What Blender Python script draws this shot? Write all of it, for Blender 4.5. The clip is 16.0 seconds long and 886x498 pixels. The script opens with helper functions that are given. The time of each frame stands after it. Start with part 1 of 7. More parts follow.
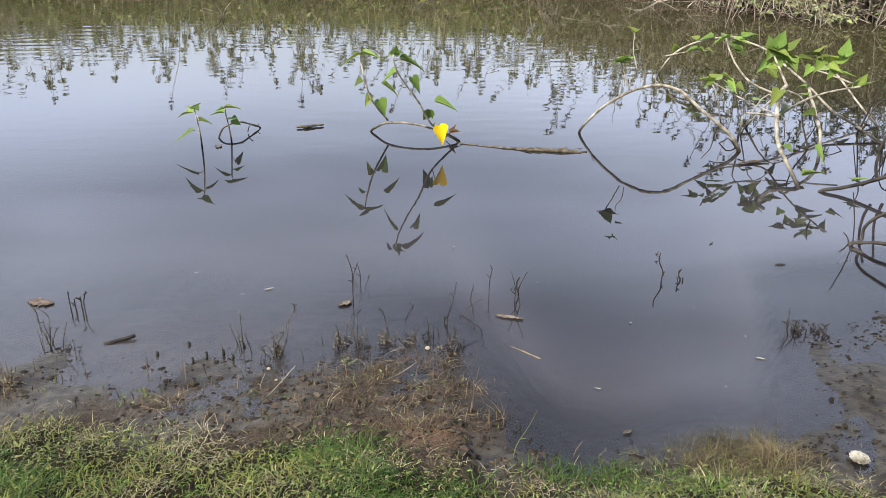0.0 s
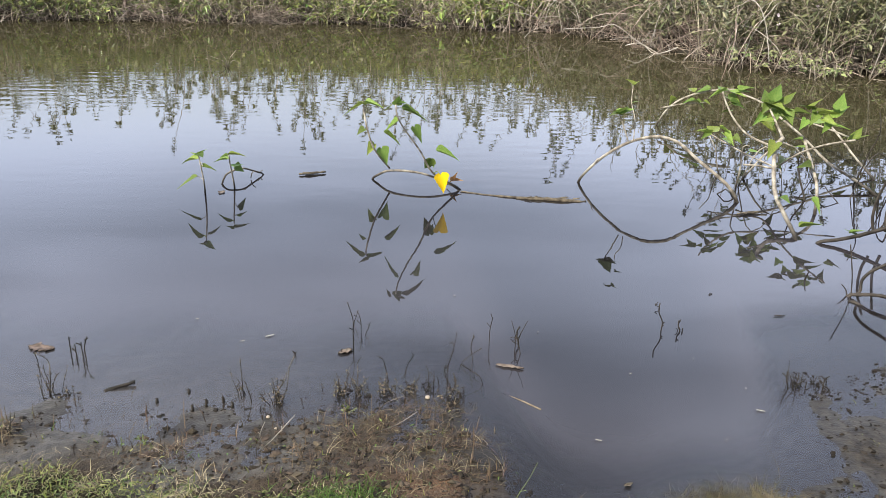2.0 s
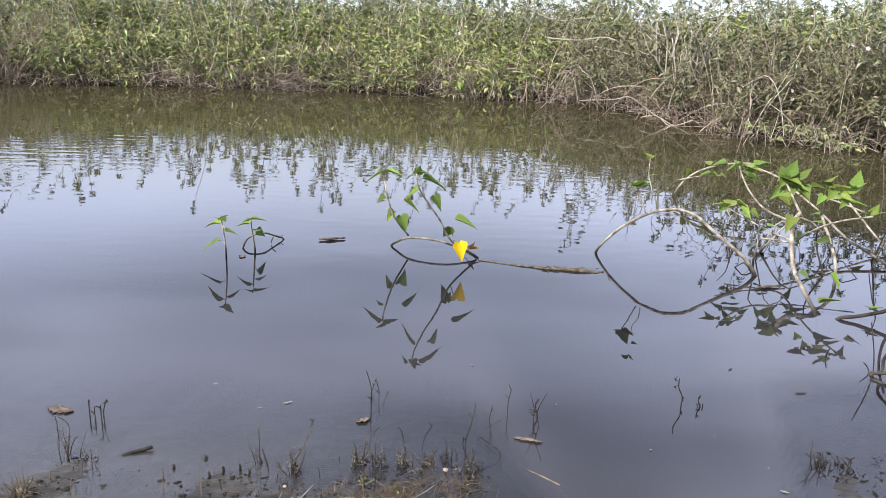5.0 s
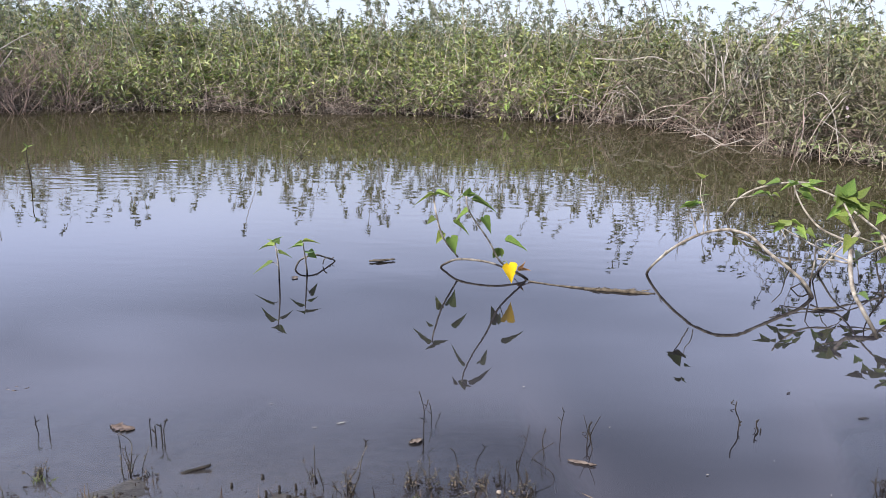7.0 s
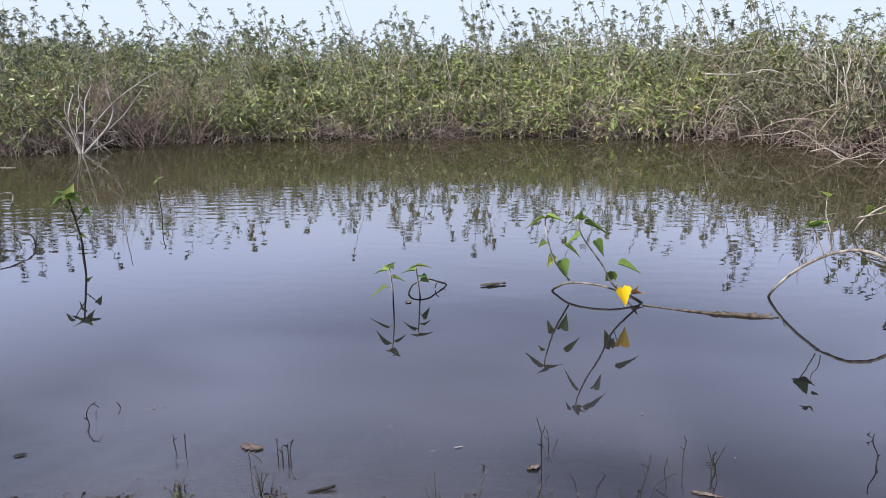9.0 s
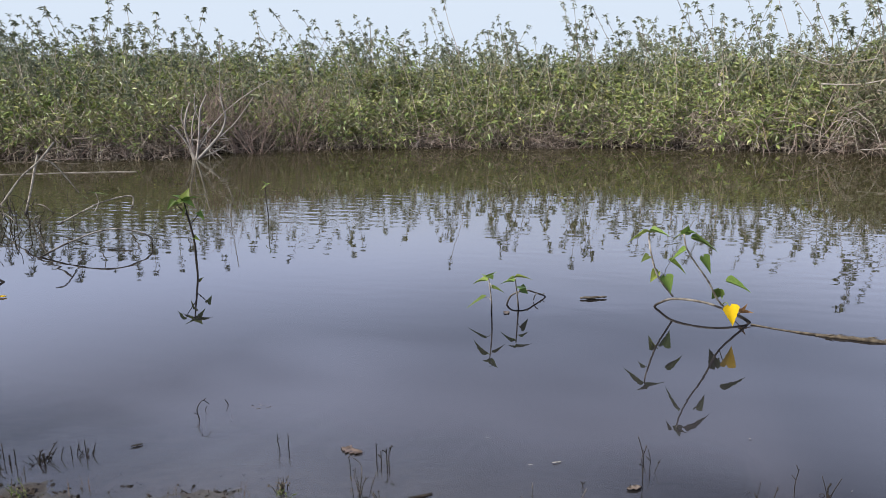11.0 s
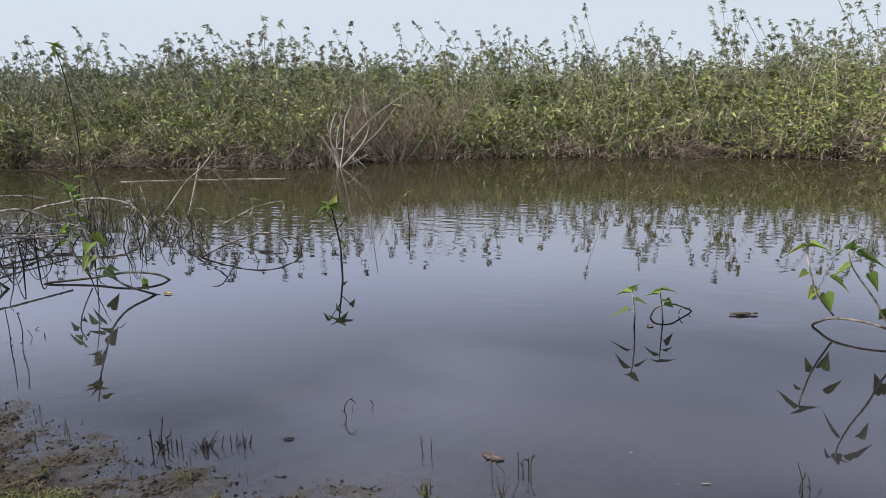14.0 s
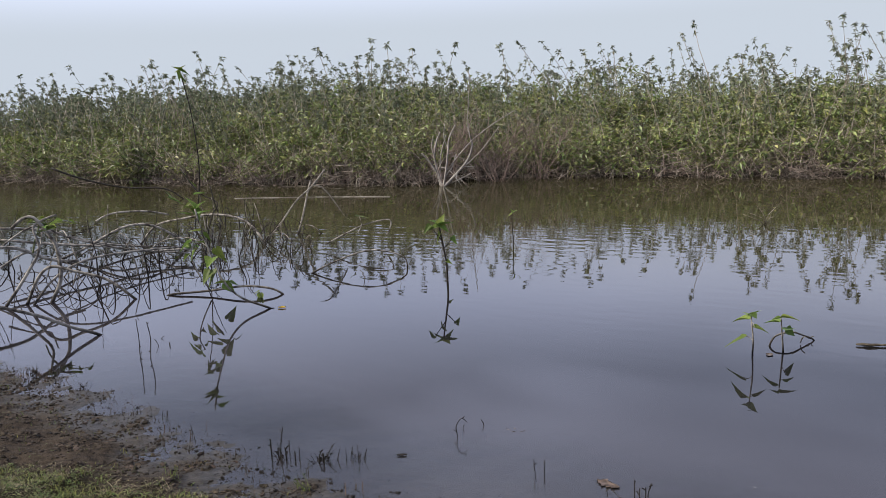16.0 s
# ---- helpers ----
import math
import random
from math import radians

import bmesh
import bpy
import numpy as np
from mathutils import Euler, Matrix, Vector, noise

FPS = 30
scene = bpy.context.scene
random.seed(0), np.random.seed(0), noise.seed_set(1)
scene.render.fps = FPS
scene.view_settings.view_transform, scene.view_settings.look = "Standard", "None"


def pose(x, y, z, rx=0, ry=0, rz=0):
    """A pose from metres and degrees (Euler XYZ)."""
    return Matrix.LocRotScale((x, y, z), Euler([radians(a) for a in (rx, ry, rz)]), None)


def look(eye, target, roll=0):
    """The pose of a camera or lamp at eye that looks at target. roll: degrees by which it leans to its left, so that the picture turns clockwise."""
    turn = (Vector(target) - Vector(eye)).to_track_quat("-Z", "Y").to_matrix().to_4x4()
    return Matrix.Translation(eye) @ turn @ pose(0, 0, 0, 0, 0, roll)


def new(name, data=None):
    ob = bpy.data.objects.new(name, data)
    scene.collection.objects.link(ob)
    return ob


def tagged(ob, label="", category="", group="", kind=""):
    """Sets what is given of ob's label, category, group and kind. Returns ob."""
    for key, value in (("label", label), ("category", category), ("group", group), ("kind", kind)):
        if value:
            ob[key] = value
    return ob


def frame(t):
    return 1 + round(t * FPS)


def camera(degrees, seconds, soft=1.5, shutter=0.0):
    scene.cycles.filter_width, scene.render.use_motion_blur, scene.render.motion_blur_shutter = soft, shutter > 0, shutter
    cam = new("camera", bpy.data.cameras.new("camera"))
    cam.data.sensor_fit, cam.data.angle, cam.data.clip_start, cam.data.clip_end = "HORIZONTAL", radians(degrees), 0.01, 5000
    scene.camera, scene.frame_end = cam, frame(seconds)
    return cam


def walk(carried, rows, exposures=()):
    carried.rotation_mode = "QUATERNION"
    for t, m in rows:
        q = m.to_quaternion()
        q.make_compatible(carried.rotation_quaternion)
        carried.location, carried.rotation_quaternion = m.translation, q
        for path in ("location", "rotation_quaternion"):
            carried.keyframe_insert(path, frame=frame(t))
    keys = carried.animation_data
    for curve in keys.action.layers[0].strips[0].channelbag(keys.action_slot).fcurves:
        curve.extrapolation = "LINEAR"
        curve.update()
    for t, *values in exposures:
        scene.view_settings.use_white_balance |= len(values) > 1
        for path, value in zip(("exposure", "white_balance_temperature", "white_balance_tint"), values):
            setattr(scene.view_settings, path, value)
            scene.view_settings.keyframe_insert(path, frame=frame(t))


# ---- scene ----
cam = camera(58.8, 16.0, soft=0.8)
PATH = [
    (0.0, (0.000, 0.000, 1.500), (0.000, 4.548, -0.578), 0.77),
    (0.5, (0.006, -0.003, 1.505), (-0.000, 4.590, -0.471), 0.76),
    (1.0, (-0.000, -0.008, 1.512), (0.047, 4.615, -0.392), 1.25),
    (1.5, (-0.006, -0.007, 1.518), (0.026, 4.631, -0.350), 1.30),
    (2.0, (-0.010, -0.014, 1.522), (-0.006, 4.645, -0.292), 1.33),
    (2.5, (-0.012, -0.011, 1.521), (-0.027, 4.657, -0.272), 1.50),
    (3.0, (-0.017, -0.006, 1.525), (-0.044, 4.690, -0.193), 1.67),
    (3.5, (-0.021, -0.016, 1.535), (-0.070, 4.712, -0.092), 1.76),
    (4.0, (-0.029, -0.020, 1.541), (-0.083, 4.729, -0.023), 1.83),
    (6.5, (-0.056, -0.051, 1.564), (-0.334, 4.766, 0.255), 1.68),
    (7.0, (-0.065, -0.053, 1.561), (-0.452, 4.756, 0.250), 0.97),
    (7.5, (-0.068, -0.056, 1.562), (-0.607, 4.743, 0.266), 0.04),
    (8.0, (-0.077, -0.051, 1.568), (-0.785, 4.728, 0.278), -0.62),
    (8.5, (-0.098, -0.070, 1.578), (-0.972, 4.690, 0.322), -0.96),
    (9.0, (-0.106, -0.088, 1.591), (-1.152, 4.657, 0.411), -1.51),
    (11.5, (-0.146, -0.101, 1.600), (-1.922, 4.440, 0.494), -1.66),
    (12.0, (-0.153, -0.110, 1.600), (-2.085, 4.365, 0.483), -1.95),
    (12.5, (-0.159, -0.110, 1.597), (-2.224, 4.309, 0.496), -2.02),
    (13.0, (-0.170, -0.118, 1.600), (-2.368, 4.248, 0.550), -2.26),
    (13.5, (-0.181, -0.118, 1.598), (-2.490, 4.193, 0.557), -2.31),
    (14.0, (-0.186, -0.130, 1.602), (-2.584, 4.135, 0.576), -2.37),
    (14.5, (-0.196, -0.146, 1.606), (-2.684, 4.071, 0.593), -2.12),
    (15.0, (-0.216, -0.161, 1.618), (-2.803, 4.005, 0.640), -1.81),
    (15.5, (-0.229, -0.183, 1.622), (-2.971, 3.893, 0.692), -2.28),
    (16.0, (-0.251, -0.191, 1.622), (-3.174, 3.768, 0.736), -2.68),
]
EXPOSURES = [(0, 0.93, 6850, 6), (4.2, 0.95, 6700, 8), (7, 0.77, 6350, 14), (9, 0.55, 6250, 14), (11.5, 0.39, 6550, 11), (14, 0.29, 6700, 11), (16, 0.13, 6700, 12)]
walk(cam, [(t, look(eye, target, roll)) for t, eye, target, roll in PATH], EXPOSURES)

# ---------------------------------------------------------------- light
SUN_FROM = Vector((-0.62, -0.62, 0.85)).normalized()
world = bpy.data.worlds.new("sky")
scene.world = world
world.use_nodes = True
wn, wl = world.node_tree.nodes, world.node_tree.links
background = wn["Background"]
sky = wn.new("ShaderNodeTexSky")
sky.sky_type = "NISHITA"
sky.sun_disc = False
sky.sun_elevation = math.asin(SUN_FROM.z)
sky.sun_rotation = math.atan2(SUN_FROM.x, SUN_FROM.y)
sky.dust_density = 2.5
SKY_STRENGTH = 0.078
coord = wn.new("ShaderNodeTexCoord")
split = wn.new("ShaderNodeSeparateXYZ")
wl.new(coord.outputs["Generated"], split.inputs[0])
lift = wn.new("ShaderNodeMath")
lift.operation = "ADD"
lift.inputs[1].default_value = 0.22
absz = wn.new("ShaderNodeMath")
absz.operation = "ABSOLUTE"
wl.new(split.outputs[2], absz.inputs[0])
wl.new(absz.outputs[0], lift.inputs[0])
flat = wn.new("ShaderNodeVectorMath")
flat.operation = "DIVIDE"
wl.new(coord.outputs["Generated"], flat.inputs[0])
wl.new(lift.outputs[0], flat.inputs[1])
cloud = wn.new("ShaderNodeTexNoise")
cloud.inputs["Scale"].default_value = 1.25
cloud.inputs["Detail"].default_value = 2.5
cloud.inputs["Roughness"].default_value = 0.5
drawn = wn.new("ShaderNodeMapping")
drawn.inputs["Rotation"].default_value = (0, 0, radians(28))
drawn.inputs["Scale"].default_value = (-0.7, 1.7, 1)
wl.new(flat.outputs[0], drawn.inputs["Vector"])
wl.new(drawn.outputs[0], cloud.inputs["Vector"])


def sky_range(value, lo, hi, a, b, step="SMOOTHSTEP"):
    k = wn.new("ShaderNodeMapRange")
    k.interpolation_type = step
    for key, val in (("From Min", lo), ("From Max", hi), ("To Min", a), ("To Max", b)):
        k.inputs[key].default_value = val
    wl.new(value, k.inputs["Value"])
    return k.outputs[0]


def sky_mix(f, a, b):
    k = wn.new("ShaderNodeMix")
    k.data_type = "RGBA"
    wl.new(f, k.inputs["Factor"])
    wl.new(a, k.inputs["A"])
    k.inputs["B"].default_value = (*b, 1)
    return k.outputs["Result"]


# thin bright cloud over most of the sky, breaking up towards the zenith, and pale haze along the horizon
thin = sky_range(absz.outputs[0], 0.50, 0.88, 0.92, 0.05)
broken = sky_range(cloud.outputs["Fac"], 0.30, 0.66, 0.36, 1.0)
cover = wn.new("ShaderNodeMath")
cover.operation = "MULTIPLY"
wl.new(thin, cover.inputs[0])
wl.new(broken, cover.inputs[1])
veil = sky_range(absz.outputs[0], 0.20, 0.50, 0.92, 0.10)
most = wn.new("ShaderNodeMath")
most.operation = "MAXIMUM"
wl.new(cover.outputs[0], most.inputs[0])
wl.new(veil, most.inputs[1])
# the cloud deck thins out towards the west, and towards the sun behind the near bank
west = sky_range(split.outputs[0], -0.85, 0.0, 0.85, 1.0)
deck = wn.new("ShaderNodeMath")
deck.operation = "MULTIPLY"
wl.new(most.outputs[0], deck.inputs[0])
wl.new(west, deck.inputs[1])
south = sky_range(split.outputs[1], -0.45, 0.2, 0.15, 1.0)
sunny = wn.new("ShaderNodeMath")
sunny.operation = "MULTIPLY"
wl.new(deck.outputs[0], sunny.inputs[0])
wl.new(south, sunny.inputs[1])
# a wide blue gap in the cloud over the pond
aim = wn.new("ShaderNodeVectorMath")
aim.operation = "DOT_PRODUCT"
aim.inputs[1].default_value = Vector((-0.10, 0.86, 0.48)).normalized()
wl.new(coord.outputs["Generated"], aim.inputs[0])
gap = sky_range(aim.outputs["Value"], 0.92, 0.99, 1.0, 0.76)
open_sky = wn.new("ShaderNodeMath")
open_sky.operation = "MULTIPLY"
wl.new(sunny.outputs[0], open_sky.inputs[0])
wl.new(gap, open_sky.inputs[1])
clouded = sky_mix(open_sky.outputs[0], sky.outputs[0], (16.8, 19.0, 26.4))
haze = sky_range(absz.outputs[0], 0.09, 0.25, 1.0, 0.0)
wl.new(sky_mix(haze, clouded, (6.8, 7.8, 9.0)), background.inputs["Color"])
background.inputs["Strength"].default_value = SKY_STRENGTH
sun = new("sun", bpy.data.lights.new("sun", "SUN"))
sun.data.energy = 5.0
sun.data.angle = radians(0.6)
sun.data.color = (1.0, 0.96, 0.88)
sun.matrix_world = look(SUN_FROM * 50, (0, 0, 0))


# ---------------------------------------------------------------- materials
def surface(name, a, b, rough=0.8, scale=12.0, fine=90.0, bump=0.3, pick="", vary=0.25, hue=0.03, glow=0.0, wetline=False, spec=0.15, strength=0.004, clump=0.0):
    """Two colours mixed by coarse noise, shaded by fine noise, with relief; pick: object or island, for a random shade."""
    m = bpy.data.materials.new(name)
    m.use_nodes = True
    n, l = m.node_tree.nodes, m.node_tree.links
    bsdf, out = n["Principled BSDF"], n["Material Output"]
    tc = n.new("ShaderNodeTexCoord")
    n1, n2 = n.new("ShaderNodeTexNoise"), n.new("ShaderNodeTexNoise")
    n1.inputs["Scale"].default_value, n2.inputs["Scale"].default_value = scale, fine
    n1.inputs["Detail"].default_value, n2.inputs["Detail"].default_value = 4, 3
    for k in (n1, n2):
        l.new(tc.outputs["Object"], k.inputs["Vector"])
    mix = n.new("ShaderNodeMix")
    mix.data_type = "RGBA"
    mix.inputs["A"].default_value, mix.inputs["B"].default_value = (*a, 1), (*b, 1)
    sharp = n.new("ShaderNodeMapRange")
    sharp.inputs["From Min"].default_value, sharp.inputs["From Max"].default_value = 0.35, 0.65
    l.new(n1.outputs["Fac"], sharp.inputs["Value"])
    l.new(sharp.outputs[0], mix.inputs["Factor"])
    hsv = n.new("ShaderNodeHueSaturation")
    l.new(mix.outputs["Result"], hsv.inputs["Color"])
    shade = n.new("ShaderNodeMapRange")
    shade.inputs["To Min"].default_value, shade.inputs["To Max"].default_value = 0.72, 1.28
    l.new(n2.outputs["Fac"], shade.inputs["Value"])
    value = shade.outputs[0]
    if pick:
        rnd = n.new("ShaderNodeObjectInfo").outputs["Random"] if pick == "object" else n.new("ShaderNodeNewGeometry").outputs["Random Per Island"]
        r1, r2 = n.new("ShaderNodeMapRange"), n.new("ShaderNodeMapRange")
        r1.inputs["To Min"].default_value, r1.inputs["To Max"].default_value = 1 - vary, 1 + vary
        r2.inputs["To Min"].default_value, r2.inputs["To Max"].default_value = 0.5 - hue, 0.5 + hue
        scram = n.new("ShaderNodeTexWhiteNoise")
        scram.noise_dimensions = "1D"
        l.new(rnd, scram.inputs["W"])
        l.new(rnd, r1.inputs["Value"])
        l.new(scram.outputs["Value"], r2.inputs["Value"])
        l.new(r2.outputs[0], hsv.inputs["Hue"])
        mul = n.new("ShaderNodeMath")
        mul.operation = "MULTIPLY"
        l.new(value, mul.inputs[0])
        l.new(r1.outputs[0], mul.inputs[1])
        value = mul.outputs[0]
    if clump:  # whole plants differ from each other
        own = n.new("ShaderNodeMapRange")
        own.inputs["To Min"].default_value, own.inputs["To Max"].default_value = 1 - clump, 1 + clump
        l.new(n.new("ShaderNodeObjectInfo").outputs["Random"], own.inputs["Value"])
        mul2 = n.new("ShaderNodeMath")
        mul2.operation = "MULTIPLY"
        l.new(value, mul2.inputs[0])
        l.new(own.outputs[0], mul2.inputs[1])
        value = mul2.outputs[0]
    l.new(value, hsv.inputs["Value"])
    colour = hsv.outputs["Color"]
    rough_in = bsdf.inputs["Roughness"]
    rough_in.default_value = rough
    if wetline:  # soaked bark for a hand's width above the water
        geo = n.new("ShaderNodeNewGeometry")
        sep = n.new("ShaderNodeSeparateXYZ")
        l.new(geo.outputs["Position"], sep.inputs[0])
        wet = n.new("ShaderNodeMapRange")
        wet.inputs["From Min"].default_value, wet.inputs["From Max"].default_value = 0.015, 0.13
        l.new(sep.outputs[2], wet.inputs["Value"])
        soak = n.new("ShaderNodeMix")
        soak.data_type = "RGBA"
        soak.inputs["A"].default_value = (0.022, 0.018, 0.015, 1)
        l.new(wet.outputs[0], soak.inputs["Factor"])
        l.new(colour, soak.inputs["B"])
        colour = soak.outputs["Result"]
    l.new(colour, bsdf.inputs["Base Color"])
    bsdf.inputs["Specular IOR Level"].default_value = spec
    if bump:
        bp = n.new("ShaderNodeBump")
        bp.inputs["Strength"].default_value, bp.inputs["Distance"].default_value = bump, strength
        l.new(n2.outputs["Fac"], bp.inputs["Height"])
        l.new(bp.outputs[0], bsdf.inputs["Normal"])
    if glow:  # light shining through a leaf
        tr = n.new("ShaderNodeBsdfTranslucent")
        l.new(colour, tr.inputs["Color"])
        both = n.new("ShaderNodeMixShader")
        both.inputs[0].default_value = glow
        l.new(bsdf.outputs[0], both.inputs[1])
        l.new(tr.outputs[0], both.inputs[2])
        l.new(both.outputs[0], out.inputs["Surface"])
    return m


stem_pale = surface("pale_bark", (0.33, 0.30, 0.255), (0.11, 0.092, 0.075), 0.7, 22, 160, 0.7, wetline=True)
stem_grey = surface("grey_bark", (0.36, 0.33, 0.29), (0.055, 0.045, 0.038), 0.7, 16, 120, 0.4, wetline=True)
stem_dark = surface("dark_wet_bark", (0.013, 0.011, 0.009), (0.042, 0.035, 0.030), 0.55, 18, 120, 0.4)
stem_sprig = surface("sprig_bark", (0.16, 0.14, 0.115), (0.022, 0.018, 0.015), 0.7, 40, 160, 0.4, wetline=True)
stem_dry = surface("dry_stalk", (0.22, 0.18, 0.125), (0.085, 0.068, 0.05), 0.85, 25, 160, 0.3)
stem_green = surface("green_stalk", (0.14, 0.18, 0.05), (0.10, 0.11, 0.05), 0.6, 20, 120, 0.2)
leaf_bright = surface("fresh_leaf", (0.085, 0.145, 0.028), (0.16, 0.205, 0.05), 0.42, 14, 70, 0.3, "object", 0.45, 0.025, glow=0.27)
leaf_yellow = surface("yellow_leaf", (0.80, 0.55, 0.02), (0.74, 0.46, 0.01), 0.5, 16, 60, 0.2, glow=0.3)
leaf_dead = surface("withered_leaf", (0.36, 0.20, 0.07), (0.20, 0.10, 0.05), 0.8, 30, 120, 0.4, glow=0.2)
thicket_leaf = surface("thicket_leaf", (0.118, 0.168, 0.040), (0.232, 0.245, 0.092), 0.42, 2.6, 30, 0.0, "island", 0.6, 0.035, glow=0.16, clump=0.22, spec=0.45)
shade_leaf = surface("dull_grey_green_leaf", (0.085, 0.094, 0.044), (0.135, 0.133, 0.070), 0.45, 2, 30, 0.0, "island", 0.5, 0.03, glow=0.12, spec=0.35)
creeper_leaf = surface("trailing_leaf", (0.12, 0.15, 0.06), (0.22, 0.235, 0.12), 0.5, 8, 40, 0.0, "island", 0.5, 0.03, glow=0.12)
plume_leaf = surface("grey_green_leaf", (0.125, 0.148, 0.085), (0.19, 0.208, 0.135), 0.45, 2, 30, 0.0, "island", 0.5, 0.03, glow=0.12, spec=0.4)
thicket_stem = surface("thicket_stem", (0.16, 0.13, 0.10), (0.35, 0.31, 0.25), 0.7, 5, 60, 0.0, "island", 0.6, 0.02)
thicket_dead = surface("dead_stem", (0.35, 0.30, 0.255), (0.13, 0.10, 0.085), 0.8, 4, 60, 0.0, "island", 0.75, 0.02)
twig_brown = surface("brown_twig", (0.25, 0.195, 0.165), (0.13, 0.098, 0.082), 0.85, 4, 60, 0.0, "island", 0.4, 0.02)
cane_grey = surface("bleached_cane", (0.34, 0.315, 0.285), (0.17, 0.15, 0.13), 0.75, 6, 60, 0.2, "island", 0.45, 0.01)
bark = surface("sodden_log", (0.03, 0.024, 0.018), (0.11, 0.09, 0.065), 0.5, 30, 140, 0.8)
grass_green = surface("green_grass", (0.135, 0.145, 0.040), (0.055, 0.082, 0.018), 0.55, 3, 40, 0.0, "island", 0.55, 0.05, glow=0.15)
grass_dry = surface("dry_grass", (0.27, 0.235, 0.155), (0.10, 0.083, 0.052), 0.8, 5, 40, 0.0, "island", 0.55, 0.02, glow=0.08)
weed_leaf = surface("weed_leaf", (0.060, 0.092, 0.022), (0.135, 0.135, 0.056), 0.5, 7, 60, 0.0, "island", 0.7, 0.04, glow=0.15)
thatch = surface("brown_thatch", (0.115, 0.082, 0.056), (0.045, 0.033, 0.024), 0.85, 5, 40, 0.0, "island", 0.5, 0.02)
clod_mat = surface("wet_clod", (0.009, 0.0075, 0.006), (0.024, 0.019, 0.015), 0.75, 30, 150, 0.6, "island", 0.4, 0.01)
litter_white = surface("white_litter", (0.31, 0.295, 0.26), (0.12, 0.105, 0.085), 0.6, 25, 90, 0.4)
shell_mat = surface("shell", (0.42, 0.37, 0.30), (0.22, 0.17, 0.12), 0.4, 60, 200, 0.3)
# distance haze put into the leaf colour, which is lightened for it
hazed_leaf = surface("hazed_far_tree_leaf", (0.14, 0.17, 0.10), (0.19, 0.21, 0.14), 0.7, 0.5, 6, 0.0, "island", 0.4, 0.02, glow=0.2)
tree_bark = surface("far_tree_bark", (0.12, 0.10, 0.08), (0.17, 0.15, 0.12), 0.9, 2, 20, 0.0)


# ---------------------------------------------------------------- geometry helpers
class Shape:
    """Gathers vertices and faces of one mesh."""

    def __init__(self):
        self.v, self.f = [], []

    def tube(self, pts, r0, r1, sides=6, steps=3, rough=0.0):
        pts = [Vector(p) for p in pts]
        line = []
        for i in range(len(pts) - 1):
            a, b = pts[max(i - 1, 0)], pts[i]
            c, d = pts[i + 1], pts[min(i + 2, len(pts) - 1)]
            for k in range(steps):
                s = k / steps
                line.append(0.5 * ((2 * b) + (c - a) * s + (2 * a - 5 * b + 4 * c - d) * s * s + (3 * b - a - 3 * c + d) * s ** 3))
        line.append(pts[-1])
        n, first = len(line), len(self.v)
        side = Vector((0.3, 1, 0.2))
        for i, p in enumerate(line):
            along = (line[min(i + 1, n - 1)] - line[max(i - 1, 0)]).normalized()
            side = side - along * side.dot(along)
            side = side.normalized() if side.length > 1e-5 else along.orthogonal().normalized()
            up = along.cross(side)
            r = r0 + (r1 - r0) * i / (n - 1)
            for k in range(sides):
                a = 2 * math.pi * k / sides
                q = r * (1 + rough * (random.random() - 0.5))
                self.v.append(p + side * (q * math.cos(a)) + up * (q * math.sin(a)))
        for i in range(n - 1):
            for k in range(sides):
                a, b = first + i * sides + k, first + i * sides + (k + 1) % sides
                self.f.append((a, b, b + sides, a + sides))
        self.f.append(tuple(first + k for k in reversed(range(sides))))
        self.f.append(tuple(first + (n - 1) * sides + k for k in range(sides)))
        return self

    def mesh(self, name, material, smooth=True, shift=(0, 0, 0)):
        me = bpy.data.meshes.new(name)
        s = Vector(shift)
        me.from_pydata([tuple(Vector(q) - s) for q in self.v], [], self.f)
        me.materials.append(material)
        if smooth:
            me.polygons.foreach_set("use_smooth", [True] * len(me.polygons))
        me.update()
        return me


def array_mesh(name, verts, tris, material, smooth=False):
    """A mesh from numpy arrays of vertices and triangles."""
    me = bpy.data.meshes.new(name)
    me.vertices.add(len(verts))
    me.vertices.foreach_set("co", np.asarray(verts, np.float32).ravel())
    me.loops.add(3 * len(tris))
    me.loops.foreach_set("vertex_index", np.asarray(tris, np.int32).ravel())
    me.polygons.add(len(tris))
    me.polygons.foreach_set("loop_start", np.arange(0, 3 * len(tris), 3, dtype=np.int32))
    me.polygons.foreach_set("use_smooth", np.full(len(tris), smooth))
    me.materials.append(material)
    me.update(calc_edges=True)
    me.validate()
    return me


def unit(a):
    return a / np.maximum(np.linalg.norm(a, axis=1, keepdims=True), 1e-6)


def leaf_arrays(pos, along, up, length, width):
    """Many small folded leaves: five vertices and four triangles each."""
    n = len(pos)
    along = unit(along)
    side = unit(np.cross(along, up))
    nor = np.cross(side, along)
    L, W = length[:, None], width[:, None]
    v = np.empty((n, 5, 3))
    v[:, 0] = pos
    v[:, 1] = pos + along * L * 0.36 + side * W * 0.5 + nor * W * 0.16
    v[:, 2] = pos + along * L - nor * L * 0.14
    v[:, 3] = pos + along * L * 0.36 - side * W * 0.5 + nor * W * 0.16
    v[:, 4] = pos + along * L * 0.45
    t = np.array([[0, 1, 4], [1, 2, 4], [2, 3, 4], [3, 0, 4]])
    return v.reshape(-1, 3), (t[None] + 5 * np.arange(n)[:, None, None]).reshape(-1, 3)


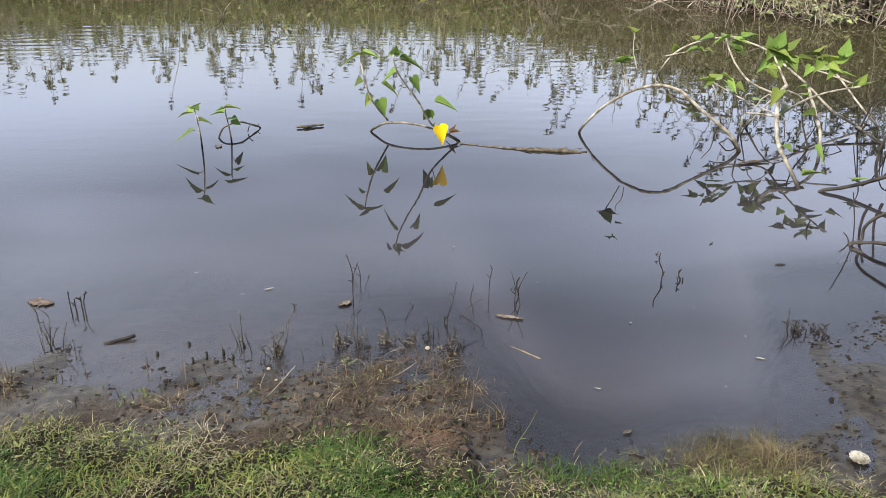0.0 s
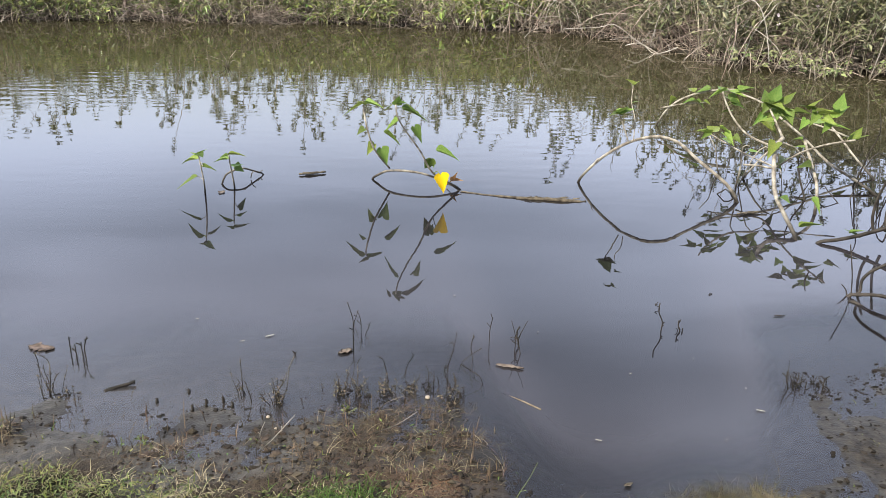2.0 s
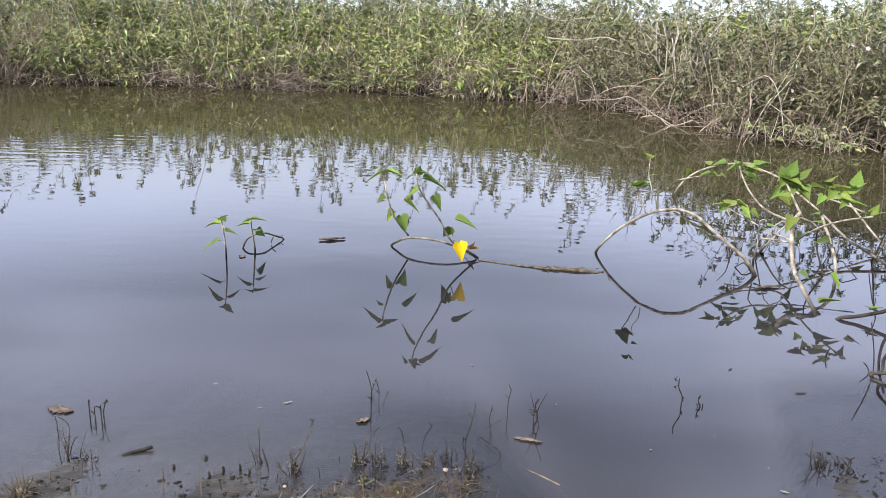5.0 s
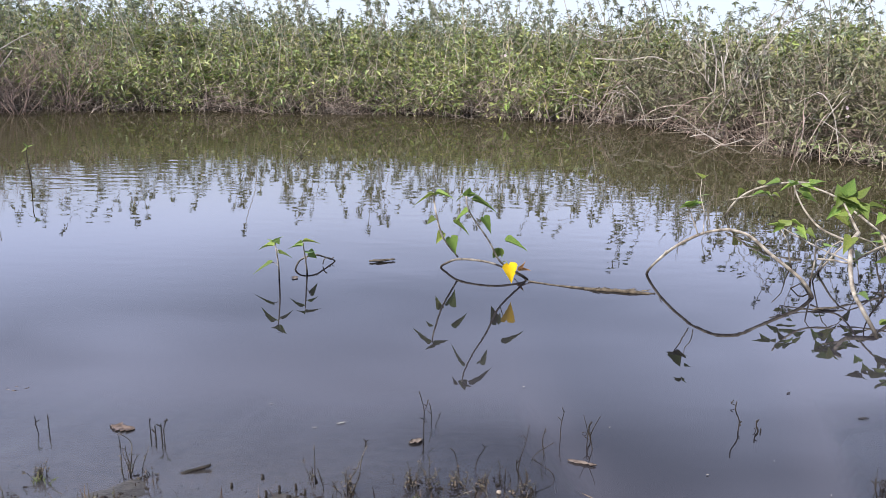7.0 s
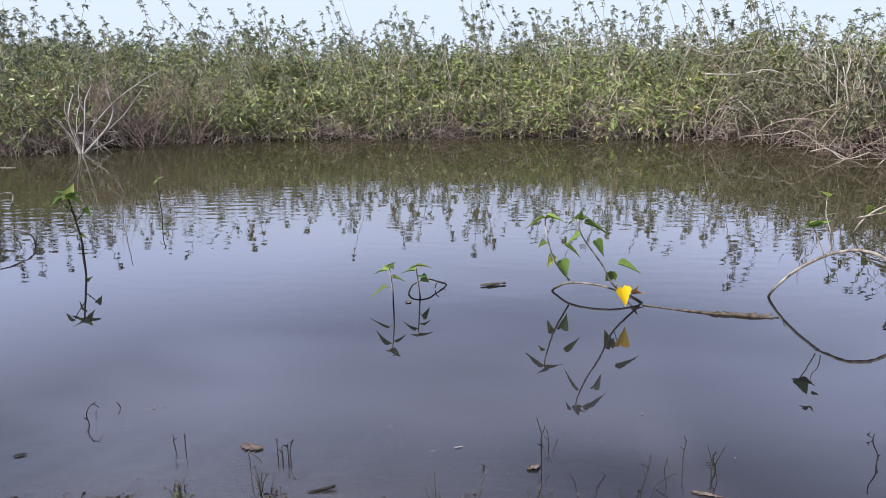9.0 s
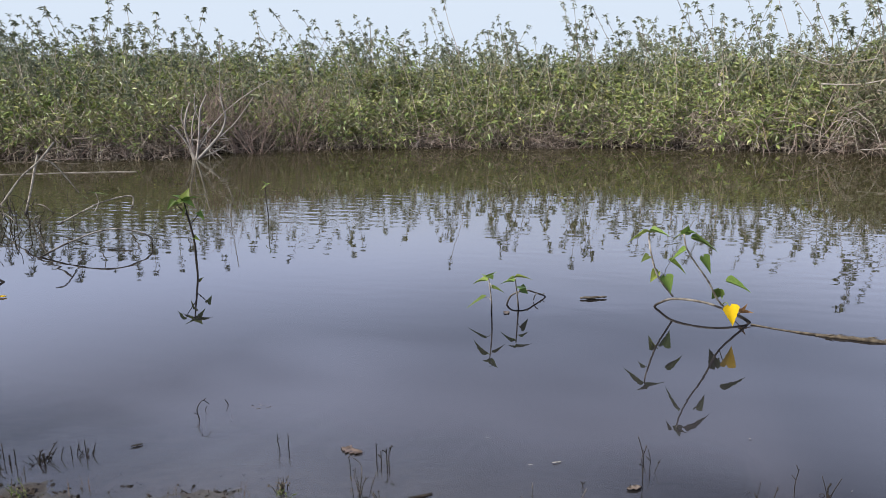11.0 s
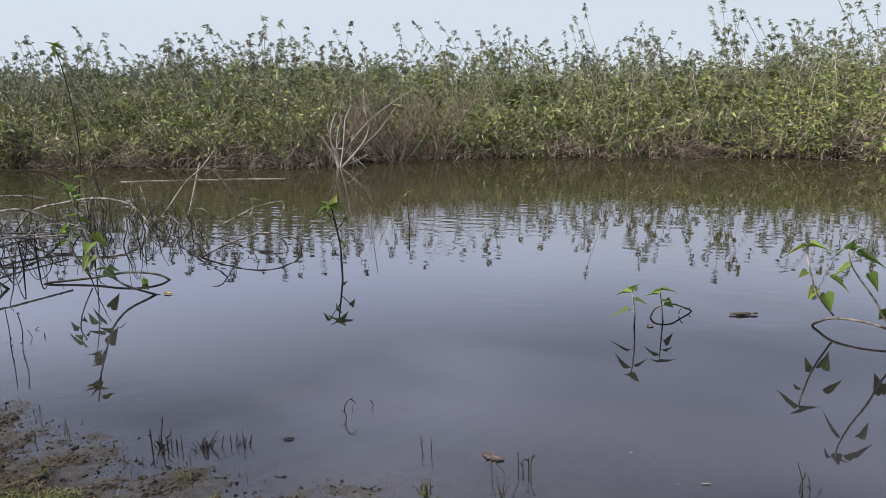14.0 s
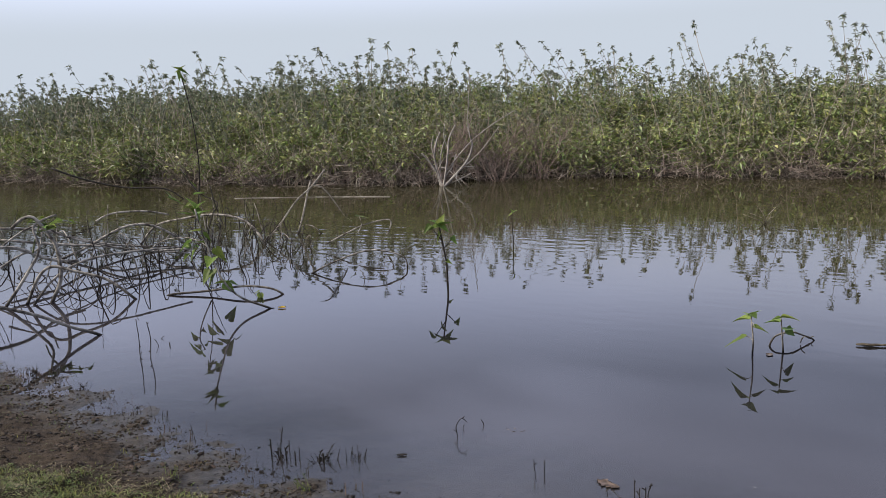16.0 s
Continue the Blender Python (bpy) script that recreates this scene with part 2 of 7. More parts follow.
def small_leaf_arrays(pos, along, up, length, width):
    """Many narrow leaves folded along the midrib: four vertices and two triangles each."""
    n = len(pos)
    along = unit(along)
    side = unit(np.cross(along, up))
    nor = np.cross(side, along)
    L, W = length[:, None], width[:, None]
    v = np.empty((n, 4, 3))
    v[:, 0] = pos
    v[:, 1] = pos + along * L * 0.42 + side * W * 0.5 + nor * W * 0.2
    v[:, 2] = pos + along * L - nor * L * 0.10
    v[:, 3] = pos + along * L * 0.42 - side * W * 0.5 + nor * W * 0.2
    t = np.array([[0, 1, 2], [0, 2, 3]])
    return v.reshape(-1, 3), (t[None] + 4 * np.arange(n)[:, None, None]).reshape(-1, 3)


def blade_arrays(pos, lean, height, width, bend):
    """Grass blades: seven vertices and five triangles each."""
    n = len(pos)
    lean = unit(lean)
    side = np.stack([-lean[:, 1], lean[:, 0], np.zeros(n)], 1)
    H, W, B = height[:, None], width[:, None], bend[:, None]
    up = np.array([[0, 0, 1.0]])
    v = np.empty((n, 7, 3))
    for k, (s, w) in enumerate(((0, 1), (0.45, 0.85), (0.8, 0.5))):
        mid = pos + up * H * (s - 0.35 * B * s * s) + lean * H * B * s * s
        v[:, 2 * k] = mid - side * W * w * 0.5
        v[:, 2 * k + 1] = mid + side * W * w * 0.5
    v[:, 6] = pos + up * H * (1 - 0.4 * B) + lean * H * B
    t = np.array([[0, 1, 2], [1, 3, 2], [2, 3, 4], [3, 5, 4], [4, 5, 6]])
    return v.reshape(-1, 3), (t[None] + 7 * np.arange(n)[:, None, None]).reshape(-1, 3)


def thing(name, label, category, at=(0, 0, 0), group=""):
    ob = new(name)
    ob.empty_display_size = 0.1
    ob.matrix_basis = Matrix.Translation(at)
    return tagged(ob, label, category, group)


def part(name, me, parent, label="", m=None):
    ob = new(name, me)
    ob.parent = parent
    if m is not None:
        ob.matrix_basis = m
    return tagged(ob, label) if label else ob


# ---------------------------------------------------------------- ground and water
NEAR_X = [-80, -12, -8, -5.9, -5.3, -4.8, -4.0, -3.7, -3.2, -2.7, -2.3, -1.9, -1.5, -1.33, -1.16, -0.94, -0.61, -0.44, -0.17, 0.04, 0.1, 0.21, 0.31, 0.38, 0.63, 0.72, 1.06, 1.2, 1.3, 1.36, 1.52, 1.79, 2.6, 6, 80]
NEAR_Y = [1.0, 1.6, 2.0, 2.2, 2.28, 2.25, 2.24, 2.19, 2.14, 2.10, 2.18, 2.28, 2.25, 2.3, 2.36, 2.31, 2.3, 2.38, 2.48, 2.41, 2.17, 2.02, 1.91, 1.86, 1.84, 1.89, 1.90, 2.02, 2.30, 2.50, 2.60, 2.72, 2.9, 3.2, 3.0]
TURF_X = [-80, -5, -4.0, -3.77, -3.26, -2.89, -2.1, -1.33, -0.99, -0.8, -0.63, -0.45, -0.37, -0.23, -0.13, 0.03, 0.19, 0.34, 0.51, 0.7, 1.0, 1.2, 1.5, 80]
TURF_Y = [0.9, 1.0, 1.34, 1.48, 1.62, 1.75, 1.95, 1.96, 1.97, 1.94, 1.88, 1.82, 1.9, 1.82, 1.77, 1.73, 1.71, 1.76, 1.8, 1.88, 1.86, 1.68, 1.6, 1.6]
FAR_X = [-80, -26, -20, -15, -11, -10.2, -9.5, -7, -3, 0, 2.2, 3, 3.5, 4, 5, 6.5, 10, 80]
FAR_Y = [11.5, 11.8, 12.3, 12.7, 13.3, 14.5, 15.3, 15.8, 16.3, 15.9, 15.5, 14.3, 13.0, 11.8, 10.9, 10.6, 10, 9]


def rough_noise(x, y, seed, octaves):
    """A sum of waves at odd angles: cheap smooth relief, about -1 to 1."""
    rng = np.random.default_rng(seed)
    z = np.zeros_like(x)
    for size, high in octaves:
        for _ in range(5):
            a, ph = rng.uniform(0, 6.28, 2)
            k = 6.28 / size * rng.uniform(0.7, 1.4)
            z += high / 2.2 * np.sin(k * (x * math.cos(a) + y * math.sin(a)) + ph + 1.3 * np.sin(0.6 * k * (x * math.sin(a) - y * math.cos(a)) + 2 * ph))
    return z


def shore(x):
    return np.interp(x, NEAR_X, NEAR_Y) + 0.02 * np.sin(9 * x) + 0.012 * np.sin(23 * x + 1)


def smooth_ground(x, y):
    d = shore(x) - y
    inlet = np.exp(-(((x - 0.7) / 0.42) ** 4))
    d = d * (1 + 1.6 * inlet)
    near = np.interp(d, [-40, -6, -2, -1, -0.5, -0.2, 0, 0.15, 0.35, 0.6, 1.2, 4, 80], [-2, -0.8, -0.4, -0.18, -0.06, -0.012, -0.002, 0.0005, 0.006, 0.050, 0.105, 0.18, 0.3])
    flat_mud = np.clip((x - 1.12) / 0.12, 0, 1) * np.clip((9 - x) / 3, 0, 1) * np.clip((y - 1.75) / 0.2, 0, 1)
    near = np.where(d > -0.5, near * (1 - 0.9 * flat_mud), near)
    far = np.interp(y - np.interp(x, FAR_X, FAR_Y), [-6, -1, 0, 0.5, 3, 300], [-1, -0.25, 0, 0.12, 0.25, 0.4])
    return np.maximum(near, far), d


def ground_height(x, y):
    x, y = np.asarray(x, float), np.asarray(y, float)
    z, d = smooth_ground(x, y)
    amp = np.interp(d, [-2, -0.4, 0.0, 0.25, 0.8, 3], [0.12, 0.14, 0.2, 0.35, 1.2, 1.0])
    amp = amp * (1 - 0.72 * np.clip((x - 1.12) / 0.12, 0, 1) * np.clip((y - 1.75) / 0.2, 0, 1))
    amp = amp * np.clip(np.minimum(np.minimum(x + 6.6, 3.2 - x) / 0.6, np.minimum(y - 0.4, 3.7 - y) / 0.6), 0, 1)
    z = z + amp * rough_noise(x, y, 3, ((0.6, 0.010), (0.23, 0.006), (0.09, 0.003)))
    return np.where((d > 0.4) & (x < 1.15), np.maximum(z, 0.006), z)


def lines(near_lo, near_hi, step, outer):
    mid = np.arange(near_lo, near_hi, step)
    return np.array(sorted(set(np.round(np.concatenate([mid, outer]), 4))))


def sheet(gx, gy):
    X, Y = np.meshgrid(gx, gy)
    nx, ny = len(gx), len(gy)
    i = (np.arange(ny - 1)[:, None] * nx + np.arange(nx - 1)[None]).ravel()
    tris = np.concatenate([np.stack([i, i + 1, i + nx + 1], 1), np.stack([i, i + nx + 1, i + nx], 1)])
    return X.ravel(), Y.ravel(), tris


outer_x = np.concatenate([-np.geomspace(6.2, 900, 60), np.geomspace(2.7, 900, 60)])
outer_y = np.concatenate([-np.geomspace(0.2, 900, 30), np.linspace(0, 0.9, 8), np.linspace(3.2, 26, 110), np.geomspace(27, 900, 25)])
gx, gy, gt = sheet(lines(-6, 2.6, 0.022, outer_x), lines(1.0, 3.1, 0.022, outer_y))
gz = ground_height(gx, gy)
ground_mat = bpy.data.materials.new("muddy_ground")
ground_me = array_mesh("ground", np.stack([gx, gy, gz], 1), gt, ground_mat, True)
dist = shore(gx) - gy
turf = np.interp(gx, TURF_X, TURF_Y) - gy + 0.05 * rough_noise(gx, gy, 8, ((0.3, 0.6), (0.1, 0.5)))
for key, vals in (("wet", np.interp(gz + 0.012 * rough_noise(gx, gy, 5, ((0.35, 0.7),)), [0.0, 0.010, 0.032], [1, 0.8, 0.0])),
                  # turf carries the painted shade between blades; lawn fades it to olive behind
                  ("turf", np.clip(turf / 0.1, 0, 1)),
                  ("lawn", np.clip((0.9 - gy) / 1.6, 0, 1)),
                  # rim: wet black edge, with the shadow on the spit's water side painted in
                  ("rim", np.maximum(np.exp(-((dist - 0.09) / 0.075) ** 2), np.clip((gy - shore(gx + 0.13)) / 0.05, 0, 1) * (dist > -0.05)) * np.clip((gx + 1.8) / 0.5, 0, 1) * np.clip((0.6 - gx) / 0.3, 0.25, 1)),
                  ("peat", np.clip(np.maximum(np.minimum((gx + 0.45) / 0.15, (6 - gx) / 0.2), np.minimum((-2.1 - gx) / 0.5, 0.88)), 0, 1) * np.interp(dist, [-0.15, 0.0], [0.3, 1])),
                  ("dark", np.clip((gx - 1.0) / 0.15, 0, 1) * np.clip((3.0 - gx) / 0.8, 0, 1) * np.clip((gy - 1.4) / 0.2, 0, 1) * np.clip((3.6 - gy) / 0.4, 0, 1)),
                  ("red", np.exp(-((gx - 0.02) / 0.22) ** 2 - ((gy - 1.93) / 0.10) ** 2) + 0.12 * np.exp(-((gx + 0.2) / 0.3) ** 2 - ((gy - 2.1) / 0.2) ** 2))):
    ground_me.attributes.new(key, "FLOAT", "POINT").data.foreach_set("value", np.asarray(vals, np.float32))
ground = tagged(new("ground", ground_me), "muddy pond bank and bed with dark wet silt", "ground", kind="structure")


def build_ground_material(m):
    m.use_nodes = True
    n, l = m.node_tree.nodes, m.node_tree.links
    bsdf = n["Principled BSDF"]
    pos = n.new("ShaderNodeTexCoord").outputs["Object"]

    def noise_node(scale, detail=5):
        k = n.new("ShaderNodeTexNoise")
        k.inputs["Scale"].default_value, k.inputs["Detail"].default_value = scale, detail
        l.new(pos, k.inputs["Vector"])
        return k.outputs["Fac"]

    def span(v, lo, hi, a=0.0, b=1.0):
        k = n.new("ShaderNodeMapRange")
        for key, val in (("From Min", lo), ("From Max", hi), ("To Min", a), ("To Max", b)):
            k.inputs[key].default_value = val
        l.new(v, k.inputs["Value"])
        return k.outputs[0]

    def blend(f, a, b):
        k = n.new("ShaderNodeMix")
        k.data_type = "RGBA"
        l.new(f, k.inputs["Factor"])
        for key, c in (("A", a), ("B", b)):
            if isinstance(c, tuple):
                k.inputs[key].default_value = (*c, 1)
            else:
                l.new(c, k.inputs[key])
        return k.outputs["Result"]

    def attr(key):
        k = n.new("ShaderNodeAttribute")
        k.attribute_name = key
        return k.outputs["Fac"]

    coarse, mid, fine = noise_node(5), noise_node(28), noise_node(130, 3)
    dry = blend(span(mid, 0.35, 0.65), (0.060, 0.046, 0.034), (0.018, 0.014, 0.011))
    dry = blend(span(coarse, 0.4, 0.7), dry, (0.055, 0.042, 0.03))
    redder = blend(attr("red"), dry, (0.11, 0.066, 0.043))
    # near-black here: shade between grass blades put into the soil colour
    shaded_sod = blend(span(mid, 0.3, 0.7), (0.009, 0.009, 0.004), (0.018, 0.015, 0.008))
    shaded_sod = blend(attr("lawn"), shaded_sod, blend(span(coarse, 0.35, 0.65), (0.055, 0.058, 0.020), (0.085, 0.072, 0.036)))
    base = blend(attr("turf"), redder, shaded_sod)
    base = blend(span(coarse, 0.3, 0.6, 0.25, 0.0), base, (0.03, 0.022, 0.016))
    silt = blend(span(mid, 0.35, 0.6), (0.064, 0.058, 0.050), (0.030, 0.027, 0.023))
    silt = blend(attr("peat"), silt, blend(span(mid, 0.35, 0.65), (0.044, 0.038, 0.029), (0.014, 0.012, 0.010)))
    colour = blend(attr("wet"), blend(attr("dark"), base, blend(span(mid, 0.35, 0.65), (0.030, 0.023, 0.018), (0.010, 0.008, 0.007))), silt)
    # black wet edge and painted spit shadow, broken up by coarse noise
    colour = blend(span(coarse, 0.38, 0.6, 1.0, 0.35), colour, blend(attr("rim"), colour, (0.012, 0.010, 0.008)))
    hsv = n.new("ShaderNodeHueSaturation")
    l.new(colour, hsv.inputs["Color"])
    l.new(span(fine, 0.25, 0.75, 0.78, 1.22), hsv.inputs["Value"])
    l.new(hsv.outputs["Color"], bsdf.inputs["Base Color"])
    l.new(span(attr("wet"), 0, 1, 0.9, 0.42), bsdf.inputs["Roughness"])
    l.new(span(attr("wet"), 0, 1, 0.08, 0.2), bsdf.inputs["Specular IOR Level"])
    bp = n.new("ShaderNodeBump")
    l.new(span(attr("wet"), 0, 1, 0.8, 0.25), bp.inputs["Strength"])
    bp.inputs["Distance"].default_value = 0.012
    add = n.new("ShaderNodeMath")
    l.new(mid, add.inputs[0])
    l.new(fine, add.inputs[1])
    l.new(add.outputs[0], bp.inputs["Height"])
    l.new(bp.outputs[0], bsdf.inputs["Normal"])


build_ground_material(ground_mat)

def ripples(x, y):
    """Low wavelets lying across the pond, higher in the open and in patches where the breeze touches it."""
    rng = np.random.default_rng(23)
    z = np.zeros_like(x)
    for _ in range(14):
        long, a, ph = rng.uniform(0.11, 0.28), rng.normal(math.pi / 2, 0.2), rng.uniform(0, 6.28)
        k = 2 * math.pi / long
        z += 0.0006 * long * np.sin(k * (x * math.cos(a) + y * math.sin(a)) + ph + 0.8 * np.sin(0.21 * k * x + 2 * ph))
    calm = np.clip(0.62 + 0.5 * rough_noise(x, y, 29, ((3.5, 0.7), (1.3, 0.5))), 0.12, 1.15)
    return z * calm * np.interp(x, [-14, -7, -3], [6.0, 3.2, 1.0]) * np.interp(y, [4.4, 6.0, 8.0, 10.0, 13.0], [0.0, 0.35, 0.85, 0.35, 0.25])


# water: a mirror over silty murk that thickens with depth
wx, wy, wt = sheet(lines(-6, 2.6, 0.08, np.concatenate([np.arange(-24, -6, 0.14), -np.geomspace(24.2, 80, 24), np.arange(2.7, 8, 0.14), np.geomspace(8.2, 80, 24)])), lines(1.5, 3.5, 0.05, np.concatenate([np.arange(3.5, 16.6, 0.03), np.linspace(16.8, 24, 20)])))
water_mat = bpy.data.materials.new("silty_water")
water_me = array_mesh("water", np.stack([wx, wy, ripples(wx, wy)], 1), wt, water_mat, True)
water_me.attributes.new("depth", "FLOAT", "POINT").data.foreach_set("value", np.maximum(-smooth_ground(wx, wy)[0], 0).astype(np.float32))
water_me.attributes.new("stirred", "FLOAT", "POINT").data.foreach_set("value", (np.clip(np.minimum((-0.25 - wx) / 0.5, (wx + 2.6) / 0.5), 0, 1) * np.exp(-((shore(wx) - wy) / 0.33) ** 2)).astype(np.float32))
water = tagged(new("water", water_me), "still murky pond water mirroring sky and shrubs", "water", kind="structure")


def build_water_material(m):
    m.use_nodes = True
    n, l = m.node_tree.nodes, m.node_tree.links
    n.remove(n["Principled BSDF"])
    depth = n.new("ShaderNodeAttribute")
    depth.attribute_name = "depth"
    murk = n.new("ShaderNodeMapRange")
    murk.interpolation_type = "SMOOTHSTEP"
    murk.inputs["From Max"].default_value = 0.16
    murk.inputs["To Min"].default_value, murk.inputs["To Max"].default_value = 0.30, 0.98
    l.new(depth.outputs["Fac"], murk.inputs["Value"])
    clear, silt = n.new("ShaderNodeBsdfTransparent"), n.new("ShaderNodeBsdfDiffuse")
    clear.inputs[0].default_value = (0.86, 0.83, 0.78, 1)
    thick = n.new("ShaderNodeMapRange")
    thick.interpolation_type = "SMOOTHSTEP"
    thick.inputs["From Max"].default_value = 0.5
    l.new(depth.outputs["Fac"], thick.inputs["Value"])
    cloudy = n.new("ShaderNodeMix")
    cloudy.data_type = "RGBA"
    cloudy.inputs["A"].default_value, cloudy.inputs["B"].default_value = (0.032, 0.029, 0.033, 1), (0.011, 0.0100, 0.0115, 1)
    l.new(thick.outputs[0], cloudy.inputs["Factor"])
    open_water = n.new("ShaderNodeMapRange")
    open_water.interpolation_type = "SMOOTHSTEP"
    open_water.inputs["From Min"].default_value, open_water.inputs["From Max"].default_value = 4.6, 8.0
    place = n.new("ShaderNodeSeparateXYZ")
    l.new(n.new("ShaderNodeNewGeometry").outputs["Position"], place.inputs[0])
    l.new(place.outputs[1], open_water.inputs["Value"])
    # brown-olive put into the far water's colour to brighten the thicket's reflection
    reflection_tint = n.new("ShaderNodeMix")
    reflection_tint.data_type = "RGBA"
    reflection_tint.inputs["B"].default_value = (0.040, 0.036, 0.018, 1)
    l.new(open_water.outputs[0], reflection_tint.inputs["Factor"])
    l.new(cloudy.outputs["Result"], reflection_tint.inputs["A"])
    stirred = n.new("ShaderNodeAttribute")
    stirred.attribute_name = "stirred"
    pale = n.new("ShaderNodeMix")
    pale.data_type = "RGBA"
    pale.inputs["B"].default_value = (0.098, 0.091, 0.094, 1)
    l.new(stirred.outputs["Fac"], pale.inputs["Factor"])
    l.new(reflection_tint.outputs["Result"], pale.inputs["A"])
    l.new(pale.outputs["Result"], silt.inputs[0])
    body = n.new("ShaderNodeMixShader")
    l.new(murk.outputs[0], body.inputs[0])
    l.new(clear.outputs[0], body.inputs[1])
    l.new(silt.outputs[0], body.inputs[2])
    geo = n.new("ShaderNodeNewGeometry")
    sep = n.new("ShaderNodeSeparateXYZ")
    l.new(geo.outputs["Position"], sep.inputs[0])
    breeze = n.new("ShaderNodeMapRange")
    breeze.interpolation_type = "SMOOTHSTEP"
    for key, val in (("From Min", 4.0), ("From Max", 9.0), ("To Min", 0.0004), ("To Max", 0.0003)):
        breeze.inputs[key].default_value = val
    l.new(sep.outputs[1], breeze.inputs["Value"])
    stretch = n.new("ShaderNodeMapping")
    stretch.inputs["Scale"].default_value = (2.6, 6.5, 1)
    l.new(geo.outputs["Position"], stretch.inputs["Vector"])
    wave = n.new("ShaderNodeTexNoise")
    wave.inputs["Scale"].default_value, wave.inputs["Detail"].default_value = 1.0, 2.5
    l.new(stretch.outputs[0], wave.inputs["Vector"])
    bp = n.new("ShaderNodeBump")
    bp.inputs["Strength"].default_value = 1.0
    l.new(breeze.outputs[0], bp.inputs["Distance"])
    l.new(wave.outputs["Fac"], bp.inputs["Height"])
    gloss = n.new("ShaderNodeBsdfGlossy")
    gloss.inputs["Roughness"].default_value = 0.012
    l.new(bp.outputs[0], gloss.inputs["Normal"])
    fres = n.new("ShaderNodeFresnel")
    fres.inputs["IOR"].default_value = 1.46
    l.new(bp.outputs[0], fres.inputs["Normal"])
    both = n.new("ShaderNodeMixShader")
    l.new(fres.outputs[0], both.inputs[0])
    l.new(body.outputs[0], both.inputs[1])
    l.new(gloss.outputs[0], both.inputs[2])
    l.new(both.outputs[0], n["Material Output"].inputs["Surface"])


build_water_material(water_mat)


# ---------------------------------------------------------------- thicket on the far bank
def shoot(rng, base, lean, high, wig):
    """A curved shoot: its points from foot to tip."""
    s = np.linspace(0, 1, 6)[:, None]
    w = np.cumsum(rng.normal(0, wig, (6, 3)) * [1, 1, 0.3], axis=0) * s
    return base[None] + np.array([[lean[0], lean[1], 0]]) * high * s ** 1.6 + np.array([[0, 0, 1]]) * high * s + w


def along_line(p, s):
    k = s * (len(p) - 1)
    i = np.minimum(k.astype(int), len(p) - 2)
    return p[i] + (p[i + 1] - p[i]) * (k - i)[:, None]


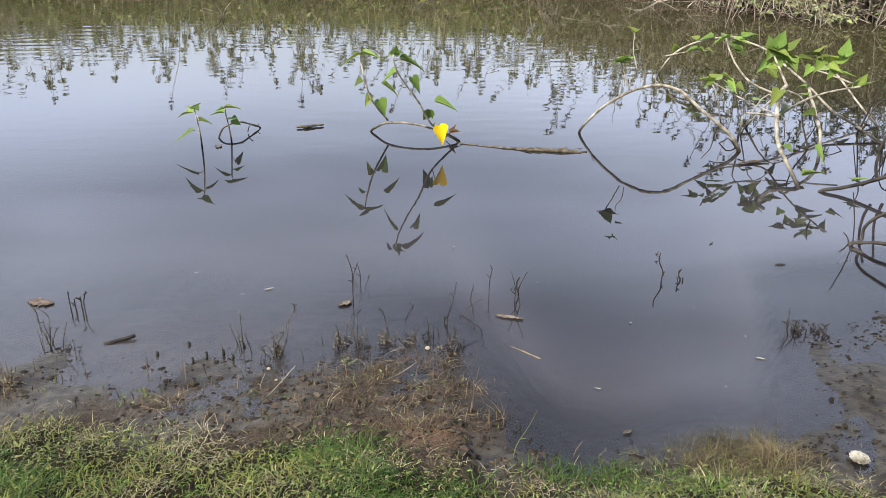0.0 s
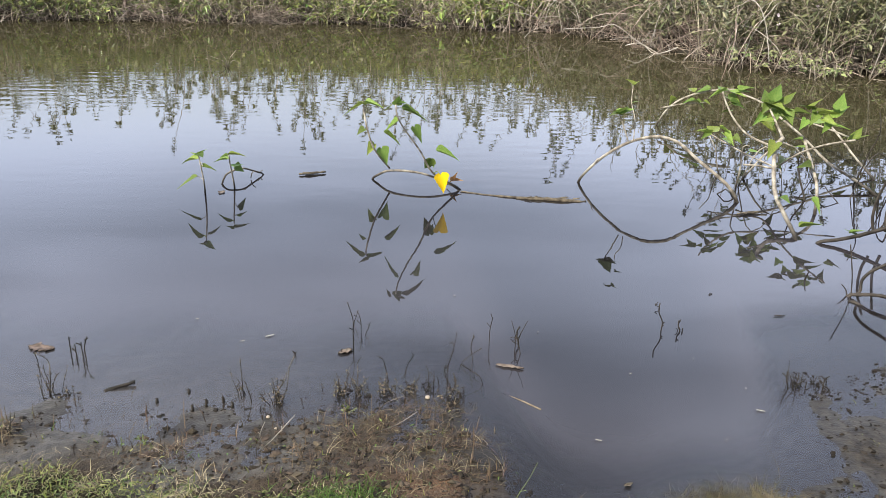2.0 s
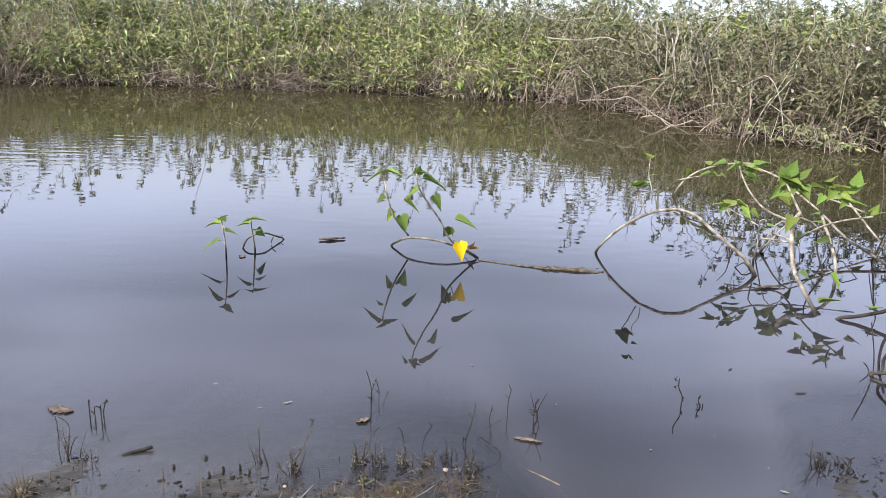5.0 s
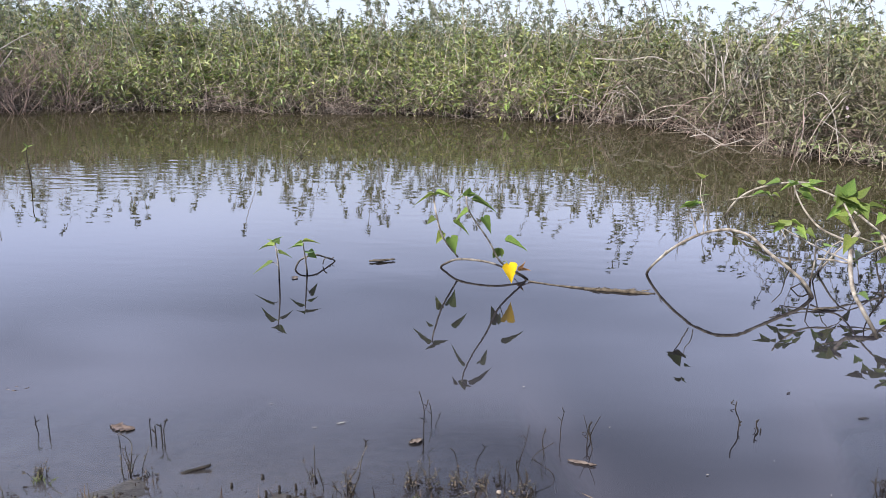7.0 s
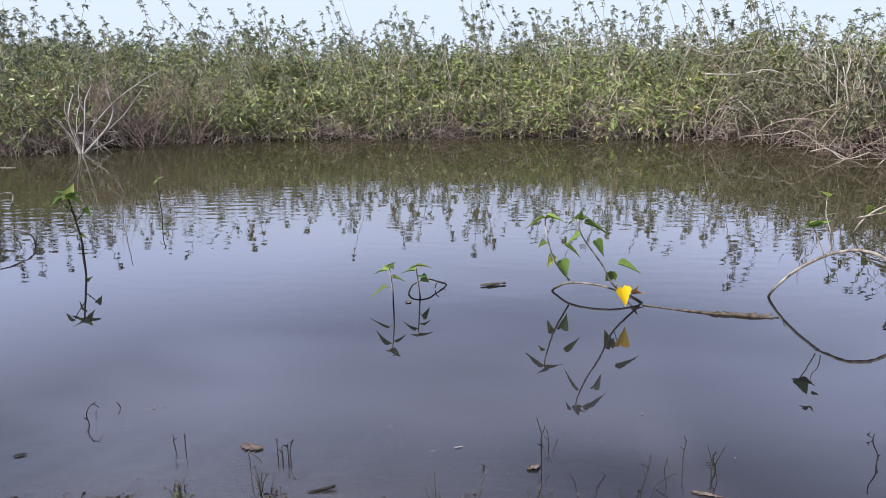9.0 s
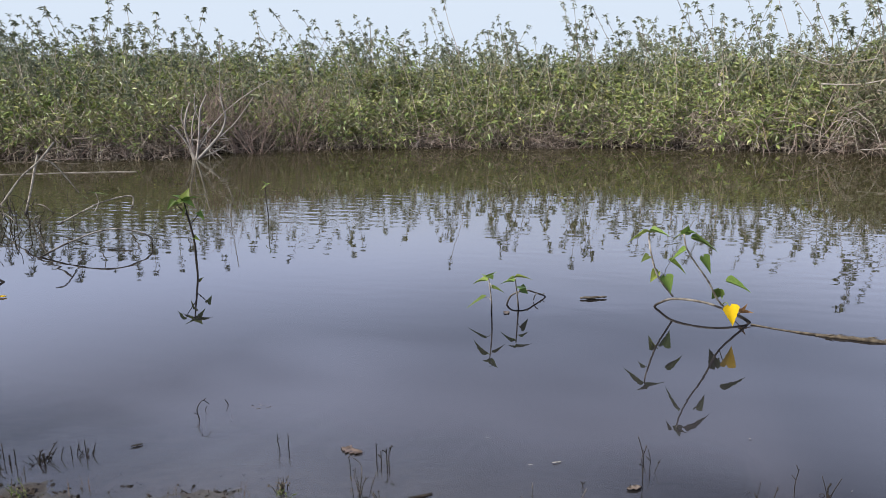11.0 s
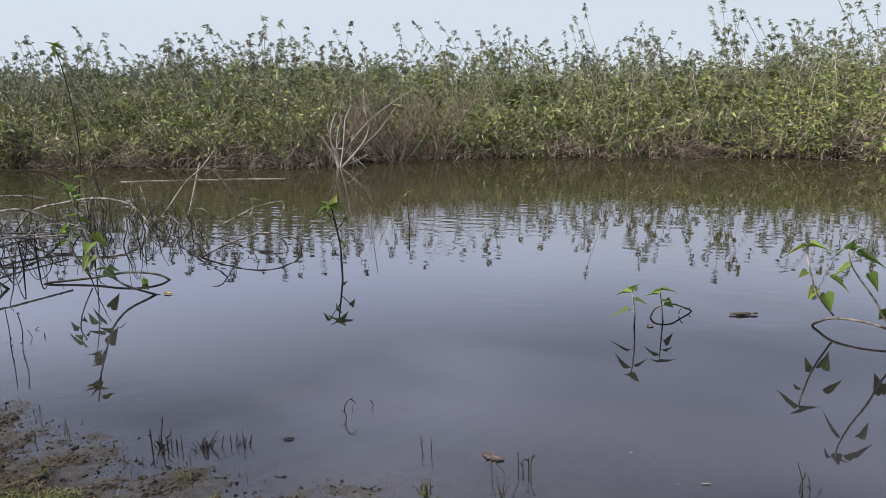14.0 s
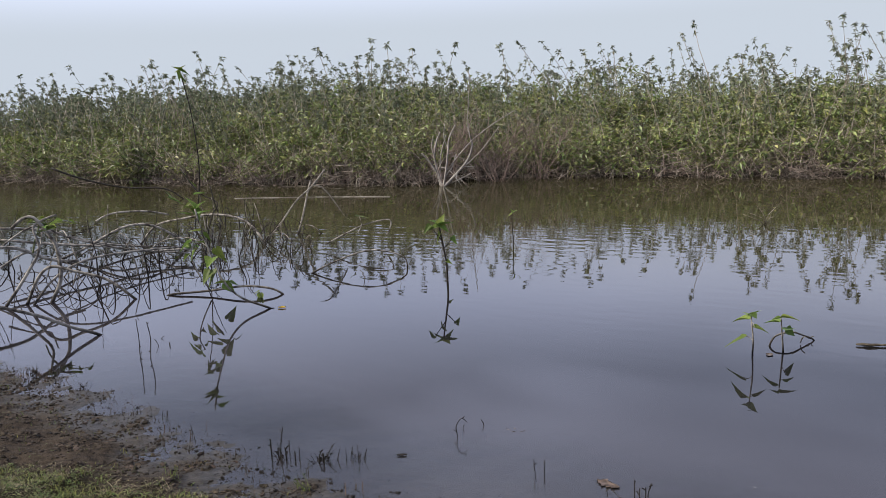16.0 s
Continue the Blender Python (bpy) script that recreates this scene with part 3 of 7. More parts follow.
def shrub_meshes(seed, leafy, dead, stems, plumes, low, tall=1.0, brush=thicket_dead, leafage=thicket_leaf):
    """Meshes of one shrub about 1.8 m high, or tall times that: leaning forked stems, loose foliage, plumes at the tips, a scribble of dead canes below."""
    rng = np.random.default_rng(seed)
    live, dry = Shape(), Shape()
    pos, way = [], []

    def dress(p, count, lo):
        """Single leaves along a shoot, standing off it all round and drooping a little."""
        s = rng.uniform(lo, 1.0, count)
        at = along_line(p, s)
        a = rng.uniform(0, 6.28, count)
        d = np.stack([np.cos(a), np.sin(a), rng.uniform(-1.1, 0.5, count)], 1)
        pos.append(at + unit(d) * rng.uniform(0.005, 0.06, (count, 1)))
        way.append(d)

    def tuft(p, count, where, heads):
        """A drooping star of leaves round the tip of a shoot."""
        a = rng.uniform(0, 6.28, count)
        heads[0].append(np.repeat(along_line(p, np.array([where])), count, 0))
        heads[1].append(np.stack([np.cos(a), np.sin(a), rng.uniform(-1.2, 0.5, count)], 1))

    for _ in range(stems):
        a, r = rng.uniform(0, 6.28), 0.5 * math.sqrt(rng.random())
        base = np.array([r * math.cos(a), r * math.sin(a), -0.05])
        b, q, high = rng.uniform(0, 6.28), rng.uniform(0.05, 0.62), rng.uniform(0.9, 1.85) * tall
        p = shoot(rng, base, (q * math.cos(b), q * math.sin(b)), high, 0.05)
        live.tube(p, rng.uniform(0.006, 0.010), 0.003, 3, 1)
        dress(p, leafy, low)
        for _ in range(4):
            foot = along_line(p, np.array([rng.uniform(max(low, 0.15), 0.95)]))[0]
            c, ln = rng.uniform(0, 6.28), rng.uniform(0.18, 0.5) * (0.4 + 0.6 * tall)
            twig = foot + ln * np.array([[math.cos(c), math.sin(c), rng.uniform(0.1, 1.1)]]) * np.array([[0.0], [0.5], [1.0]]) + rng.normal(0, 0.02, (3, 3)) * [[0], [1], [1]]
            live.tube(twig, 0.004, 0.002, 3, 1)
            dress(twig, leafy // 2, 0.25)
    pos, way = np.concatenate(pos), np.concatenate(way)
    n = len(pos)
    size = rng.uniform(0.07, 0.155, n)
    foliage = small_leaf_arrays(pos, way, np.array([[0, 0, 1.0]]) + rng.normal(0, 0.5, (n, 3)), size, size * rng.uniform(0.26, 0.42, n))
    heads = ([], [])
    for _ in range(plumes):
        a, r = rng.uniform(0, 6.28), 0.4 * math.sqrt(rng.random())
        b, q = rng.normal(2.9, 0.9), rng.uniform(0.05, 0.5)
        p = shoot(rng, np.array([r * math.cos(a), r * math.sin(a), 0]), (q * math.cos(b), q * math.sin(b)), rng.uniform(1.55, 2.35) * max(tall, 0.88), 0.03)
        live.tube(p, 0.009, 0.004, 3, 1)
        for s in np.append(1 - 0.45 * rng.random(6) ** 1.3, (1.0, 0.98)):
            tuft(p, 7, s, heads)
    at, out = np.concatenate(heads[0]), np.concatenate(heads[1])
    n = len(at)
    size = rng.uniform(0.05, 0.11, n)
    tips = small_leaf_arrays(at, out, np.array([[0, 0, 1.0]]) + rng.normal(0, 0.4, (n, 3)), size, size * 0.34)
    for _ in range(dead):
        a, r = rng.uniform(0, 6.28), 0.65 * math.sqrt(rng.random())
        base = np.array([r * math.cos(a), r * math.sin(a) - 0.1, 0.7 * (0.3 + 0.7 * tall) * rng.random() ** 2 - 0.04])
        b, e, ln = rng.uniform(0, 6.28), rng.uniform(-0.15, 1.3), rng.uniform(0.3, 1.2) * (0.35 + 0.65 * tall)
        d = np.array([math.cos(b) * math.cos(e), math.sin(b) * math.cos(e), math.sin(e)])
        s = np.linspace(0, 1, 4)[:, None]
        p = base + d * ln * s + np.array([[0, 0, -0.35]]) * ln * s ** 2 * rng.uniform(0, 1.3) + rng.normal(0, 0.04, (4, 3)) * s
        p[:, 2] = np.maximum(p[:, 2], 0.01)
        dry.tube(p, rng.uniform(0.003, 0.008), 0.002, 3, 1)
    return (("stemwork", live.mesh("stemwork", thicket_stem)), ("foliage", array_mesh("foliage", *foliage, leafage)),
            ("tip_foliage", array_mesh("tip_foliage", *tips, plume_leaf)), ("dead_brush", dry.mesh("dead_brush", brush)))


# seed, leaves per stem, dead canes, stems, plumes, where the leaves begin, height
LOW = [shrub_meshes(*k) for k in ((21, 8, 100, 16, 1, 0.35, 0.46), (22, 5, 110, 16, 1, 0.4, 0.40), (23, 10, 90, 17, 1, 0.3, 0.48), (24, 3, 130, 16, 1, 0.5, 0.44))]
MID = [shrub_meshes(*k) for k in ((31, 19, 60, 18, 3, 0.2, 0.68), (32, 17, 60, 18, 4, 0.25, 0.74), (33, 20, 55, 17, 3, 0.2, 0.64), (34, 18, 65, 18, 5, 0.25, 0.72), (35, 14, 80, 18, 3, 0.35, 0.7))]
TALL = [shrub_meshes(*k) for k in ((1, 24, 40, 18, 4, 0.25), (2, 22, 40, 19, 5, 0.3), (3, 25, 40, 17, 3, 0.25), (4, 22, 40, 18, 5, 0.3))]
BROWN = [shrub_meshes(*k) for k in ((6, 9, 130, 18, 2, 0.6, 0.68), (7, 5, 150, 18, 2, 0.7, 0.62))]
BARE = [shrub_meshes(*k) for k in ((10, 8, 150, 24, 2, 0.4, 0.72, twig_brown, shade_leaf), (11, 10, 140, 22, 3, 0.4, 0.8, thicket_dead, shade_leaf))]
LUSH = "leafy green thicket shrub with bare lower stems on the bank"
SPARSE = "sparse browned thicket shrub full of dead canes on the bank"


def thicket():
    """Low growth at the water's edge that rises to full height some way back."""
    rng = np.random.default_rng(11)
    behind = []
    rows = ((-0.12, 0.6, LOW, 1.0), (0.3, 0.66, LOW, 1.15), (0.9, 0.74, MID, 0.86), (1.6, 0.8, MID, 1.0), (2.4, 0.9, MID, 1.1), (3.3, 0.9, MID, 1.22),
            (4.4, 1.0, TALL, 0.82), (5.8, 1.1, TALL, 0.9), (7.4, 1.2, TALL, 0.98), (9.4, 1.4, TALL, 1.05), (11.8, 1.7, TALL, 1.08), (14.5, 2.0, TALL, 1.1))
    for row, (off, step, kinds, grown) in enumerate(rows):
        x = -34.0 + rng.uniform(0, 0.4)
        while x < 13:
            px = x + rng.normal(0, 0.12)
            py = float(np.interp(px, FAR_X, FAR_Y)) + off + rng.normal(0, 0.12)
            pick = BARE if px > 2.2 and off < 2.6 else BROWN if -12.6 < px < -9.2 and off < 2 else kinds
            kind = pick[int(rng.integers(len(pick)))]
            size = (grown if pick is kinds else 0.85 + 0.1 * off) * float(np.interp(px, [-30, -14, -9], [1.24, 1.18, 1.0])) * rng.uniform(0.84, 1.16)
            m = Matrix.LocRotScale((px, py, float(smooth_ground(px, py)[0]) - 0.02), Euler((rng.normal(0, 0.09), rng.normal(0, 0.09), rng.uniform(0, 6.28))), (size, size, size * rng.uniform(0.9, 1.1)))
            if row > 5:
                behind.append((kind, m))
            else:
                ob = thing("thicket_shrub", SPARSE if pick in (BROWN, BARE) else LUSH, "shrub", group="far bank thicket")
                ob.matrix_basis = m
                for key, me in kind:
                    tagged(part(key, me, ob), kind="stuff")
            x += step
    # the rows further back, joined
    mass = thing("far_thicket", "dense green thicket rising behind the bank shrubs", "thicket")
    tagged(mass, kind="stuff")
    for slot, key in enumerate(("stemwork", "foliage", "tip_foliage", "dead_brush")):
        vs, ts, count = [], [], 0
        for kind, m in behind:
            me = kind[slot][1]
            co = np.empty(3 * len(me.vertices))
            me.vertices.foreach_get("co", co)
            me.calc_loop_triangles()
            tri = np.empty(3 * len(me.loop_triangles), np.int32)
            me.loop_triangles.foreach_get("vertices", tri)
            mm = np.array(m)
            vs.append(co.reshape(-1, 3) @ mm[:3, :3].T + mm[:3, 3])
            ts.append(tri.reshape(-1, 3) + count)
            count += len(me.vertices)
        tagged(part(key, array_mesh(key, np.concatenate(vs), np.concatenate(ts), TALL[0][slot][1].materials[0]), mass), kind="stuff")


thicket()


def tall_stalks():
    """Lone thin stalks that overtop the thicket, bent over by the wind, with small drooping leaves at their heads."""
    rng = np.random.default_rng(37)
    kinds = []
    for _ in range(9):
        bend, wig = rng.uniform(-0.12, 0.6), 0.025
        p = shoot(rng, np.zeros(3), (-bend, rng.normal(0, 0.15)), 1.0, wig)
        at, out = [], []
        for s in np.append(1 - 0.28 * rng.random(int(rng.integers(2, 7))) ** 1.2, (1.0, 1.0)):
            k = int(rng.integers(4, 7))
            a = rng.uniform(0, 6.28, k)
            at.append(np.repeat(along_line(p, np.array([s])), k, 0))
            out.append(np.stack([np.cos(a), np.sin(a), rng.uniform(-1.3, 0.4, k)], 1))
        at, out = np.concatenate(at), np.concatenate(out)
        size = rng.uniform(0.022, 0.040, len(at))
        kinds.append((Shape().tube(p, 0.0045, 0.0016, 4, 2).mesh("stem", thicket_stem), array_mesh("tip_foliage", *small_leaf_arrays(at, out, np.array([[0, 0, 1.0]]) + rng.normal(0, 0.3, (len(at), 3)), size, size * 0.36), plume_leaf)))
    for _ in range(130):
        x = rng.uniform(-31, 6)
        y = float(np.interp(x, FAR_X, FAR_Y)) + rng.uniform(0.6, 7.0)
        high = float(np.interp(x, [-30, -12, -6, 6], [2.8, 2.8, 2.7, 2.6])) * rng.uniform(0.75, 1.15)
        stem, tips = kinds[int(rng.integers(len(kinds)))]
        ob = thing("tall_stalk", "thin tall weed stalk with drooping grey-green leaves at its tip", "weed", group="tall thicket stalks")
        ob.matrix_basis = Matrix.LocRotScale((x, y, float(smooth_ground(x, y)[0]) - 0.03), Euler((0, 0, rng.normal(0, 0.5))), (high, high, high))
        part("stem", stem, ob)
        tagged(part("tip_foliage", tips, ob), kind="stuff")


tall_stalks()


def dead_bush(name, label, at, seed, high, count, material, spread=0.8, thick=0.017):
    rng = np.random.default_rng(seed)
    ob = thing(name, label, "bush", at)

    def limb(base, d, ln, r, level, parent):
        s = np.linspace(0, 1, 5)[:, None]
        side = rng.normal(0, 0.10, (5, 3)) * s * ln
        p = base + d * ln * s + np.array([[0, 0, 0.12]]) * ln * s ** 2 + side
        sh = Shape().tube(p, r, r * 0.45, 5, 2, 0.25)
        if level < 2:
            for _ in range(int(rng.integers(1, 4))):
                k = rng.uniform(0.35, 0.9)
                b = along_line(p, np.array([k]))[0]
                nd = unit((d + rng.normal(0, 0.5, 3) + [0, 0, 0.15])[None])[0]
                sub = limb(b, nd, ln * rng.uniform(0.35, 0.6), r * 0.55, level + 1, None)
                m = len(sh.v)
                sh.v += sub.v
                sh.f += [tuple(i + m for i in f) for f in sub.f]
        return sh

    for _ in range(count):
        a = rng.uniform(0, 6.28)
        d = unit(np.array([[math.cos(a) * spread * rng.uniform(0.2, 1), math.sin(a) * spread * rng.uniform(0.2, 0.8), 1]]))[0]
        sh = limb(np.array([rng.normal(0, 0.08), rng.normal(0, 0.05), -0.06]), d, high * rng.uniform(0.6, 1.0), thick, 0, ob)
        part("limb", sh.mesh("limb", material), ob)
    return ob


dead_bush("dead_bush", "grey leafless upright bush on the bank edge", (3.35, 13.2, 0), 9, 1.8, 8, cane_grey, 0.5)
for k, (bx, by, bh) in enumerate(((-10.4, 13.6, 1.4), (-9.2, 14.1, 1.6), (-8.6, 14.9, 1.6), (-9.8, 14.3, 1.8), (-11.4, 13.8, 1.2))):
    dead_bush("dead_bush", "brown leafless twiggy bush on the bank edge", (bx, by, 0), 12 + k, bh, 16, twig_brown, 1.1, 0.008)


def cane_pile(label, at, seed, count, wide, deep, high, length, down=(0, -1)):
    """Fallen bleached canes that arch over each other towards the water."""
    rng = np.random.default_rng(seed)
    ob = thing("fallen_canes", label, "canes", at, "fallen canes")
    for _ in range(count):
        base = np.array([rng.uniform(-wide, wide), rng.uniform(0, deep), rng.uniform(0.05, high)])
        a = rng.normal(math.atan2(down[1], down[0]), 0.9)
        ln = length * rng.uniform(0.5, 1.2)
        s = np.linspace(0, 1, 5)[:, None]
        rise = rng.uniform(0.1, 0.7)
        p = base + np.array([[math.cos(a), math.sin(a), rise]]) * ln * s + np.array([[0, 0, -1]]) * (rise * ln + base[2] * rng.uniform(0.7, 1.05)) * s ** 2 + rng.normal(0, 0.03, (5, 3)) * s
        part("cane", Shape().tube(p, rng.uniform(0.006, 0.011), 0.004, 5, 2).mesh("cane", cane_grey if rng.random() < 0.35 else thicket_dead if rng.random() < 0.5 else twig_brown), ob)
    return ob


cane_pile("pale fallen canes arching from the thicket to the water", (0.6, 15.55, 0), 21, 26, 0.9, 0.5, 0.8, 1.1)
cane_pile("pale fallen canes arching from the thicket to the water", (2.4, 15.0, 0), 22, 22, 0.7, 0.5, 0.9, 1.2)
cane_pile("long bleached canes leaning out over the pond", (3.6, 12.9, 0), 23, 16, 0.4, 0.6, 1.1, 1.3, (-0.8, -0.6))
cane_pile("long bleached canes leaning out over the pond", (4.9, 11.3, 0), 24, 22, 0.9, 0.7, 0.9, 1.4, (-0.5, -0.8))
cane_pile("long bleached canes leaning out over the pond", (6.6, 11.0, 0), 25, 16, 1.0, 0.7, 1.2, 1.5, (-0.7, -0.7))
cane_pile("heap of dry brown canes lying at the waterline", (-11.3, 13.4, 0), 26, 80, 1.4, 0.5, 0.7, 1.1, (0.6, -0.8))
cane_pile("heap of dry brown canes lying at the waterline", (-12.6, 13.0, 0), 29, 60, 1.2, 0.5, 0.5, 1.0, (0.9, -0.4))
cane_pile("pale fallen canes at the foot of the thicket", (-7.0, 15.7, 0), 30, 26, 1.4, 0.4, 0.4, 0.8)
cane_pile("pale fallen canes at the foot of the thicket", (-4.5, 16.1, 0), 27, 18, 1.5, 0.4, 0.4, 0.7)
cane_pile("pale fallen canes at the foot of the thicket", (-15.5, 12.9, 0), 28, 26, 2.0, 0.4, 0.6, 0.9)


for k in range(13):
    foot_x = -21.5 + 1.8 * k
    cane_pile("pale dead canes and twigs lying along the waterline", (foot_x, float(np.interp(foot_x, FAR_X, FAR_Y)) - 0.05, 0), 130 + k, 26, 1.0, 0.35, 0.3, 0.75, (1 if k % 2 else -1, -0.45))


def creeper(at, seed, count, wide, deep):
    """Low pale-leaved growth spilling over the water edge."""
    rng = np.random.default_rng(seed)
    ob = thing("trailing_weed", "low pale green trailing weed over the water edge", "weed", at, "trailing weeds")
    sh = Shape()
    pos = []
    for _ in range(count):
        b = np.array([rng.uniform(-wide, wide), rng.uniform(-deep, deep), 0.0])
        a = rng.uniform(0, 6.28)
        d = np.array([math.cos(a), math.sin(a), 0]) * rng.uniform(0.2, 0.5)
        s = np.linspace(0, 1, 4)[:, None]
        p = b + d * s + np.array([[0, 0, 1]]) * (rng.uniform(0.1, 0.35) * np.sin(2.6 * s))
        sh.tube(p, 0.005, 0.003, 4, 1)
        pos += [along_line(p, np.array([k]))[0] for k in rng.uniform(0.2, 1, 9)]
    pos = np.array(pos)
    n = len(pos)
    way = unit(np.stack([rng.normal(0, 1, n), rng.normal(0, 1, n), rng.uniform(-0.5, 0.3, n)], 1))
    size = rng.uniform(0.05, 0.10, n)
    tagged(part("stemwork", sh.mesh("stemwork", thicket_stem), ob), kind="stuff")
    part("foliage", array_mesh("foliage", *leaf_arrays(pos, way, np.array([[0, -0.3, 1.0]]) + rng.normal(0, 0.3, (n, 3)), size, size * 0.5), creeper_leaf), ob)


creeper((4.4, 11.0, 0), 31, 26, 0.6, 0.5)
creeper((5.4, 10.3, 0), 32, 34, 0.8, 0.5)
creeper((6.8, 10.2, 0), 33, 30, 0.9, 0.5)


# ---------------------------------------------------------------- far trees
def far_tree(at, seed, high, wide):
    rng = np.random.default_rng(seed)
    ob = thing("far_tree", "distant round-crowned green tree beyond the thicket", "tree", at, "far trees")
    sh = Shape()
    sh.tube([(0, 0, -0.3), (0.1, 0, high * 0.3), (0, 0.1, high * 0.6)], 0.18, 0.1, 6, 2)
    pos = []
    for _ in range(24):
        a, e = rng.uniform(0, 6.28), rng.uniform(0.0, 1.45)
        r = wide * rng.uniform(0.55, 1.0)
        tip = np.array([r * math.cos(a) * math.cos(e), r * math.sin(a) * math.cos(e), high * 0.35 + high * 0.6 * math.sin(e) * rng.uniform(0.7, 1.05)])
        sh.tube([(0, 0, high * 0.35), tip * [0.5, 0.5, 0.72], tip], 0.07, 0.02, 4, 2)
        k = rng.normal(0, 1, (70, 3))
        pos.append(tip + unit(k) * rng.uniform(0.1, 1, (70, 1)) ** 0.5 * wide * 0.5 * [1, 1, 0.8])
    pos = np.concatenate(pos)
    n = len(pos)
    size = rng.uniform(0.25, 0.5, n)
    part("trunk", sh.mesh("trunk", tree_bark), ob)
    part("crown", array_mesh("crown", *leaf_arrays(pos, rng.normal(0, 1, (n, 3)), rng.normal(0, 1, (n, 3)), size, size * 0.7), hazed_leaf), ob)


for i, (tx, ty, th, tw) in enumerate(((-87, 49, 6.0, 1.9), (-92, 60, 5.6, 4.6), (-80, 60, 5.6, 3.4), (-83, 66, 4.9, 3.6), (-74, 67, 4.8, 4.4), (-66, 75, 4.9, 4.0), (-61, 78, 4.4, 3.6), (-100, 52, 5.0, 4.4), (-56, 84, 4.2, 3.6), (-70, 72, 4.2, 3.6))):
    far_tree((tx, ty, 0.35), 40 + i, th * 0.76, tw * 0.85)


# ---------------------------------------------------------------- plants standing in the water
def leaf_mesh(seed, fold, droop):
    """A heart-shaped leaf, 1 long along y and 1 wide, base at the origin."""
    rng = random.Random(seed)
    rows = ((0.0, 0.12), (0.04, 0.38), (0.11, 0.49), (0.18, 0.50), (0.24, 0.43), (0.34, 0.40), (0.42, 0.32), (0.54, 0.28), (0.62, 0.20), (0.76, 0.14), (0.86, 0.07), (1.0, 0.008))
    v, f = [], []
    for s, w in rows:
        z = -droop * s * s
        back = 0.13 * (1 - s) ** 4
        wob = 0.03 * (rng.random() - 0.5)
        v += [(-w, s - back, z + fold * w + wob), (-w * 0.5, s - back * 0.5, z + fold * w * 0.4), (0, s, z), (w * 0.5, s - back * 0.5, z + fold * w * 0.4), (w, s - back, z + fold * w - wob)]
    for i in range(len(rows) - 1):
        for k in range(4):
            a = 5 * i + k
            f.append((a, a + 1, a + 6, a + 5))
    return v, f


LEAF_SHAPES = [leaf_mesh(k, fold, droop) for k, (fold, droop) in enumerate(((0.35, 0.12), (0.6, 0.2), (0.2, 0.05), (0.45, 0.25)))]
leaf_cache = {}


def leaf_variant(k, material):
    if (k, material.name) not in leaf_cache:
        me = bpy.data.meshes.new("leaf")
        me.from_pydata(*(lambda s: (s[0], [], s[1]))(LEAF_SHAPES[k]))
        me.materials.append(material)
        me.polygons.foreach_set("use_smooth", [True] * len(me.polygons))
        leaf_cache[(k, material.name)] = me
    return leaf_cache[(k, material.name)]


plant_rng = random.Random(5)


def plant(name, label, stems, leaves, category, skin, leafmat, spray=0):
    """stems: control points, radius at foot and tip. leaves: base, tip, width over length, how far the blade faces the near bank."""
    at = Vector(stems[0][0][0])
    at.z = 0
    ob = thing(name, label, category, at)
    shoots = []
    thin = 0.66 if category == "twig" else 0.5 if category == "canes" else 0.64
    for pts, r0, r1 in stems:
        shoots.append((part("stem", Shape().tube(pts, r0 * thin, r1 * thin, 7, 4, 0.5 if category == "twig" else 0.16).mesh("stem", skin, shift=at), ob), np.array(pts)))
    extra = []
    for pts, r0, r1 in stems:
        line = np.array(pts)
        for _ in range(2 if category == "twig" and len(pts) > 3 else 0):
            q = along_line(line, np.array([plant_rng.uniform(0.3, 1.0)]))[0]
            a, ln = plant_rng.uniform(0, 6.28), plant_rng.uniform(0.006, 0.02)
            if q[2] > 0.01:
                part("side_twig", Shape().tube([q, q + ln * np.array([math.cos(a), math.sin(a), 0.8])], r1 * 0.7, r1 * 0.9, 5, 1, 0.4).mesh("side_twig", skin, shift=at), ob)
        for _ in range(spray):
            q = along_line(line, np.array([plant_rng.uniform(0.35, 1.0)]))[0]
            if q[2] > 0.12:
                a, ln = plant_rng.uniform(0, 6.28), plant_rng.uniform(0.06, 0.125)
                foot = q + np.array([math.cos(a) * 0.03, math.sin(a) * 0.03, 0.02])
                extra.append((tuple(foot), tuple(foot + ln * np.array([math.cos(a), math.sin(a), plant_rng.uniform(-0.7, 0.35)])), plant_rng.uniform(0.45, 0.75), plant_rng.uniform(0.1, 0.7)))
                part("petiole", Shape().tube([q, foot], 0.003, 0.002, 4, 1).mesh("petiole", stem_green, shift=at), ob)
    for base, tip, width, face in leaves + extra:
        b, d = Vector(base), Vector(tip) - Vector(base)
        length = max(d.length, 0.03)
        width = width * 1.3 if face <= 0.5 else width
        d.normalize()
        up = Vector((0, 0, 1)).lerp(Vector((plant_rng.uniform(-0.3, 0.3), -1, 0.35)), 0.04 if face <= 0.5 else face * 0.75) + Vector([plant_rng.uniform(-0.25, 0.25) for _ in range(3)])
        side = d.cross(up).normalized()
        nor = side.cross(d)
        m = Matrix((side, d, nor)).transposed().to_4x4()
        m = Matrix.Translation(b - at) @ m @ Matrix.Diagonal((length * width, length, length * 0.8, 1))
        own = min(shoots, key=lambda q: np.min(np.linalg.norm(along_line(q[1], np.linspace(0, 1, 20)) - np.array(base), axis=1)))[0]
        part("leaf", leaf_variant(plant_rng.randrange(4), leafmat), own, m=m)
    return ob


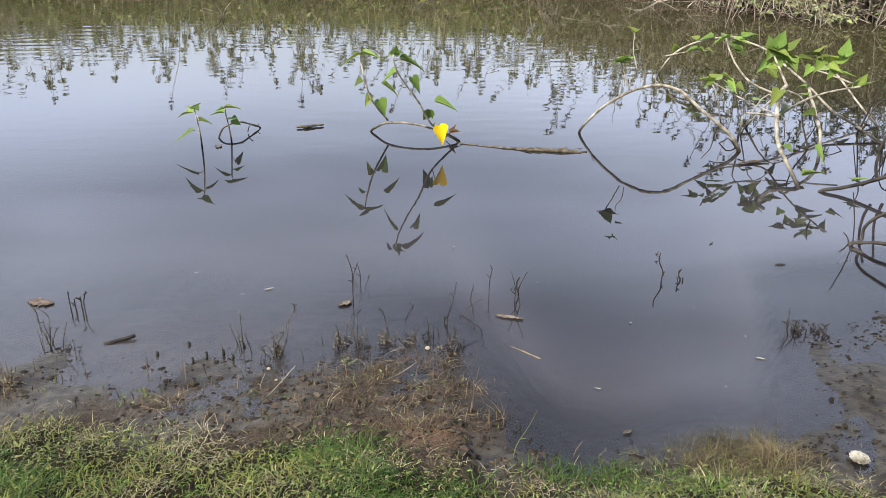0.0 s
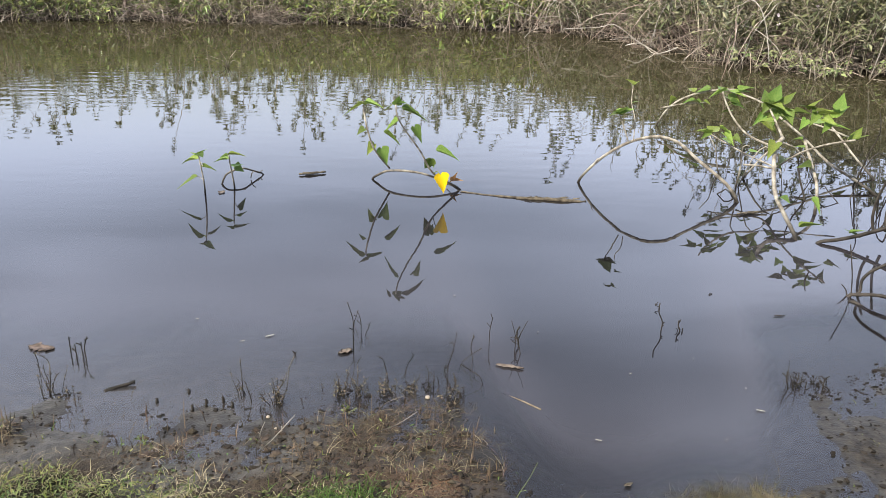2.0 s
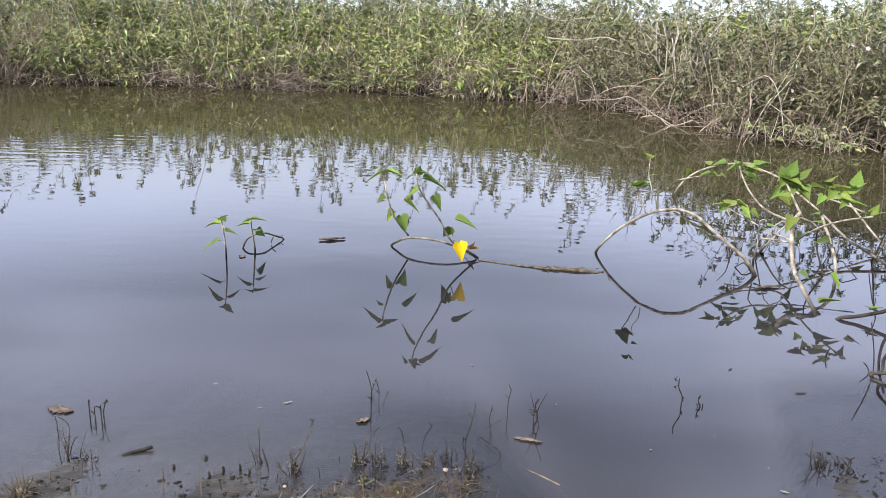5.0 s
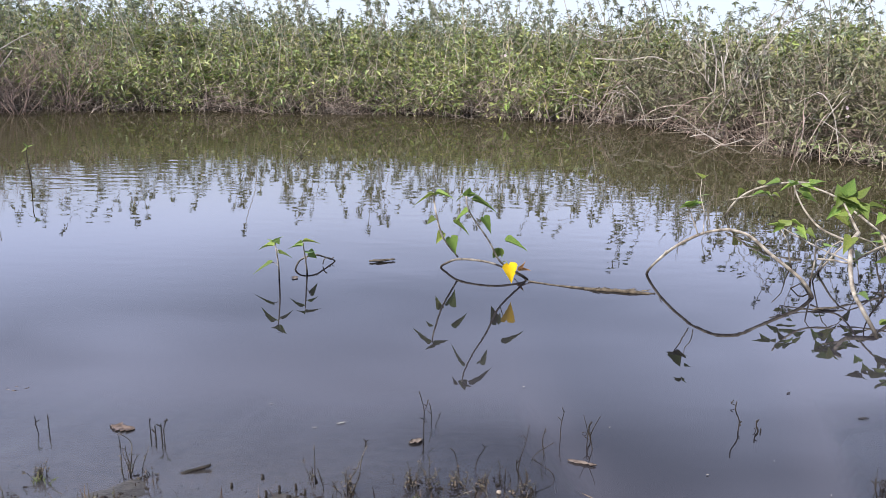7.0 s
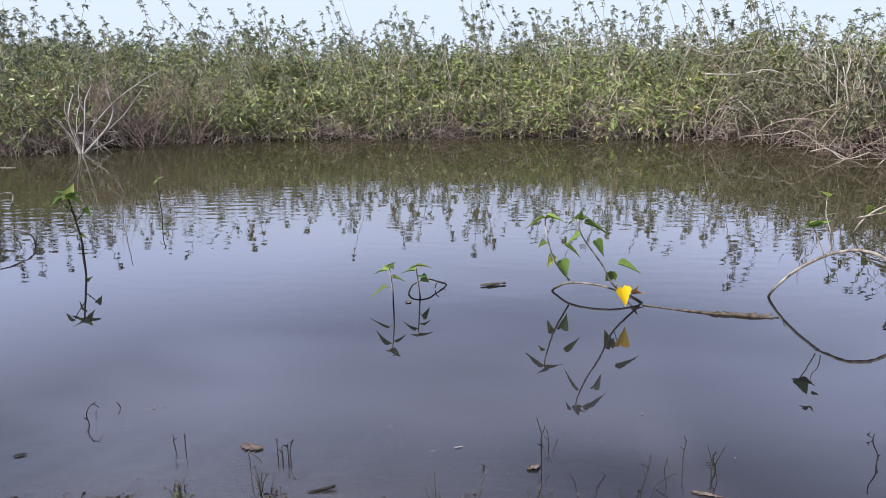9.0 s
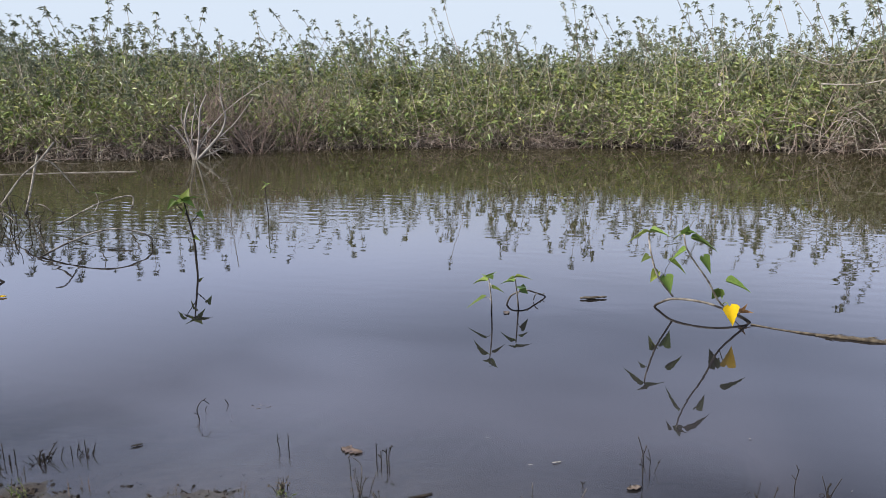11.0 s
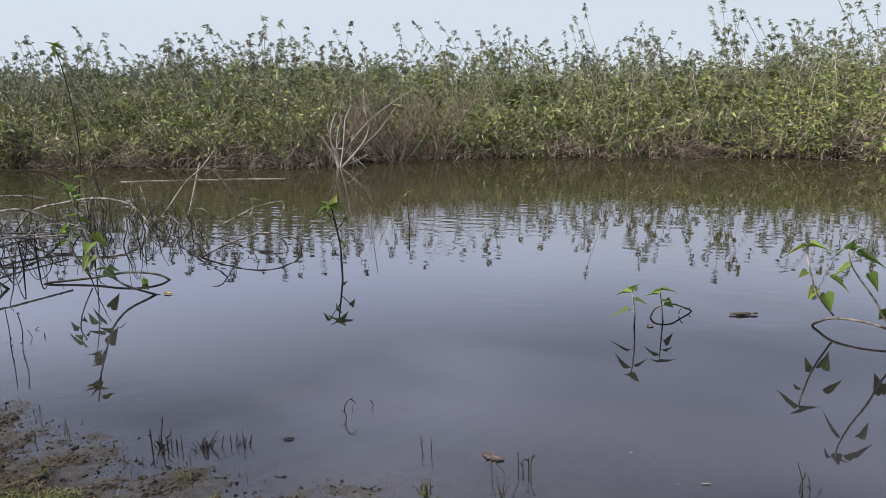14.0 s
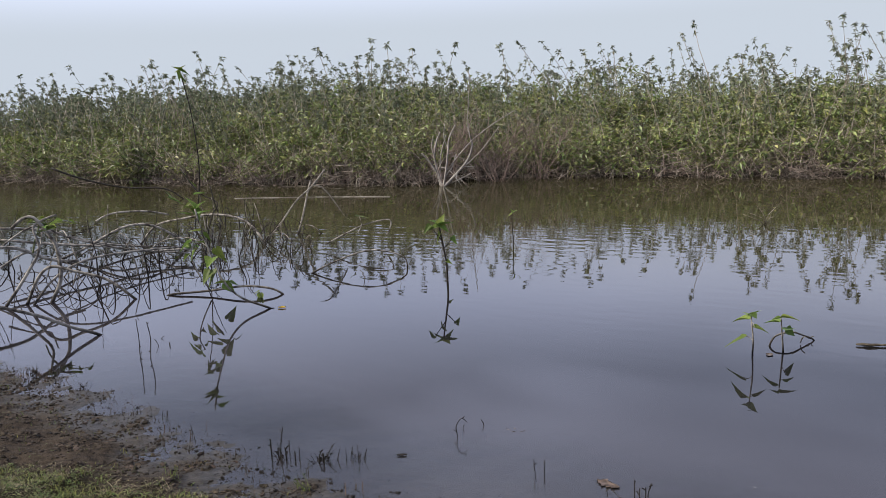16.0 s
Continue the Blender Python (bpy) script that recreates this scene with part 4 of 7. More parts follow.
plant('forked_water_plant', 'two leafy green shoots on an arched twig standing in pond water',
      [([(-0.52, 5.20, -0.090), (-0.50, 5.19, 0.000), (-0.46, 5.18, 0.034), (-0.39, 5.15, 0.072), (-0.28, 5.11, 0.086), (-0.16, 5.07, 0.082), (-0.07, 5.03, 0.065), (0.03, 4.99, 0.034), (0.09, 4.96, 0.000), (0.12, 4.94, -0.090)], 0.0132, 0.0108),
       ([(-0.382, 5.165, 0.087), (-0.472, 5.060, 0.238), (-0.514, 5.036, 0.373), (-0.541, 5.083, 0.482), (-0.542, 5.096, 0.529)], 0.0112, 0.0075),
       ([(0.098, 4.992, -0.090), (0.098, 4.992, 0.000), (-0.077, 4.841, 0.146), (-0.160, 4.770, 0.308), (-0.253, 4.705, 0.456), (-0.294, 4.650, 0.545), (-0.308, 4.661, 0.618)], 0.0118, 0.0069)],
      [((-0.564, 5.139, 0.521), (-0.696, 5.131, 0.452), 0.40, 0.50),
       ((-0.528, 5.139, 0.529), (-0.412, 5.112, 0.521), 0.35, 0.50),
       ((-0.543, 5.082, 0.532), (-0.585, 5.036, 0.565), 0.60, 0.50),
       ((-0.538, 5.050, 0.380), (-0.587, 5.020, 0.350), 0.90, 0.90),
       ((-0.480, 5.110, 0.264), (-0.534, 5.103, 0.189), 0.75, 0.70),
       ((-0.429, 5.100, 0.237), (-0.388, 5.070, 0.132), 0.75, 0.80),
       ((-0.401, 5.045, 0.354), (-0.289, 5.042, 0.290), 0.40, 0.50),
       ((-0.253, 4.644, 0.589), (-0.105, 4.676, 0.541), 0.40, 0.50),
       ((-0.334, 4.626, 0.614), (-0.374, 4.658, 0.581), 0.60, 0.50),
       ((-0.301, 4.680, 0.614), (-0.285, 4.650, 0.676), 0.70, 0.50),
       ((-0.287, 4.660, 0.622), (-0.239, 4.630, 0.641), 0.60, 0.50),
       ((-0.299, 4.720, 0.503), (-0.402, 4.797, 0.417), 0.38, 0.60),
       ((-0.195, 4.680, 0.480), (-0.144, 4.650, 0.392), 0.60, 0.80),
       ((-0.049, 4.719, 0.322), (0.087, 4.713, 0.286), 0.38, 0.50),
       ((-0.096, 4.811, 0.252), (-0.138, 4.875, 0.151), 0.60, 0.90),
       ((-0.086, 4.850, 0.231), (-0.075, 4.820, 0.189), 0.70, 0.90)], 'water plant', stem_pale, leaf_bright, 0)
plant('yellow_leaf', 'bright yellow heart-shaped leaf hanging over the pond water',
      [([(-0.077, 4.841, 0.146), (-0.055, 4.764, 0.185), (-0.032, 4.687, 0.183)], 0.0046, 0.0036)],
      [((-0.032, 4.687, 0.183), (-0.005, 4.667, 0.068), 0.82, 1.00)], 'leaf', stem_green, leaf_yellow, 0)
plant('withered_leaf', 'small curled orange-brown withered leaf on a pond twig',
      [([(0.01, 5.04, 0.015), (0.04, 5.04, 0.044), (0.06, 5.04, 0.060)], 0.0046, 0.0037)],
      [((0.04, 5.04, 0.044), (0.12, 5.04, 0.055), 0.50, 0.60),
       ((0.05, 5.04, 0.056), (0.08, 5.04, 0.108), 0.40, 0.60)], 'leaf', stem_dark, leaf_dead, 0)
plant('seedling', 'young green seedling with pointed leaves standing in pond water',
      [([(-1.528, 4.770, -0.090), (-1.528, 4.770, 0.000), (-1.503, 4.685, 0.113), (-1.509, 4.662, 0.236), (-1.513, 4.661, 0.282)], 0.0107, 0.0053),
       ([(-1.503, 4.685, 0.113), (-1.528, 4.686, 0.135), (-1.553, 4.687, 0.133)], 0.0036, 0.0027),
       ([(-1.509, 4.662, 0.236), (-1.497, 4.652, 0.236), (-1.486, 4.643, 0.211)], 0.0036, 0.0027)],
      [((-1.553, 4.687, 0.133), (-1.663, 4.640, 0.070), 0.36, 0.50),
       ((-1.536, 4.688, 0.246), (-1.660, 4.756, 0.223), 0.35, 0.50),
       ((-1.486, 4.643, 0.211), (-1.408, 4.677, 0.192), 0.50, 0.50),
       ((-1.512, 4.643, 0.283), (-1.564, 4.655, 0.302), 0.70, 0.50),
       ((-1.505, 4.660, 0.282), (-1.456, 4.630, 0.339), 0.60, 0.50),
       ((-1.488, 4.600, 0.305), (-1.457, 4.570, 0.292), 0.90, 0.50)], 'water plant', stem_pale, leaf_bright, 0)
plant('seedling', 'young green seedling with flat pale leaves standing in pond water',
      [([(-1.381, 4.924, -0.090), (-1.381, 4.924, 0.000), (-1.383, 4.903, 0.089), (-1.379, 4.852, 0.187), (-1.385, 4.865, 0.231)], 0.0109, 0.0055),
       ([(-1.383, 4.903, 0.089), (-1.373, 4.917, 0.128), (-1.364, 4.931, 0.144)], 0.0036, 0.0027)],
      [((-1.375, 4.859, 0.236), (-1.275, 4.868, 0.243), 0.36, 0.50),
       ((-1.401, 4.868, 0.201), (-1.501, 4.896, 0.192), 0.30, 0.50),
       ((-1.383, 4.830, 0.237), (-1.432, 4.800, 0.233), 0.50, 0.50),
       ((-1.364, 4.931, 0.144), (-1.324, 4.988, 0.087), 0.70, 0.70),
       ((-1.357, 4.843, 0.164), (-1.308, 4.912, 0.162), 0.50, 0.50)], 'water plant', stem_pale, leaf_bright, 0)
plant('bent_twig', 'thin grey bent twig looping over the pond water',
      [([(-1.49, 4.97, -0.090), (-1.48, 4.99, 0.000), (-1.46, 5.04, 0.052), (-1.41, 5.09, 0.071), (-1.36, 5.14, 0.067), (-1.31, 5.19, 0.037), (-1.26, 5.24, 0.000), (-1.24, 5.26, -0.090)], 0.0094, 0.0078),
       ([(-1.32, 5.12, 0.008), (-1.31, 5.12, 0.041), (-1.29, 5.12, 0.057)], 0.0057, 0.0057),
       ([(-1.28, 5.22, 0.013), (-1.27, 5.22, 0.030), (-1.26, 5.22, 0.034)], 0.0049, 0.0039)],
      [], 'twig', stem_pale, leaf_bright, 0)
plant('arched_branch', 'pale bare branch arching out of the pond with small shoot',
      [([(0.91, 5.23, -0.090), (0.92, 5.23, 0.000), (0.95, 5.22, 0.060), (1.01, 5.20, 0.138), (1.09, 5.18, 0.217), (1.22, 5.13, 0.314), (1.35, 5.09, 0.361), (1.44, 5.06, 0.363), (1.53, 5.02, 0.331), (1.64, 4.97, 0.241), (1.77, 4.92, 0.146), (1.84, 4.88, 0.082), (1.89, 4.85, 0.000), (1.91, 4.84, -0.090)], 0.0134, 0.0187),
       ([(1.20, 5.08, 0.328), (1.17, 5.08, 0.400), (1.14, 5.09, 0.473), (1.12, 5.09, 0.515)], 0.0075, 0.0056),
       ([(1.01, 5.18, 0.146), (1.02, 5.18, 0.174), (1.03, 5.18, 0.187)], 0.0057, 0.0038),
       ([(1.23, 5.07, 0.337), (1.25, 5.18, 0.455), (1.24, 5.28, 0.549), (1.26, 5.37, 0.646)], 0.0056, 0.0040)],
      [((1.12, 5.09, 0.515), (1.05, 5.05, 0.505), 0.60, 0.50),
       ((1.12, 5.09, 0.516), (1.23, 5.11, 0.544), 0.50, 0.50),
       ((1.13, 5.09, 0.523), (1.15, 4.99, 0.581), 0.70, 0.50),
       ((1.14, 5.09, 0.502), (1.20, 5.02, 0.524), 0.50, 0.50),
       ((1.20, 5.07, 0.587), (1.25, 5.06, 0.604), 0.70, 0.50),
       ((1.19, 5.08, 0.694), (1.23, 5.07, 0.731), 0.60, 0.50),
       ((1.19, 5.08, 0.700), (1.15, 5.14, 0.740), 0.50, 0.50)], 'branch', stem_pale, leaf_bright, 0)
plant('leafy_water_shrub', 'sprawling shrub with pale trunks and bright green leaves in water',
      [([(1.98, 4.08, -0.090), (1.99, 4.17, -0.000), (1.99, 4.37, 0.079), (1.99, 4.54, 0.152), (2.03, 4.72, 0.268), (2.08, 4.86, 0.367), (2.14, 4.92, 0.412)], 0.0183, 0.0212),
       ([(2.21, 5.08, 0.375), (2.21, 5.20, 0.433), (2.21, 5.34, 0.500), (2.21, 5.41, 0.543)], 0.0140, 0.0084),
       ([(2.27, 4.58, -0.090), (2.30, 4.64, 0.000), (2.35, 4.78, 0.130), (2.36, 4.92, 0.233), (2.36, 5.04, 0.321), (2.36, 5.11, 0.373)], 0.0168, 0.0142),
       ([(2.94, 5.01, -0.090), (2.90, 5.08, 0.000), (2.82, 5.25, 0.061), (2.71, 5.43, 0.130), (2.60, 5.63, 0.257), (2.49, 5.78, 0.354), (2.38, 5.94, 0.448), (2.24, 6.11, 0.492), (2.17, 6.18, 0.495)], 0.0168, 0.0094),
       ([(3.10, 5.38, -0.090), (3.08, 5.46, 0.000), (3.03, 5.67, 0.104), (2.97, 5.89, 0.233), (2.91, 6.08, 0.336), (2.87, 6.19, 0.367)], 0.0135, 0.0098),
       ([(2.21, 5.12, 0.168), (2.09, 5.20, 0.207), (1.96, 5.29, 0.261), (1.82, 5.37, 0.332)], 0.0100, 0.0061),
       ([(2.18, 5.13, 0.304), (2.05, 5.25, 0.349), (1.97, 5.34, 0.436), (1.92, 5.41, 0.537), (1.90, 5.45, 0.607)], 0.0120, 0.0083),
       ([(1.91, 7.18, -0.090), (1.94, 7.18, 0.000), (2.01, 7.18, 0.132), (2.12, 7.17, 0.234), (2.28, 7.14, 0.308), (2.47, 7.10, 0.349), (2.63, 7.06, 0.353)], 0.0134, 0.0136),
       ([(2.75, 5.20, 0.347), (2.62, 5.35, 0.388), (2.48, 5.50, 0.421), (2.39, 5.59, 0.453)], 0.0106, 0.0066),
       ([(2.02, 5.19, 0.162), (2.10, 5.11, 0.177), (2.17, 5.03, 0.190), (2.26, 4.92, 0.313), (2.35, 4.80, 0.399), (2.46, 4.65, 0.470)], 0.0100, 0.0095),
       ([(1.96, 7.18, 0.156), (2.16, 7.12, 0.213), (2.35, 7.06, 0.238)], 0.0107, 0.0080)],
      [((1.74, 5.13, 0.386), (1.64, 5.11, 0.418), 0.50, 0.50),
       ((1.73, 5.13, 0.393), (1.68, 5.09, 0.355), 0.70, 0.80),
       ((1.75, 5.12, 0.402), (1.83, 5.20, 0.425), 0.60, 0.50),
       ((1.83, 5.10, 0.391), (1.87, 5.00, 0.351), 0.60, 0.90),
       ((1.89, 5.08, 0.379), (1.93, 5.03, 0.346), 0.70, 0.90),
       ((1.80, 5.11, 0.426), (1.88, 5.08, 0.397), 0.50, 0.50),
       ((2.03, 5.79, 0.551), (1.91, 5.78, 0.518), 0.50, 0.50),
       ((2.02, 5.79, 0.559), (2.01, 5.90, 0.581), 0.50, 0.50),
       ((2.07, 5.77, 0.555), (2.15, 5.64, 0.540), 0.60, 0.70),
       ((2.11, 5.76, 0.550), (2.23, 5.77, 0.567), 0.50, 0.50),
       ((2.06, 5.78, 0.513), (2.12, 5.63, 0.481), 0.60, 0.80),
       ((2.14, 5.75, 0.569), (2.26, 5.81, 0.602), 0.50, 0.50),
       ((2.20, 5.38, 0.548), (2.15, 5.34, 0.479), 0.80, 0.80),
       ((2.20, 5.38, 0.548), (2.32, 5.44, 0.571), 0.50, 0.50),
       ((2.20, 5.38, 0.556), (2.20, 5.49, 0.626), 0.60, 0.50),
       ((2.21, 5.38, 0.550), (2.27, 5.24, 0.538), 0.70, 0.70),
       ((2.22, 5.37, 0.531), (2.34, 5.27, 0.489), 0.50, 0.60),
       ((2.25, 5.36, 0.508), (2.23, 5.31, 0.403), 0.70, 0.90),
       ((2.18, 5.39, 0.461), (2.11, 5.36, 0.397), 0.60, 0.80),
       ((2.27, 5.35, 0.517), (2.40, 5.32, 0.507), 0.50, 0.50),
       ((2.29, 5.35, 0.557), (2.39, 5.41, 0.631), 0.50, 0.50),
       ((2.23, 5.37, 0.571), (2.29, 5.45, 0.683), 0.50, 0.50),
       ((2.32, 5.33, 0.503), (2.33, 5.24, 0.427), 0.70, 0.90),
       ((2.19, 5.39, 0.451), (2.26, 5.30, 0.353), 0.60, 0.90),
       ((2.34, 5.05, 0.577), (2.41, 5.07, 0.647), 0.50, 0.50),
       ((2.34, 5.05, 0.577), (2.25, 5.04, 0.614), 0.60, 0.50),
       ((2.36, 5.04, 0.561), (2.44, 5.00, 0.589), 0.50, 0.50),
       ((2.38, 5.03, 0.553), (2.32, 4.97, 0.485), 0.70, 0.90),
       ((2.40, 5.02, 0.548), (2.53, 4.99, 0.574), 0.50, 0.50),
       ((2.42, 5.01, 0.522), (2.48, 4.93, 0.497), 0.60, 0.70),
       ((2.45, 5.00, 0.499), (2.40, 4.96, 0.435), 0.70, 0.90),
       ((2.47, 4.98, 0.484), (2.58, 4.95, 0.475), 0.45, 0.50),
       ((2.48, 4.98, 0.539), (2.58, 5.04, 0.620), 0.50, 0.50),
       ((2.60, 4.92, 0.411), (2.66, 4.86, 0.462), 0.50, 0.50),
       ((2.60, 4.92, 0.418), (2.65, 4.96, 0.493), 0.50, 0.50),
       ((2.49, 4.98, 0.594), (2.54, 5.06, 0.687), 0.50, 0.50),
       ((2.33, 5.06, 0.503), (2.28, 5.02, 0.443), 0.70, 0.90),
       ((2.01, 4.12, 0.255), (2.05, 4.05, 0.199), 0.50, 0.50),
       ((1.99, 4.13, 0.088), (2.09, 4.11, 0.128), 0.45, 0.50)], 'shrub', stem_pale, leaf_bright, 3)
plant('leaning_branch', 'dark wet stem leaning out of the pond with pale top',
      [([(2.05, 4.12, -0.090), (2.09, 4.12, 0.000), (2.19, 4.11, 0.025), (2.29, 4.10, 0.054), (2.40, 4.09, 0.096), (2.51, 4.08, 0.147), (2.67, 4.07, 0.251)], 0.0150, 0.0193),
       ([(2.39, 4.12, 0.071), (2.37, 4.13, 0.160), (2.38, 4.13, 0.292), (2.42, 4.10, 0.428)], 0.0137, 0.0103),
       ([(2.46, 4.13, 0.071), (2.46, 4.16, 0.187), (2.49, 4.18, 0.311), (2.53, 4.20, 0.436)], 0.0138, 0.0106)],
      [((2.30, 4.12, 0.049), (2.24, 4.15, 0.079), 0.50, 0.50),
       ((2.27, 4.13, 0.060), (2.33, 4.10, 0.098), 0.50, 0.50)], 'branch', stem_dark, leaf_bright, 0)
plant('root_tangle', 'dark bent stems with a pale stick rising from shallow water',
      [([(1.91, 3.42, -0.090), (1.92, 3.40, 0.000), (1.95, 3.37, 0.020), (2.00, 3.32, 0.044), (2.06, 3.26, 0.053), (2.17, 3.13, 0.070)], 0.0113, 0.0151),
       ([(1.90, 3.39, -0.090), (1.92, 3.39, -0.000), (1.96, 3.38, 0.029), (1.97, 3.40, 0.081), (2.00, 3.40, 0.126), (2.05, 3.39, 0.164), (2.17, 3.38, 0.233)], 0.0098, 0.0130),
       ([(1.93, 3.40, -0.090), (1.92, 3.41, 0.000), (1.91, 3.42, 0.031), (1.89, 3.42, 0.051)], 0.0056, 0.0042),
       ([(1.87, 3.37, -0.090), (1.90, 3.34, 0.000), (1.97, 3.27, -0.020), (2.04, 3.19, -0.020), (2.14, 3.07, -0.020)], 0.0124, 0.0162),
       ([(1.94, 3.39, -0.090), (1.93, 3.39, 0.000), (1.92, 3.40, 0.103), (1.90, 3.41, 0.201), (1.89, 3.42, 0.254)], 0.0042, 0.0042)],
      [], 'branch', stem_dark, leaf_bright, 0)
plant('fallen_branch_tangle', 'tangle of fallen bare pale branches half sunk in pond',
      [([(-5.92, 3.05, -0.090), (-5.95, 2.98, 0.000), (-6.02, 2.81, 0.094), (-6.10, 2.61, 0.224), (-6.18, 2.38, 0.336), (-6.26, 2.09, 0.456)], 0.0188, 0.0208),
       ([(-6.72, 3.89, -0.090), (-6.80, 3.84, 0.000), (-7.00, 3.70, 0.198), (-7.22, 3.51, 0.297), (-7.36, 3.39, 0.351), (-7.46, 3.30, 0.254), (-7.59, 3.23, 0.000), (-7.64, 3.20, -0.090)], 0.0193, 0.0233),
       ([(-7.44, 3.34, -0.090), (-7.45, 3.39, 0.000), (-7.46, 3.51, 0.211), (-7.52, 3.54, 0.471), (-7.59, 3.51, 0.624), (-7.68, 3.44, 0.779), (-7.75, 3.37, 0.776), (-7.82, 3.29, 0.692)], 0.0289, 0.0240),
       ([(-9.67, 4.51, -0.090), (-9.62, 4.62, 0.000), (-9.48, 4.89, 0.116), (-9.27, 5.28, 0.322), (-9.11, 5.54, 0.335), (-8.97, 5.75, 0.207), (-8.85, 5.94, 0.000), (-8.80, 6.01, -0.090)], 0.0265, 0.0228),
       ([(-9.83, 5.79, -0.090), (-9.73, 5.82, -0.000), (-9.49, 5.91, 0.246), (-9.16, 6.07, 0.329), (-8.76, 6.27, 0.380), (-8.42, 6.41, 0.330), (-8.21, 6.47, 0.212), (-8.01, 6.49, -0.000), (-7.93, 6.49, -0.090)], 0.0202, 0.0257),
       ([(-10.33, 5.56, 0.316), (-10.24, 5.77, 0.401), (-10.06, 6.13, 0.391), (-9.91, 6.42, 0.309)], 0.0209, 0.0168),
       ([(-9.94, 4.14, 0.452), (-9.73, 4.56, 0.378), (-9.51, 4.99, 0.183), (-9.25, 5.43, 0.068), (-8.89, 5.97, -0.007)], 0.0229, 0.0191),
       ([(-9.35, 3.86, 0.399), (-9.07, 4.27, 0.303), (-8.75, 4.69, 0.227), (-8.44, 5.06, 0.130), (-8.10, 5.44, 0.115)], 0.0215, 0.0208),
       ([(-9.04, 3.58, 0.280), (-8.80, 3.98, 0.567), (-8.63, 4.24, 0.411), (-8.31, 4.70, 0.228), (-7.90, 5.22, 0.115)], 0.0172, 0.0135),
       ([(-7.68, 2.98, -0.090), (-7.67, 3.07, 0.000), (-7.64, 3.31, 0.300), (-7.63, 3.43, 0.493), (-7.68, 3.43, 0.706), (-7.62, 3.63, 0.788)], 0.0262, 0.0149),
       ([(-8.17, 3.17, 0.502), (-8.09, 3.44, 0.460), (-8.00, 3.71, 0.305), (-7.91, 3.95, 0.257)], 0.0278, 0.0219),
       ([(-8.13, 3.28, 0.293), (-8.08, 3.48, 0.398), (-8.04, 3.63, 0.431), (-8.05, 3.69, 0.621)], 0.0186, 0.0125),
       ([(-7.52, 3.18, -0.090), (-7.52, 3.26, 0.000), (-7.54, 3.45, 0.173), (-7.53, 3.68, 0.292), (-7.48, 4.07, 0.337), (-7.31, 4.81, 0.303)], 0.0173, 0.0155)],
      [], 'branch', stem_grey, leaf_bright, 0)
plant('tip_water_plant', 'drooping leafy shoot with looping stem in the pond',
      [([(-6.72, 4.04, -0.090), (-6.64, 4.08, -0.000), (-6.44, 4.20, 0.022), (-6.25, 4.31, 0.039), (-6.00, 4.44, 0.074), (-5.77, 4.55, 0.057), (-5.64, 4.60, -0.000), (-5.59, 4.62, -0.090)], 0.0166, 0.0155),
       ([(-5.28, 4.24, -0.090), (-5.34, 4.18, 0.000), (-5.51, 4.03, 0.105), (-5.61, 3.94, 0.251), (-5.68, 3.90, 0.449), (-5.75, 3.87, 0.668), (-5.79, 3.85, 0.883)], 0.0169, 0.0099),
       ([(-6.24, 4.26, 0.046), (-6.30, 4.18, 0.244), (-6.32, 4.15, 0.406), (-6.30, 4.18, 0.508)], 0.0107, 0.0080),
       ([(-5.35, 4.16, -0.090), (-5.33, 4.18, -0.000), (-5.29, 4.24, -0.017), (-5.25, 4.28, -0.008)], 0.0072, 0.0048)],
      [((-5.99, 4.09, 0.287), (-6.00, 4.00, 0.178), 0.80, 0.90),
       ((-5.96, 4.14, 0.281), (-5.98, 4.03, 0.138), 0.60, 0.90),
       ((-5.92, 4.18, 0.162), (-5.87, 4.25, 0.058), 0.70, 0.80),
       ((-5.95, 4.15, 0.485), (-5.90, 4.21, 0.349), 0.70, 0.90),
       ((-6.06, 4.00, 0.477), (-6.09, 3.96, 0.382), 0.60, 0.90),
       ((-6.01, 4.07, 0.546), (-6.07, 3.99, 0.565), 0.40, 0.50),
       ((-6.01, 4.06, 0.621), (-6.01, 4.16, 0.556), 0.50, 0.50),
       ((-6.04, 4.03, 0.840), (-6.10, 3.95, 0.898), 0.50, 0.50),
       ((-6.03, 4.04, 0.850), (-6.02, 4.13, 0.928), 0.50, 0.50),
       ((-6.04, 4.03, 0.841), (-5.95, 4.01, 0.757), 0.60, 0.50),
       ((-6.04, 4.03, 0.850), (-6.11, 4.01, 0.974), 0.50, 0.50),
       ((-5.97, 4.12, 0.376), (-6.05, 4.01, 0.349), 0.50, 0.50),
       ((-5.73, 4.42, 0.035), (-5.72, 4.41, -0.108), 0.60, 1.00),
       ((-5.74, 4.41, 0.058), (-5.78, 4.36, 0.033), 0.50, 0.50),
       ((-5.27, 4.25, -0.010), (-5.23, 4.30, -0.000), 0.70, 0.80)], 'water plant', stem_grey, leaf_bright, 5)
